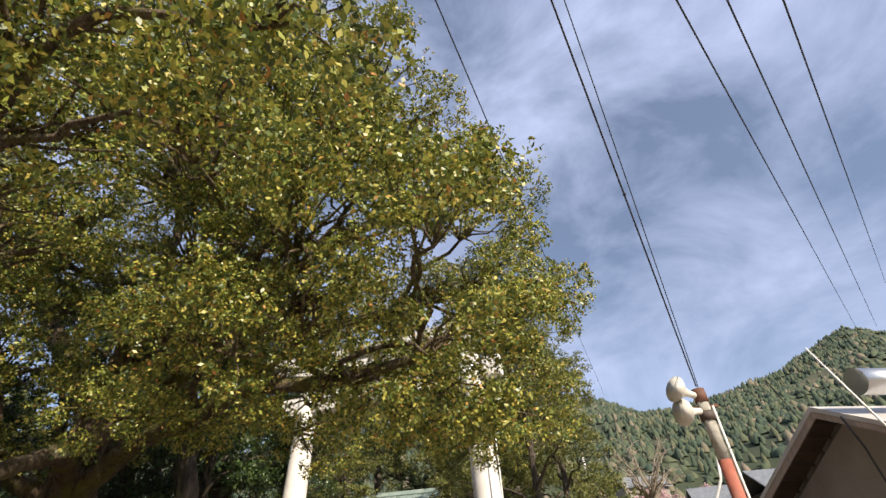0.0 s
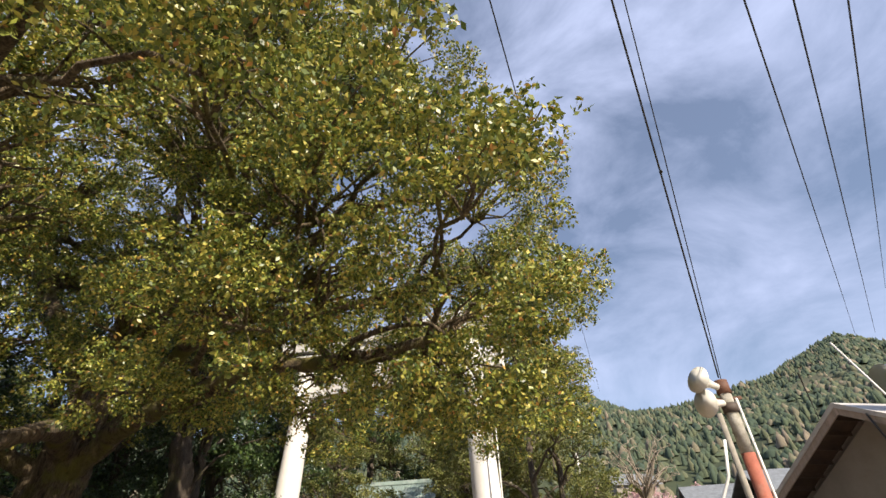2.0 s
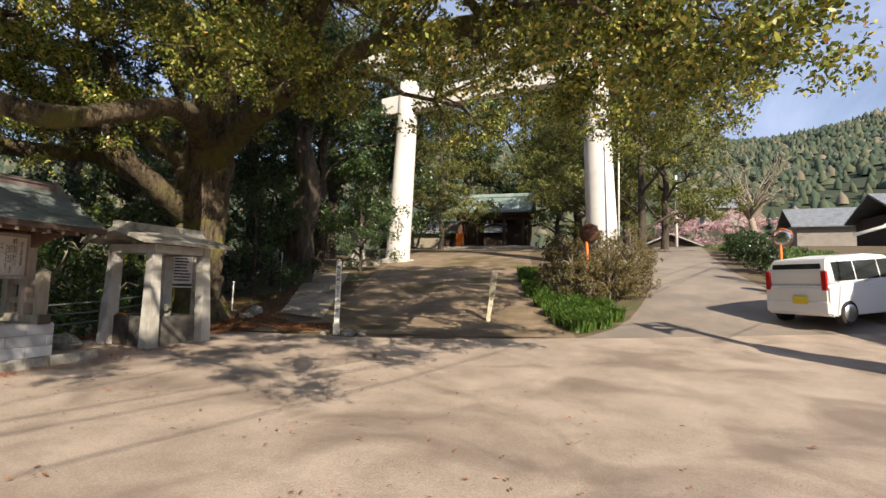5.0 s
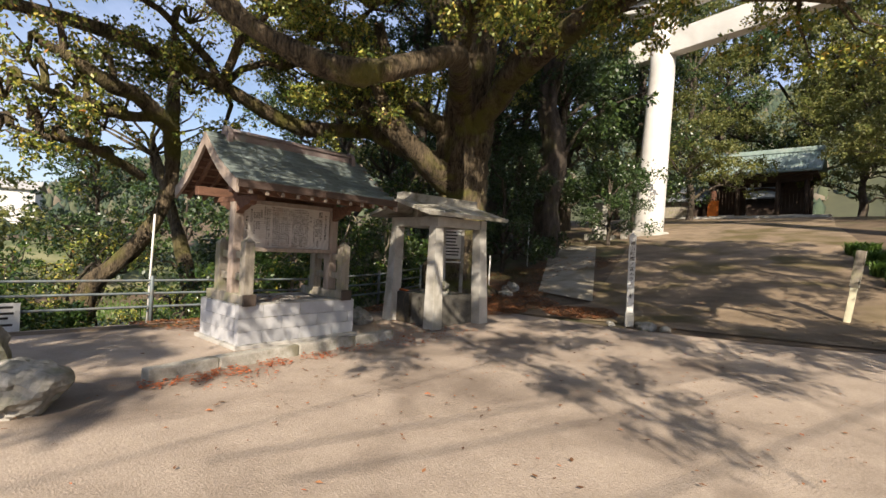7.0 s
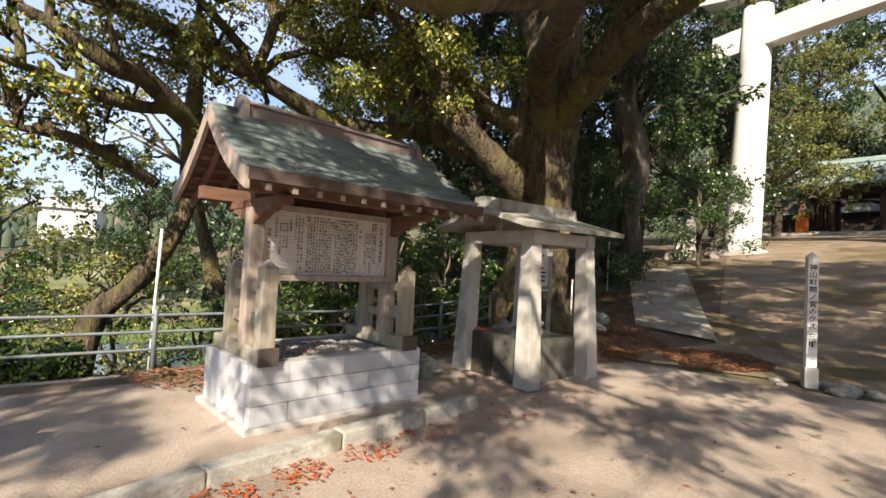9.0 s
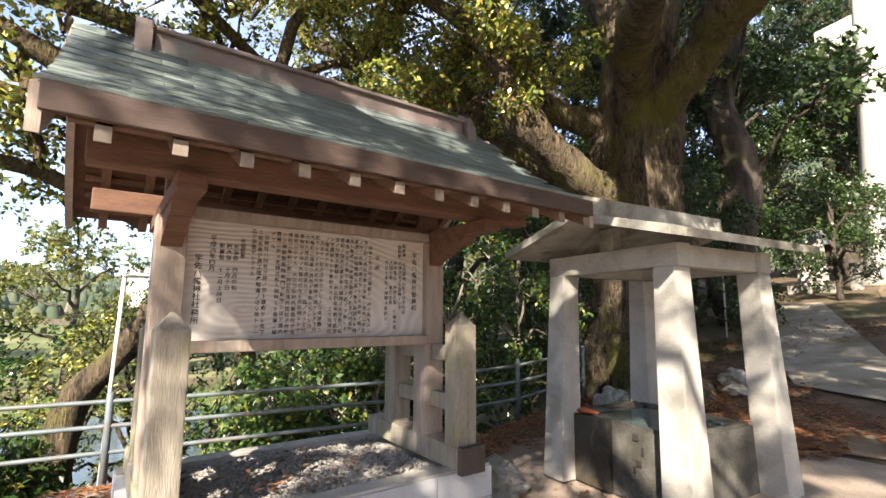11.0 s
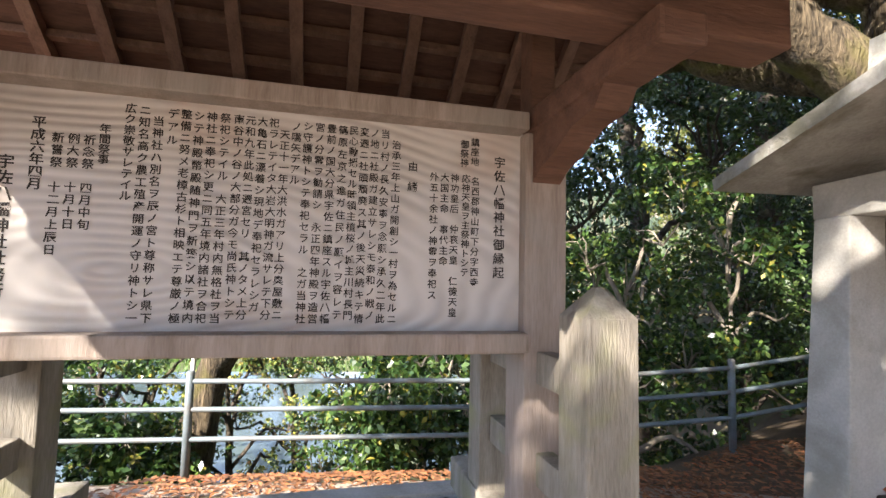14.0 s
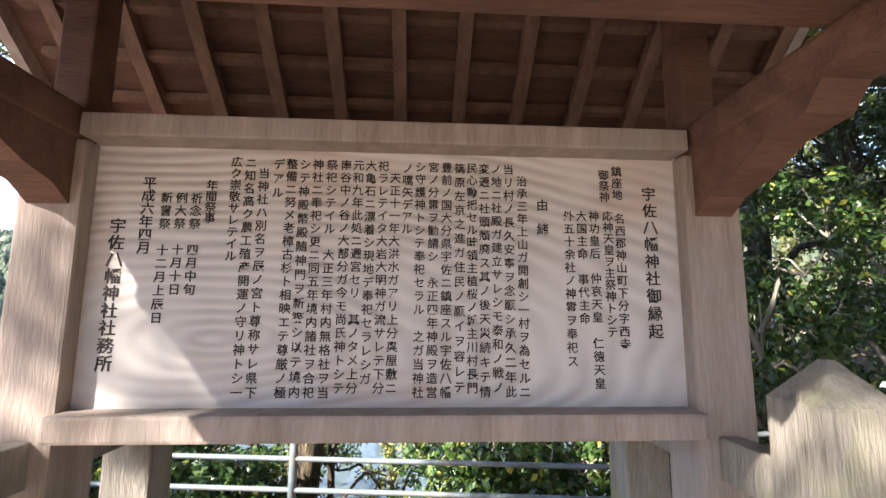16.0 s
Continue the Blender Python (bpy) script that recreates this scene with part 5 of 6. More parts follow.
# ---- stone water basin under its concrete roof ----
def basin_shelter():
    cx, cy, ang = -10.77, 11.48, 1.0
    g = land(cx, cy)
    t = thing("basin_shelter", (cx, cy, g), "small weathered concrete pavilion over a stone water basin", "basin shelter", "", ang)
    hu, hv = 0.60, 0.585
    for u in (-hu, hu):
        for v in (-hv, hv):
            bm = box((0.245, 0.23, 1.855 - g), (0, 0, 0), 0.012)
            for w in bm.verts:
                k = w.co.z / (1.855 - g)
                w.co.x = w.co.x * (1 - 0.28 * k) - math.copysign(0.05, u) * k
                w.co.y = w.co.y * (1 - 0.20 * k) - math.copysign(0.04, v) * k
            bmesh.ops.translate(bm, vec=(u, v, 0), verts=bm.verts)
            part("post", bm, CONCRETE, t)
    z = 1.82 - g + 0.035
    for v in (-hv + 0.04, hv - 0.04):
        part("lintel", span(-0.66, 0.66, v - 0.075, v + 0.075, z, z + 0.17, 0.01), CONCRETE, t)
    for u in (-hu + 0.05, hu - 0.05):
        part("side_beam", span(u - 0.07, u + 0.07, -hv + 0.115, hv - 0.115, z + 0.004, z + 0.166, 0.01), CONCRETE, t)
    for v in (-hv + 0.04, hv - 0.04):
        part("king_post", span(-0.07, 0.07, v - 0.05, v + 0.05, z + 0.17, z + 0.36, 0.008), OLD_CONCRETE, t)
    for s in (1, -1):
        prof = [(0, z + 0.40), (s * 0.86, z + 0.165), (s * 0.87, z + 0.225), (0, z + 0.47)]
        part("roof_slab", prism(prof, 1.98, "y", -0.99), OLD_CONCRETE, t, "lichen-streaked concrete roof slab")
    part("ridge_cap", prism([(-0.115, z + 0.43), (0.115, z + 0.43), (0.10, z + 0.585), (-0.10, z + 0.585)], 1.86, "y", -0.94), OLD_CONCRETE, t)
    zb = 0.64 - g
    trough = bmesh.new()
    o = [(-0.60, -0.50), (0.50, -0.52), (0.51, 0.50), (-0.59, 0.52)]
    i = [(-0.49, -0.41), (0.41, -0.42), (0.42, 0.41), (-0.48, 0.42)]
    lo, up = [trough.verts.new((*p, 0)) for p in o], [trough.verts.new((p[0] * 0.97, p[1] * 0.97, zb)) for p in o]
    iu, il = [trough.verts.new((*p, zb)) for p in i], [trough.verts.new((p[0] * 0.9, p[1] * 0.9, zb - 0.3)) for p in i]
    for k in range(4):
        j = (k + 1) % 4
        trough.faces.new((lo[k], lo[j], up[j], up[k]))
        trough.faces.new((up[k], up[j], iu[j], iu[k]))
        trough.faces.new((iu[k], iu[j], il[j], il[k]))
    trough.faces.new(il)
    bmesh.ops.recalc_face_normals(trough, faces=trough.faces)
    bmesh.ops.bevel(trough, geom=list(trough.edges), offset=0.02, segments=2, affect="EDGES")
    part("basin", trough, BASIN, t, "grey carved stone basin, black with damp")
    part("wet_face", span(-0.615, -0.10, -0.55, -0.49, 0.0, zb + 0.004, 0.015), WET_STONE, t, "black damp stone face")
    part("wet_side", span(-0.645, -0.585, -0.45, 0.45, 0.0, zb + 0.004, 0.015), WET_STONE, t, "black damp stone side")
    part("basin_water", span(-0.475, 0.40, -0.405, 0.405, zb - 0.035, zb - 0.022, 0), WATER, t)
    for k, (a, b, h) in enumerate([(0.12, 0.05, 0.055), (0.16, 0.11, 0.05), (0.2, 0.2, 0.06), (0.14, 0.3, 0.045)]):
        part("carved_mark", box((0.05 if k % 2 else 0.02, 0.006, h), (a, -0.515, 0.16 + b), 0.001), INK, t, "carved dark character strokes")
    return t


basin_shelter()
spout = part("stone_spout", join(boulder((0.24, 0.20, 0.30), (-10.71, 11.61, 0.58), 4, 3), boulder((0.16, 0.20, 0.16), (-10.60, 11.54, 0.72), 8, 3)), ROCK)
tagged(spout, "rough grey stone spout standing in the basin", "stone spout")
scoop = part("leaf_heap", boulder((0.24, 0.14, 0.05), (-11.20, 11.02, 0.640), 3, 3, 0.5), LEAF_RED)
tagged(scoop, "small heap of orange fallen leaves on the basin rim", "leaf heap")


def notice_stand(x, y, zt, zb, width, turn, lines, label):
    g = land(x, y)
    t = thing("notice_stand", (x, y, g), label, "notice board", "", turn)
    for u in (-width / 2 - 0.03, width / 2 + 0.03):
        part("post", span(u - 0.035, u + 0.035, -0.03, 0.03, 0, zt - g + 0.03, 0.006), OLD_CONCRETE, t)
    panel = part("panel", span(-width / 2, width / 2, -0.012, 0.012, zb - g, zt - g, 0.002), WHITE_PAINT, t)
    h = (zt - zb) * 0.9
    rng = random.Random(4)
    for k in range(lines):
        z = zt - g - (zt - zb) * 0.06 - h * k / lines
        x0 = -width / 2 + 0.03
        big = k == 0
        part("text_line", span(x0, x0 + (width - 0.06) * rng.uniform(0.7, 1.0) * (0.45 if big else 1), -0.0145, -0.0125, z - h / lines * (0.6 if big else 0.42), z, 0), INK, panel, "unreadable dark lettering")
    part("ledge", span(-width / 2, width / 2, -0.07, 0.02, zb - g - 0.09, zb - g - 0.06, 0.004), WHITE_PAINT, t)
    return t


notice_stand(-11.75, 12.75, 1.98, 1.26, 0.42, 62, 9, "white notice panel of small text on grey posts")


# ---- white sign post, leaning marker post, thin markers ----
def sign_post():
    x, y = -8.2, 14.0
    g = land(x, y)
    t = thing("sign_post", (x, y, g), "square white sign post with black upright lettering", "sign post", "", 32)
    part("base", box((0.15, 0.15, 0.26), (0, 0, 0), 0.01), CONCRETE, t)
    bm = box((0.115, 0.115, 1.42), (0, 0, 0.26), 0.005)
    tip = bmesh.new()
    bmesh.ops.create_cone(tip, cap_ends=True, segments=4, radius1=0.08, radius2=0.004, depth=0.06)
    bmesh.ops.rotate(tip, matrix=Matrix.Rotation(radians(45), 3, "Z"), verts=tip.verts)
    bmesh.ops.translate(tip, vec=(0, 0, 1.705), verts=tip.verts)
    pole = part("pole", join(bm, tip), WHITE_PAINT, t)
    face = Matrix.Rotation(radians(90), 4, "X")
    upright_text("lettering", SIGN[:9], INK, pole, (0, -0.0585, 1.58), 0.84, 0.085, face)
    upright_text("lettering", SIGN[9:], INK, pole, (0, -0.0585, 0.70), 0.18, 0.085, face)
    return t


sign_post()
for k, (dx, dy, s) in enumerate([(0.35, -0.05, 0.34), (-0.25, -0.18, 0.14), (-0.36, -0.02, 0.16), (0.12, 0.2, 0.2), (0.62, 0.1, 0.22)]):
    r = part("kerb_stone", boulder((s, s * 0.8, s * 0.55), (0, 0, -0.02), 20 + k, 2), ROCK)
    r.location = (-8.2 + dx, 14.0 + dy, land(-8.2 + dx, 14 + dy))
    tagged(r, "small dark mossy stone at the foot of the sign post", "stone", "stones at the sign post")

mk = thing("marker_post", (-5.52, 16.95, land(-5.52, 16.95)), "leaning timber marker post with a cream-painted foot", "post")
lean_m = Matrix.Rotation(radians(7), 4, "Y")
part("foot", box((0.10, 0.08, 0.66), (0, 0, 0), 0.006, lean_m), CREAM_PAINT, mk)
part("head", box((0.14, 0.11, 0.68), (0.66 * math.sin(radians(7)), 0, 0.655), 0.006, None), MOSSY_WOOD, mk)
mk.children[-1].matrix_basis = Matrix.Translation((0, 0, 0)) @ Matrix.Translation((0.08, 0, 0.655)) @ lean_m @ Matrix.Translation((-0.08, 0, -0.655))
for x, y, h in [(-13.3, 15.7, 1.05), (-15.0, 19.6, 1.55)]:
    s = part("marker_stake", tube([(0, 0, -0.05), (0.01, 0, h)], 0.022, 8), WHITE_PAINT)
    s.location = (x, y, land(x, y))
    tagged(s, "thin white marker stake in the leaf litter", "stake", "white marker stakes")


# ---- kerb, rocks ----
kerb_pts = [(-9.22, 6.5), (-9.42, 7.2), (-9.62, 8.2), (-9.78, 9.1), (-9.92, 9.85)]
for k, (a, b) in enumerate(zip(kerb_pts, kerb_pts[1:])):
    a, b = Vector((*a, 0)), Vector((*b, 0))
    mid, d = (a + b) / 2, b - a
    bm = box((d.length - 0.012, 0.15, 0.16), (0, 0, 0), 0.018)
    for v in bm.verts:
        v.co += Vector((0, 0.006 * noise.noise(v.co * 9 + Vector((k, 0, 0))), 0.006 * noise.noise(v.co * 7 + Vector((0, k, 3)))))
    kb = part("kerb", bm, OLD_CONCRETE)
    kb.matrix_world = pose(mid.x, mid.y, land(mid.x, mid.y) - 0.02, 0, 0, math.degrees(math.atan2(d.y, d.x)))
    tagged(kb, "worn pale concrete kerb block with lichen", "kerb", "kerb blocks before the notice shelter", "structure")
for x, y, s, seed in [(-8.95, 5.55, (0.8, 0.62, 0.46), 1), (-9.95, 5.1, (0.9, 0.85, 1.2), 2), (-11.35, 12.35 - 2.2, (0.42, 0.5, 0.36), 3), (-12.6, 12.9, (0.5, 0.45, 0.5), 4), (-12.9, 16.2, (0.5, 0.4, 0.3), 5), (-12.4, 15.4, (0.4, 0.3, 0.22), 6)]:
    b = part("boulder", boulder(s, (0, 0, 0), seed, 4), ROCK)
    b.location = (x, y, land(x, y) - 0.03)
    tagged(b, "rough grey boulder with moss and lichen", "boulder", "boulders round the forecourt")


# ---- railing along the bank ----
def railing():
    posts = [(-13.4, y) for y in (0.82, 2.97, 5.13, 7.29)] + [(-13.4, 10.2), (-13.45, 12.0), (-13.6, 13.4)]
    t = thing("railing", (-13.4, 7.44, land(-13.4, 7.44)), "three-bar galvanised pipe railing along the river bank", "railing")
    o = Vector(t.location)
    for x, y in posts:
        g = land(x, y) - 0.02
        part("post", tube([Vector((x, y, g)) - o, Vector((x, y, g + 0.86)) - o, Vector((x, y, g + 0.872)) - o], [0.032, 0.032, 0.022], 12), RAIL, t)
    for h in (0.79, 0.57, 0.34):
        pts = [Vector((x, y, land(x, y) - 0.02 + h)) - o for x, y in posts]
        part("rail", tube(pts, 0.021, 10), RAIL, t)
    return t


railing()
rod = part("marker_rod", tube([(0, 0, -0.05), (0.02, 0.05, 1.95)], 0.018, 8), WHITE_PAINT)
rod.location = (-13.5, 7.25, land(-13.5, 7.25))
tagged(rod, "thin pale rod standing beside the railing post", "rod")


rail_sign = thing("railing_sign", (-13.355, 5.36, land(-13.4, 5.36)), "small weathered white notice tied to the railing", "sign")
plate = part("plate", span(-0.006, 0.006, -0.25, 0.25, 0.02, 0.46, 0.002), WHITE_PAINT, rail_sign)
for k, (w0, w1, z0) in enumerate([(-0.06, 0.17, 0.38), (-0.17, 0.18, 0.29), (-0.18, 0.12, 0.22), (-0.16, 0.17, 0.12)]):
    part("text_bar", span(0.0062, 0.0085, w0, w1, z0, z0 + 0.035, 0), INK, plate, "faded unreadable lettering")
for v in (-0.2, 0.2):
    part("wire_tie", tube([(-0.02, v, 0.30), (0.012, v, 0.33), (-0.03, v, 0.36)], 0.004, 5), CABLE, rail_sign)


# ---- the great concrete torii ----
def torii():
    L, R = Vector((-14.65, 28.4, 2.6)), Vector((-3.45, 27.0, 2.5))
    mid = (L + R) / 2
    t = thing("torii_gate", (mid.x, mid.y, 2.5), "tall pale concrete torii spanning the approach", "torii gate")
    o = Vector(t.location)
    d = (R - L)
    d.z = 0
    ax = d.normalized()
    for b, s in ((L, 1), (R, -1)):
        zs = [0, 0.12, 0.5, 2, 4, 6, 8, 10.6]
        part("pillar", tube([b - o + Vector((0, 0, h - 0.3)) + ax * s * 0.045 * h for h in zs], [0.72, 0.70, 0.69, 0.665, 0.635, 0.605, 0.575, 0.54], 28), TORII_PAINT, t)
        part("pillar_base", tube([b - o + Vector((0, 0, -0.4)), b - o + Vector((0, 0, 0.10)), b - o + Vector((0, 0, 0.16))], [0.98, 0.98, 0.92], 28), CONCRETE, t)
    yaw = math.degrees(math.atan2(d.y, d.x))
    half = d.length / 2
    rot = pose(0, 0, 0, 0, 0, yaw)
    part("tie_beam", box((2 * half + 2.6, 0.62, 1.05), (0, 0, 8.65), 0.03, None), TORII_PAINT, t).matrix_basis = rot
    part("centre_strut", box((0.8, 0.5, 1.2), (0, 0, 9.7), 0.02), TORII_PAINT, t).matrix_basis = rot
    for name, z0, th, wd, over in (("lower_lintel", 10.7, 0.62, 0.85, 1.9), ("upper_lintel", 11.36, 0.62, 1.2, 2.9)):
        bm = bmesh.new()
        n = 16
        rows = []
        for i in range(n + 1):
            u = -1 + 2 * i / n
            x = u * (half + over)
            lift = 0.75 * abs(u) ** 3
            rows.append([bm.verts.new((x, sy * wd / 2, z0 + lift + dz * th)) for sy, dz in ((-1, 0), (1, 0), (1, 1), (-1, 1))])
        for a, b in zip(rows, rows[1:]):
            for k in range(4):
                bm.faces.new((a[k], a[(k + 1) % 4], b[(k + 1) % 4], b[k]))
        bm.faces.new(rows[0][::-1])
        bm.faces.new(rows[-1])
        bmesh.ops.recalc_face_normals(bm, faces=bm.faces)
        part(name, bm, TORII_PAINT, t).matrix_basis = rot
    return t


torii()
ms = thing("stone_monument", (-16.0, 26.4, land(-16.0, 26.4)), "upright grey stone monument on a low plinth", "monument", "", 10)
part("plinth", box((1.3, 0.8, 0.3), (0, 0, -0.1), 0.03), ROCK, ms)
part("slab", box((0.85, 0.24, 1.55), (0, 0, 0.2), 0.05, None, 0.86), CONCRETE, ms)
for x, y, h in [(-14.9, 26.6, 0.9), (-2.9, 25.2, 1.1), (-4.3, 25.6, 0.8)]:
    st = part("stone_pillar", box((0.28, 0.26, h), (0, 0, -0.05), 0.03, None, 0.9), ROCK)
    st.location = (x, y, land(x, y))
    tagged(st, "short worn stone pillar beside the torii", "stone pillar", "stone pillars")
rope_pole = part("flag_pole", tube([(0, 0, -0.1), (0, 0, 6.2)], [0.045, 0.03], 8), WHITE_PAINT)
rope_pole.location = (-2.75, 25.9, land(-2.75, 25.9))
tagged(rope_pole, "slender white pole beside the torii pillar", "pole")


# ---- shrine gate at the top of the approach ----
def shrine_gate():
    x, y = -14.75, 46.6
    g = land(x, y - 1)
    t = thing("shrine_gate", (x, y, g), "dark timber shrine gate with a green copper roof", "gate", "", 5)
    for u in (-2.9, -1.25, 1.25, 2.9):
        for v in (-1.1, 1.1):
            part("post", tube([(u, v, -0.2), (u, v, 2.7)], 0.16, 12), DARK_WOOD, t)
    for u0, u1 in ((-2.9, -1.25), (1.25, 2.9)):
        part("side_wall", span(u0, u1, 0.95, 1.05, 0.0, 2.6, 0.01), DARK_WOOD, t)
        part("lattice", join(*[span(u0 + 0.2 + k * 0.22, u0 + 0.24 + k * 0.22, -1.02, -0.98, 0.5, 2.1, 0) for k in range(6)]), DARK_WOOD, t)
    part("front_beam", span(-3.2, 3.2, -1.24, -1.0, 2.55, 2.95, 0.02), DARK_WOOD, t)
    part("back_beam", span(-3.2, 3.2, 1.0, 1.24, 2.55, 2.95, 0.02), DARK_WOOD, t)
    part("curved_beam", prism([(-1.2, 2.0), (-0.6, 2.22), (0, 2.3), (0.6, 2.22), (1.2, 2.0), (1.2, 2.2), (0.6, 2.42), (0, 2.5), (-0.6, 2.42), (-1.2, 2.2)], 0.2, "y", 0.9), DARK_WOOD, t)
    part("eave_board", span(-3.5, 3.5, -1.75, 1.75, 2.95, 3.12, 0.02), DARK_WOOD, t)
    for s in (-1, 1):
        prof = [(0, 4.85), (s * 0.8, 4.2), (s * 1.5, 3.62), (s * 2.1, 3.25), (s * 2.1, 3.12), (s * 1.5, 3.45), (s * 0.8, 4.02), (0, 4.68)]
        part("roof_slope", prism(prof, 7.5, "x", -3.75), COPPER, t, "pale green copper roof slope")
        for k in range(31):
            u = -3.7 + k * 0.2467
            bm = tube([(u, s * 0.02, 4.87), (u, s * 0.8, 4.23), (u, s * 1.5, 3.65), (u, s * 2.1, 3.28)], 0.03, 5)
            part("roof_seam", bm, COPPER, t)
    part("ridge", span(-3.7, 3.7, -0.18, 0.18, 4.8, 5.12, 0.03), COPPER, t)
    for u in (-0.35, 0.1):
        lamp = part("lantern", tube([(u, -0.9, 2.32), (u, -0.9, 2.38), (u, -0.9, 2.52), (u, -0.9, 2.58)], [0.06, 0.10, 0.10, 0.05], 10), WHITE_PAINT, t, "white hanging lantern")
    for u in (-2.1, 2.1):
        part("plinth", span(u - 0.8, u + 0.8, -0.9, 0.9, -0.2, 0.28, 0.03), CONCRETE, t)
    return t


shrine_gate()
ob_ = thing("offering_box", (-17.35, 44.9, land(-17.35, 44.9)), "bright orange upright box beside the gate", "box")
part("body", box((0.62, 0.5, 1.35), (0, 0, 0), 0.02), ORANGE, ob_)
part("lid", box((0.40, 0.36, 0.75), (0, 0.02, 1.35), 0.02, None, 0.7), RUST, ob_)
for k in range(3):
    st = part("step", span(-19.5, -10.2, 43.7 + k * 0.4, 44.15 + k * 0.4, land(-15, 43.5) - 0.1, land(-15, 43.5) + 0.1 + 0.1 * k, 0.02), CONCRETE)
    tagged(st, "low grey stone step before the gate", "step", "steps before the gate", "structure")


def hall(name, x, y, wide, deep, high, roof_h, wall, roof, label, turn=0.0, over=0.5):
    """A plain gabled outbuilding, its ridge along its width."""
    g = land(x, y)
    t = thing(name, (x, y, g), label, "building", "", turn)
    part("wall", span(-wide / 2, wide / 2, -deep / 2, deep / 2, -0.4, high, 0.01), wall, t)
    for s in (-1, 1):
        e = deep / 2 + over
        part("roof_slope", prism([(0, high + roof_h), (s * e, high - over * roof_h / (deep / 2)), (s * e, high - over * roof_h / (deep / 2) + 0.12), (0, high + roof_h + 0.14)], wide + 2 * over, "x", -wide / 2 - over), roof, t)
    return t


annex = hall("shrine_annex", -21.3, 47.5, 5.2, 3.4, 1.7, 1.0, DARK_WOOD, GREY_TILE, "low dark outbuilding with a grey tiled roof beside the gate", 6)
part("door", span(-1.8, 1.6, -1.74, -1.71, 0.1, 1.5, 0.01), MOSSY_WOOD, annex)


hall("shrine_hall", -17.2, 55.5, 6, 5, 2.4, 1.6, DARK_WOOD, GREY_TILE, "dark timber shrine hall behind the gate", 4)


# ---- lane side: shed, poles, mirrors, bank ----
def shed():
    x, y = 0.9, 71
    g = land(x, y) - 0.1
    t = thing("shed", (x, y, g), "small dark timber shed with a white shutter", "shed")
    part("wall", prism([(-2.6, 0), (2.9, 0), (2.9, 2.1), (0.15, 3.25), (-2.6, 2.1)], 5, "y", 0), DARK_WOOD, t)
    for s, (a, b) in ((-1, (-3.5, 1.85)), (1, (3.8, 1.85))):
        part("roof_slope", prism([(0.15, 3.45), (a, b), (a, b + 0.14), (0.15, 3.6)], 6, "y", -0.6), ROOF_METAL, t)
    part("shutter", span(-1.5, 0.7, -0.06, -0.02, 0.0, 1.75, 0.01), WHITE_PAINT, t, "white roller shutter")
    for k in range(9):
        part("cladding_board", span(0.85, 2.85, -0.05, -0.012, 0.1 + k * 0.22, 0.3 + k * 0.22, 0.01), DARK_WOOD, t)
    return t


shed()
wp = part("utility_pole", tube([(0, 0, -0.2), (0, 0, 8.6)], [0.16, 0.11], 12), WHITE_PAINT)
wp.location = (1.15, 60, land(1.15, 60))
tagged(wp, "pale utility pole beside the lane", "utility pole")


def road_mirror(x, y, h, lean, face, label, r=0.3):
    g = land(x, y)
    t = thing("road_mirror", (x, y, g), label, "road mirror", "road mirrors")
    part("pole", tube([(0, 0, -0.1), (lean * h, 0, h)], 0.045, 12), ORANGE, t)
    m = Matrix.Translation((lean * h * 0.86 + 0.06, 0, h * 0.86)) @ Matrix.Rotation(radians(face), 4, "Z")
    bm = tube([(0, 0.10, 0), (0, 0.06, 0), (0, 0.0, 0), (0, -0.05, 0)], [r * 0.35, r * 0.85, r, r * 1.06], 28)
    head = part("head", bm, RUST, t, "brown back of the convex mirror")
    head.matrix_basis = m
    gl = part("mirror_glass", tube([(0, -0.052, 0), (0, -0.07, 0)], [r, r * 0.6], 28), MIRROR, head)
    part("hood", tube([(-r, -0.05, 0.05), (-r * 0.8, -0.12, r * 0.75), (0, -0.14, r * 1.08), (r * 0.8, -0.12, r * 0.75), (r, -0.05, 0.05)], 0.02, 6), ORANGE, head)
    return t


road_mirror(-3.3, 20.3, 2.35, -0.06, 165, "orange road mirror post with a brown-backed round mirror")
road_mirror(2.3, 23.2, 1.75, 0.0, -20, "orange road mirror post facing the forecourt", 0.28)


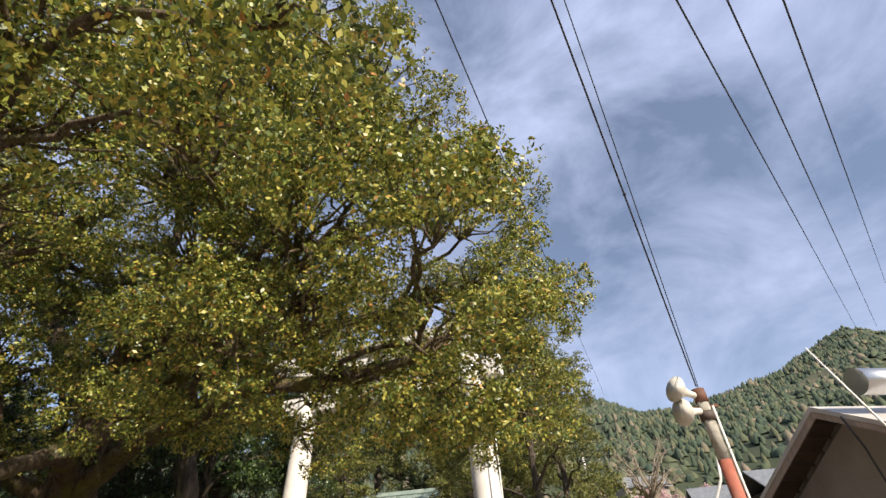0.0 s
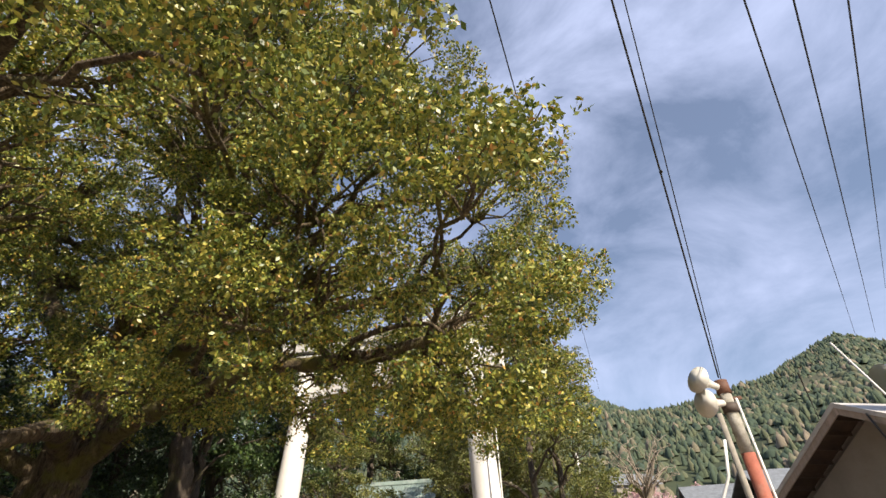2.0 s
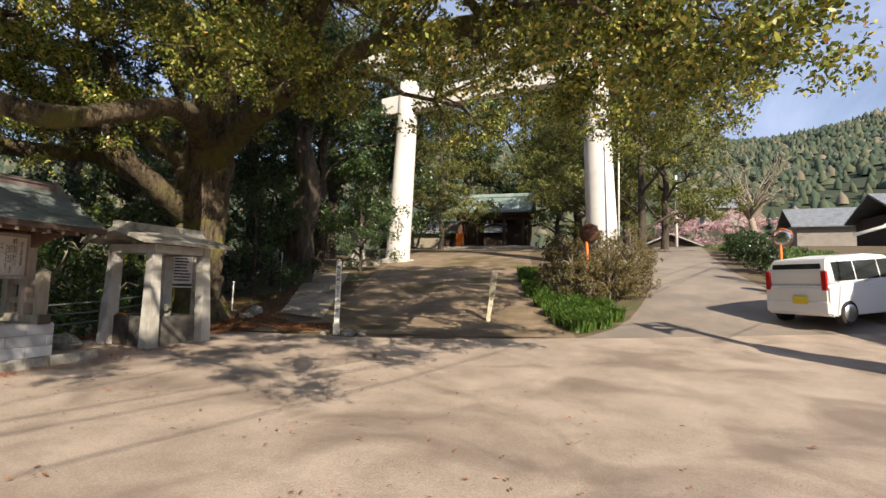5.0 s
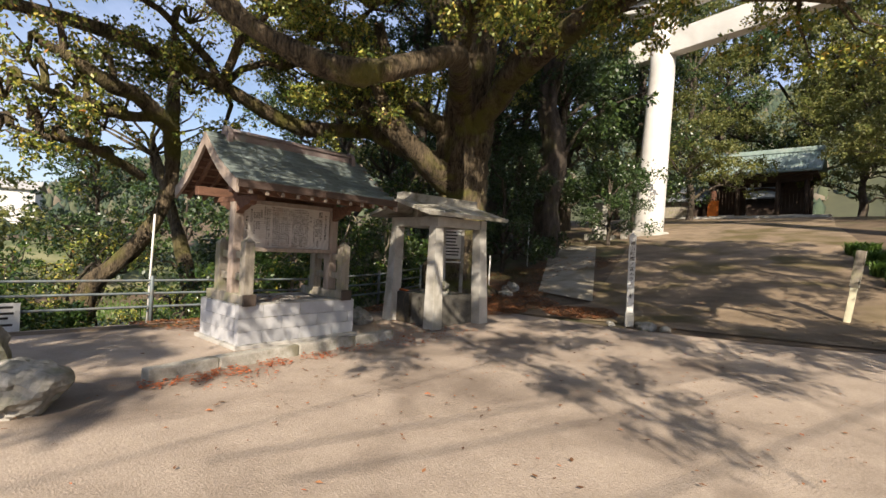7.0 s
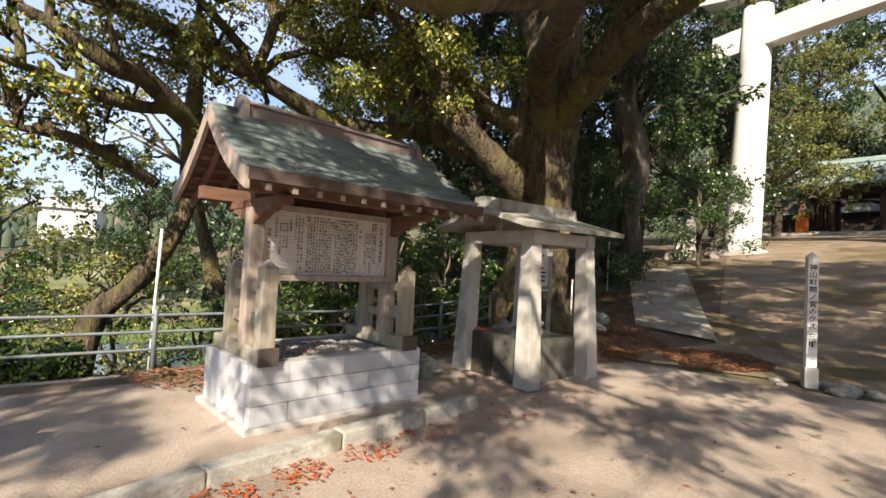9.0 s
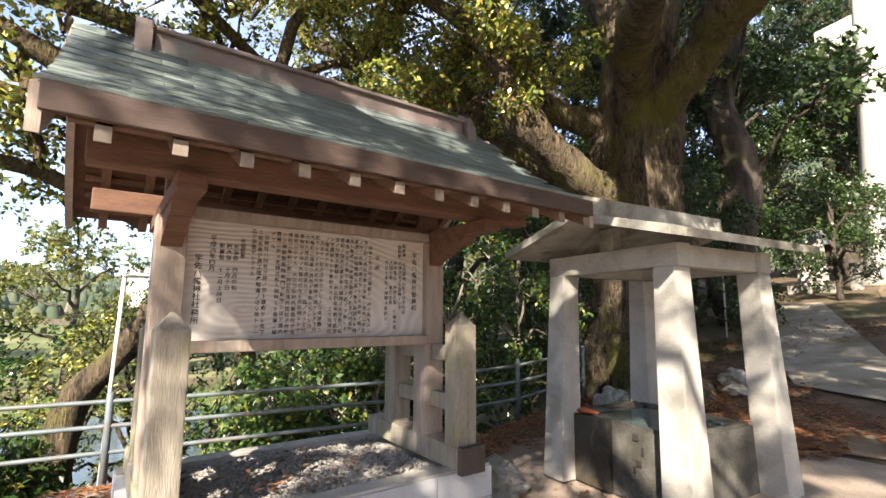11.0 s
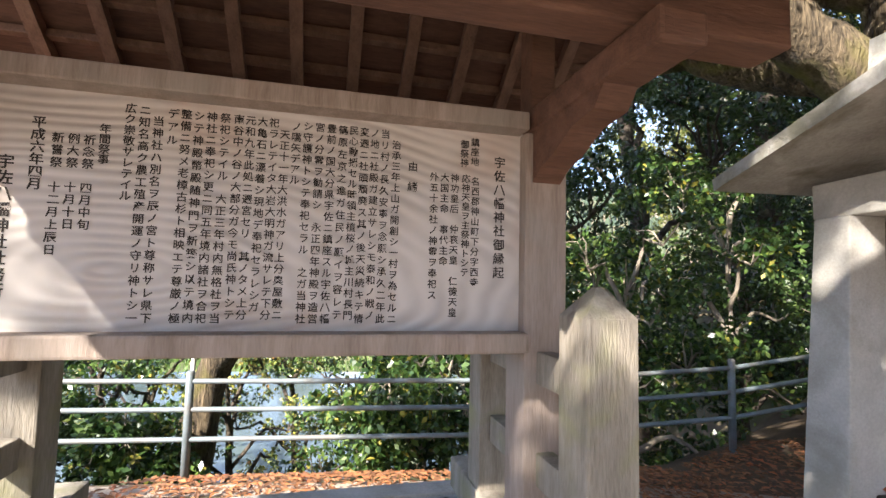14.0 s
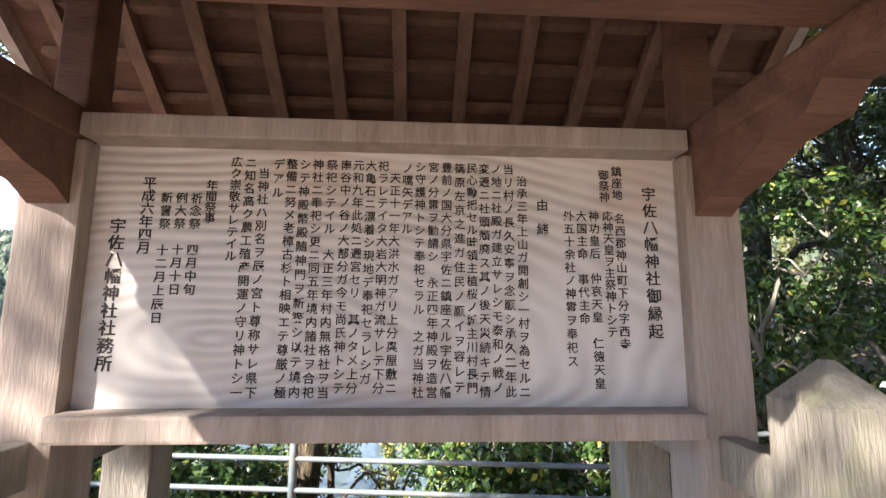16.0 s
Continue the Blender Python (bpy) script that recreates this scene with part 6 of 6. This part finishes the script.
def loud_pole():
    x, y = 3.35, 13.35
    g = land(x, y)
    t = thing("loudspeaker_pole", (x, y, g), "faded red steel pole with two white horn loudspeakers", "loudspeaker pole")
    part("lower_pole", tube([(0, 0, -0.2), (0, 0, 3.35)], [0.125, 0.115], 16), RED_POLE, t)
    part("upper_pole", tube([(0, 0, 3.35), (0, 0, 4.45)], [0.112, 0.105], 16), OLD_CONCRETE, t)
    part("pole_top", tube([(0, 0, 4.40), (0, 0, 4.66)], [0.125, 0.12], 16), RUST, t)
    part("clamp", tube([(0, 0, 4.05), (0, 0, 4.22)], 0.14, 16), CAP, t)
    part("conduit", tube([(0.14, -0.06, -0.1), (0.14, -0.06, 4.3)], 0.022, 8), WHITE_PAINT, t)
    part("bracket", span(-0.5, 0.25, -0.03, 0.03, 4.28, 4.34, 0.006), RUST, t)
    for k, (px, py, pz, tz) in enumerate([(-0.12, -0.12, 4.52, 0.16), (-0.12, -0.10, 4.22, -0.08)]):
        d = Vector((-0.62, -0.45, tz)).normalized()
        p = Vector((px, py, pz))
        hs = [(0.0, 0.06), (0.12, 0.065), (0.16, 0.07), (0.26, 0.10), (0.36, 0.17), (0.43, 0.235), (0.45, 0.25), (0.44, 0.23), (0.30, 0.08)]
        horn = part("horn", tube([p + d * a for a, _ in hs], [r for _, r in hs], 24, True), HORN, t, "white enamelled horn")
    bx = part("meter_box", span(-0.06, 0.46, -0.36, -0.14, 1.52, 2.14, 0.012), WHITE_PAINT, t, "white meter box")
    for k in (0, 1):
        for j in (0, 1):
            part("meter_window", span(0.04 + 0.2 * k, 0.16 + 0.2 * k, -0.368, -0.358, 1.62 + 0.24 * j, 1.80 + 0.24 * j, 0.003), GLASS_DARK, bx)
    part("lower_box", span(-0.02, 0.30, -0.34, -0.14, 1.02, 1.32, 0.012), RUST, t)
    return t


loud_pole()
gp = part("grey_pole", tube([(0, 0, -0.3), (0.02, 0, 4.9)], [0.11, 0.085], 12), GREY_POLE)
gp.location = (5.1, 20.3, land(5.1, 20.3))
tagged(gp, "plain grey wooden pole behind the car", "pole")
cb_ = part("drooping_cable", tube([(4.95, 20.1, 5.2), (4.7, 20.1, 4.2), (4.3, 20.1, 3.55), (3.8, 20.1, 3.15), (3.2, 20.1, 2.95)], 0.045, 8), WHITE_PAINT)
tagged(cb_, "thick white cable hanging slack from the pole", "cable")
rs = part("rock_slab", boulder((1.4, 0.8, 2.75), (0, 0, 0), 31, 4, 0.22), BLACK_STONE)
rs.location = (2.85, 13.95, land(2.85, 13.95) - 0.05)
tagged(rs, "dark upright natural rock beside the pole", "rock")


def house():
    ap, d, rdir = Vector((5.66, 14.8, 4.6)), Vector((-0.40, 0.917, 0)), Vector((0.917, 0.40, 0))
    g = land(6.5, 15.2)
    t = thing("house", (ap.x, ap.y, g), "grey rendered house with an overhanging gabled roof", "house")
    inv = Matrix.Translation((-ap.x, -ap.y, -g))
    M = Matrix(((d.x, rdir.x, 0, ap.x), (d.y, rdir.y, 0, ap.y), (0, 0, 1, 0), (0, 0, 0, 1)))

    def add(name, bm, mat, label=""):
        bmesh.ops.transform(bm, matrix=inv @ M, verts=bm.verts)
        bmesh.ops.recalc_face_normals(bm, faces=bm.faces)
        return part(name, bm, mat, t, label)
    s = 0.53
    add("wall", prism([(-3.2, g - 0.2), (2.7, g - 0.2), (2.7, 4.35 - 2.7 * s), (0, 4.35), (-3.2, 4.35 - 3.2 * s)], 8.0, "y", 0.75), WALL_GREY)
    for k in (1, -1):
        e = 3.35 if k > 0 else 4.0
        add("roof_slope", prism([(0, 4.50), (k * e, 4.50 - e * s), (k * e, 4.58 - e * s), (0, 4.60)], 9.4, "y", 0.0), ROOF_METAL)
        add("verge_board", prism([(0, 4.36), (k * e, 4.36 - e * s), (k * e, 4.499 - e * s), (0, 4.499)], 0.035, "y", 0.02), WOOD)
        for j in range(9):
            a = 0.15 + j * e / 9
            add("soffit_batten", span(min(k * a, k * (a + 0.05)), max(k * a, k * (a + 0.05)), 0.06, 0.74, 4.40 - a * s - 0.03, 4.45 - a * s, 0.002), DARK_WOOD)
        add("soffit", prism([(0, 4.455), (k * e, 4.455 - e * s), (k * e, 4.497 - e * s), (0, 4.497)], 0.7, "y", 0.058), DARK_WOOD)
    add("flue", tube([(-1.0, 0.3, 4.75), (-1.0, 1.9, 4.75)], 0.26, 20), STEEL, "bright steel drum on the roof")
    add("stay_rod", tube([(-0.7, -0.06, 5.6), (-1.7, -0.10, 3.0)], 0.02, 6), WHITE_PAINT)
    add("wall_cable", tube([(-0.6, -0.02, 4.2), (-0.75, -0.03, 3.6), (-0.8, -0.02, 2.6)], 0.018, 6), CABLE)
    return t


house()
lt = hall("low_tiled_building", 17, 46, 9, 5, 2.0, 1.4, DARK_WOOD, GREY_TILE, "low building with a weathered tiled roof", 8)
for k, (x, y, w) in enumerate([(14, 58, 7), (22, 70, 8), (9, 92, 7)]):
    hall("far_house", x, y, w, 5, 2.6, 1.6, WALL_GREY, GREY_TILE, "distant village house with a grey roof", 10 * k)
hall("far_white_building", -92, 4, 6.5, 5, 4.6, 1.0, WHITE_PAINT, ROOF_METAL, "long pale building across the river", 80)
ub = part("utility_box", box((0.32, 0.2, 0.7), (0, 0, 0), 0.02), WHITE_PAINT)
ub.location = (1.85, 21.9, land(1.85, 21.9))
tagged(ub, "small white roadside box", "box")

# overhead cables
for k, (a, b, r, sag) in enumerate([
        ((3.35, 13.35, 4.9), (1.72, 6.47, 8.01), 0.014, -0.04), ((3.38, 13.35, 4.85), (1.88, 6.5, 8.01), 0.008, -0.06),
        ((28.57, 52.97, 20.2), (3.35, 6.99, 8.01), 0.013, -0.05), ((29.84, 52.34, 20.0), (4.02, 7.2, 8.01), 0.013, -0.05),
        ((31.35, 50.06, 23.2), (4.77, 7.43, 8.01), 0.013, -0.05), ((5.04, 60.1, 19.9), (0.26, 6.01, 8.01), 0.011, -0.05), ((4.1, 12, 4.4), (12, 30, 6.5), 0.01, -0.3)]):
    a, b = Vector(a), Vector(b)
    far_end = b + (b - a).normalized() * 8 if k < 6 else b
    c = part("overhead_cable", tube([a.lerp(far_end, i / 10) + Vector((0, 0, sag * math.sin(math.pi * i / 10))) for i in range(11)], r, 6), CABLE)
    tagged(c, "black overhead cable against the sky", "cable", "overhead cables")
sp = part("cable_clip", boulder((0.05, 0.05, 0.06), (2.36, 9.17, 6.68), 2, 2), CABLE)
tagged(sp, "small dark clip on an overhead cable", "cable clip")


# ---- parked white kei car ----
def car():
    h = Vector((0.755, 0.656, 0))
    x, y = 2.70, 19.0
    g = land(x, y) + 0.01
    t = thing("parked_car", (x, y, g), "small white hatchback parked beside the lane", "car", "", math.degrees(math.atan2(h.y, h.x)))
    tiltm = Matrix.Rotation(radians(-5), 4, "Y")
    L, W, H = 3.3, 1.46, 1.5

    def loft(sections):
        bm = bmesh.new()
        rings = []
        for sx, z0, z1, w0, w1 in sections:
            rings.append([bm.verts.new((sx, s * w, z)) for s, w, z in ((-1, w0, z0), (1, w0, z0), (1, (w0 + w1) / 2 + 0.01, (z0 + z1) / 2), (1, w1, z1), (-1, w1, z1), (-1, (w0 + w1) / 2 + 0.01, (z0 + z1) / 2))])
        for a, b in zip(rings, rings[1:]):
            for k in range(6):
                bm.faces.new((a[k], a[(k + 1) % 6], b[(k + 1) % 6], b[k]))
        bm.faces.new(rings[0][::-1])
        bm.faces.new(rings[-1])
        bmesh.ops.recalc_face_normals(bm, faces=bm.faces)
        bmesh.ops.bevel(bm, geom=list(bm.edges), offset=0.03, segments=2, affect="EDGES")
        return bm
    body = loft([(-1.66, 0.30, 0.86, 0.66, 0.69), (-1.60, 0.22, 0.90, 0.71, 0.72), (-0.2, 0.20, 0.92, 0.73, 0.73), (0.85, 0.20, 0.95, 0.73, 0.71), (1.5, 0.24, 0.80, 0.70, 0.66), (1.64, 0.32, 0.68, 0.62, 0.60)])
    part("body", body, CAR_PAINT, t)
    part("cabin", loft([(-1.62, 0.90, 1.20, 0.69, 0.66), (-1.50, 0.90, 1.46, 0.69, 0.60), (-0.3, 0.90, 1.52, 0.70, 0.60), (0.45, 0.90, 1.46, 0.70, 0.58), (1.05, 0.90, 0.97, 0.69, 0.64)]), CAR_PAINT, t)
    for s in (-1, 1):
        for x0, x1, k0 in ((-1.42, -0.80, 0), (-0.74, -0.02, 0), (0.04, 0.62, 1)):
            zt = 1.38
            pts = [(x0, 0.97), (x1 + (0.20 if k0 else 0), 0.97), (x1 - (0.22 if k0 else 0), zt), (x0, zt)]
            bm = bmesh.new()
            vs = [bm.verts.new((px, s * (0.695 - (pz - 0.97) * 0.155 + 0.012), pz)) for px, pz in pts]
            bm.faces.new(vs if s < 0 else vs[::-1])
            r = bmesh.ops.extrude_face_region(bm, geom=list(bm.faces))
            bmesh.ops.translate(bm, vec=(0, -s * 0.02, 0), verts=[v for v in r["geom"] if isinstance(v, bmesh.types.BMVert)])
            part("side_window", bm, GLASS_DARK, t)
        part("door_mirror", boulder((0.12, 0.18, 0.14), (0.62, s * 0.80, 0.94), 1, 2, 0.05), CAR_PAINT, t)
        part("tail_light", box((0.05, 0.11, 0.42), (-1.645, s * 0.62, 0.78), 0.015), RED_LENS, t)
        for wx in (-1.12, 1.12):
            w = part("wheel", tube([(wx, s * 0.58, 0.27), (wx, s * 0.60, 0.27), (wx, s * 0.72, 0.27), (wx, s * 0.74, 0.27)], [0.24, 0.275, 0.275, 0.245], 28), TYRE, t)
            part("rim", tube([(wx, s * 0.735, 0.27), (wx, s * 0.752, 0.27), (wx, s * 0.757, 0.27)], [0.19, 0.185, 0.06], 20), STEEL, w)
        part("door_handle", box((0.16, 0.03, 0.03), (-0.35, s * 0.735, 0.84), 0.008), CAR_PAINT, t)
    part("rear_window", prism([(-0.58, 0.98), (0.58, 0.98), (0.52, 1.36), (-0.52, 1.36)], 0.02, "x", -1.60), GLASS_DARK, t)
    t.children[-1].matrix_basis = Matrix.Translation((-0.035, 0, 0)) @ Matrix.Translation((-1.6, 0, 0.98)) @ Matrix.Rotation(radians(12), 4, "Y") @ Matrix.Translation((1.6, 0, -0.98))
    part("windscreen", prism([(-0.62, 0.99), (0.62, 0.99), (0.54, 1.42), (-0.54, 1.42)], 0.02, "x", 0.96), GLASS_DARK, t)
    t.children[-1].matrix_basis = Matrix.Translation((0.06, 0, 0)) @ Matrix.Translation((0.96, 0, 0.99)) @ Matrix.Rotation(radians(-50), 4, "Y") @ Matrix.Translation((-0.96, 0, -0.99))
    part("rear_bumper", box((0.10, 1.36, 0.26), (-1.64, 0, 0.28), 0.03), CAR_PAINT, t)
    pl = part("number_plate", box((0.015, 0.33, 0.165), (-1.70, -0.12, 0.48), 0.004), PLATE, t, "yellow number plate")
    t.matrix_world = t.matrix_world @ tiltm
    return t


car()


# ---- shrub bed between approach and lane ----
bed = [(-3.3, 19.7), (-2.7, 19.9), (-3.9, 20.6), (-4.3, 21.2), (-3.0, 20.9), (-2.2, 21.6), (-4.6, 22.2), (-3.4, 22.8), (-2.2, 23.6), (-4.8, 24.2), (-3.5, 25.0), (-2.3, 25.4), (-2.5, 20.2)]
for i, (x, y) in enumerate(bed):
    r = 0.62 + 0.12 * (i % 3)
    simple_tree("azalea_bush", "rounded brownish-green azalea bush in the bed", x, y, 1.15 + 0.2 * (i % 4), r, TWIG, LEAF_AZALEA, 0.06, 130, 0.26, 230 + i, (0, 0), 0.025, 0.15, 2.6, 0.85, 8)


def blades(name, spots, n, height, mat, seed, label, category):
    rng = np.random.default_rng(seed)
    vs, fs = [], []
    for i in range(n):
        x, y, r = spots[rng.integers(len(spots))]
        a, q = rng.uniform(0, 6.28), r * math.sqrt(rng.random())
        x, y = x + q * math.cos(a), y + q * math.sin(a)
        z = land(x, y)
        b = rng.uniform(0, 6.28)
        h = height * rng.uniform(0.6, 1.2)
        w = 0.018 * h / 0.3
        bx, by = math.cos(b), math.sin(b)
        lean = rng.uniform(0.2, 0.8) * h
        k = len(vs)
        vs += [(x - by * w, y + bx * w, z), (x + by * w, y - bx * w, z), (x + bx * lean * 0.4 + by * w, y + by * lean * 0.4 - bx * w, z + h * 0.7), (x + bx * lean * 0.4 - by * w, y + by * lean * 0.4 + bx * w, z + h * 0.7), (x + bx * lean, y + by * lean, z + h * 0.92)]
        fs += [(k, k + 1, k + 2, k + 3), (k + 3, k + 2, k + 4)]
    return tagged(raw(name, vs, fs, mat), label, category, "", "stuff")


edge = [(-3.2, 17.8, 0.45), (-3.5, 18.6, 0.5), (-2.9, 18.6, 0.4), (-3.9, 19.4, 0.45), (-3.1, 17.2, 0.3), (-3.15, 16.7, 0.35), (-3.5, 17.2, 0.4), (-3.9, 18.0, 0.35), (-4.4, 19.0, 0.35), (-4.9, 20.2, 0.4), (-5.3, 21.4, 0.4), (-5.8, 22.8, 0.4), (-6.2, 24.2, 0.4), (-2.75, 17.1, 0.3), (-2.4, 17.8, 0.2)]
blades("bed_grass", edge, 8200, 0.34, LEAF_GRASS, 6, "bright green strap-leaved plants edging the shrub bed", "plants")
blades("lane_bank_grass", [(3.4, 24.5, 1.2), (4.0, 27, 1.5), (3.6, 30, 1.6), (4.6, 33, 2), (4.2, 37, 2), (4.2, 42, 2.4)], 6000, 0.22, LEAF_GRASS, 8, "short green grass on the bank beside the lane", "grass")
for i, (x, y) in enumerate([(2.5, 25.5), (2.4, 27.5), (2.5, 29.5), (2.7, 31.5), (2.9, 33.5), (3.3, 36), (3.6, 39)]):
    simple_tree("clipped_hedge", "low clipped dark green hedge bush along the lane", x, y, 1.0, 0.75, TWIG, LEAF_DARK, 0.08, 130, 0.32, 260 + i, (0, 0), 0.03, 0.2, 2.0, 0.8, 8)
bank_spots = [(-17.5, y, 1.2) for y in (0, 3, 6, 9)] + [(-36, y, 3) for y in (-8, -2, 4, 10)] + [(-40, y, 3) for y in (-8, -2, 4, 10)]
blades("river_bank_grass", bank_spots, 9000, 0.35, LEAF_GRASS, 12, "green grass and weeds on the river banks", "grass")


# ---- fallen leaves ----
def litter(name, spots, n, size, mat, seed, label):
    rng = np.random.default_rng(seed)
    vs, fs = [], []
    for i in range(n):
        x, y, r = spots[rng.integers(len(spots))]
        a, q = rng.uniform(0, 6.28), r * math.sqrt(rng.random())
        x, y = x + q * math.cos(a), y + q * math.sin(a)
        z = land(x, y) + 0.016 + 0.02 * rng.random()
        s, b = size * rng.uniform(0.5, 1.3), rng.uniform(0, 6.28)
        c, d = math.cos(b) * s, math.sin(b) * s
        t1, t2 = rng.uniform(-0.3, 0.5, 2) * s
        k = len(vs)
        vs += [(x - c, y - d, z), (x + d * 0.45, y - c * 0.45, z + abs(t1)), (x + c, y + d, z + abs(t2) * 0.6), (x - d * 0.45, y + c * 0.45, z + abs(t1) * 0.7)]
        fs += [(k, k + 1, k + 2, k + 3)]
    return tagged(raw(name, vs, fs, mat), label, "leaves", "", "stuff")


litter("leaf_litter", [(-12.5, 12.2, 1.1), (-12.6, 13.6, 1.2), (-11.6, 14.6, 1.2), (-12.8, 16.0, 1.2), (-14.2, 18.0, 1.4), (-11.2, 13.4, 0.9), (-13.6, 20.4, 1.4), (-12.8, 10.4, 0.8), (-12.8, 8.2, 1.3), (-9.6, 14.6, 0.8)], 26000, 0.036, LEAF_FALLEN, 1, "thick brown fallen leaves under the great tree")
litter("kerb_leaves", [(-9.10, 6.6, 0.20), (-9.14, 6.95, 0.20), (-9.2, 7.3, 0.2), (-9.3, 7.8, 0.2), (-9.4, 8.4, 0.22), (-9.55, 9.0, 0.25), (-9.7, 9.7, 0.4), (-9.8, 10.2, 0.5), (-10.0, 11.0, 0.6), (-10.6, 10.5, 0.6), (-9.0, 7.2, 0.5)], 1150, 0.024, LEAF_RED, 2, "orange-red fallen leaves drifted against the kerb")
litter("scattered_leaves", [(-7, 8, 5), (-5, 9, 5), (-8, 11, 3.5), (-6, 16, 3), (-9, 20, 4)], 1300, 0.026, LEAF_FALLEN, 3, "scattered dry leaves on the asphalt")
litter("twig_debris", [(-10.9, 8.4, 0.4)], 60, 0.03, LEAF_FALLEN, 4, "dry leaves on the plinth gravel")
for v in bpy.data.objects["twig_debris"].data.vertices:
    v.co.z += 0.545
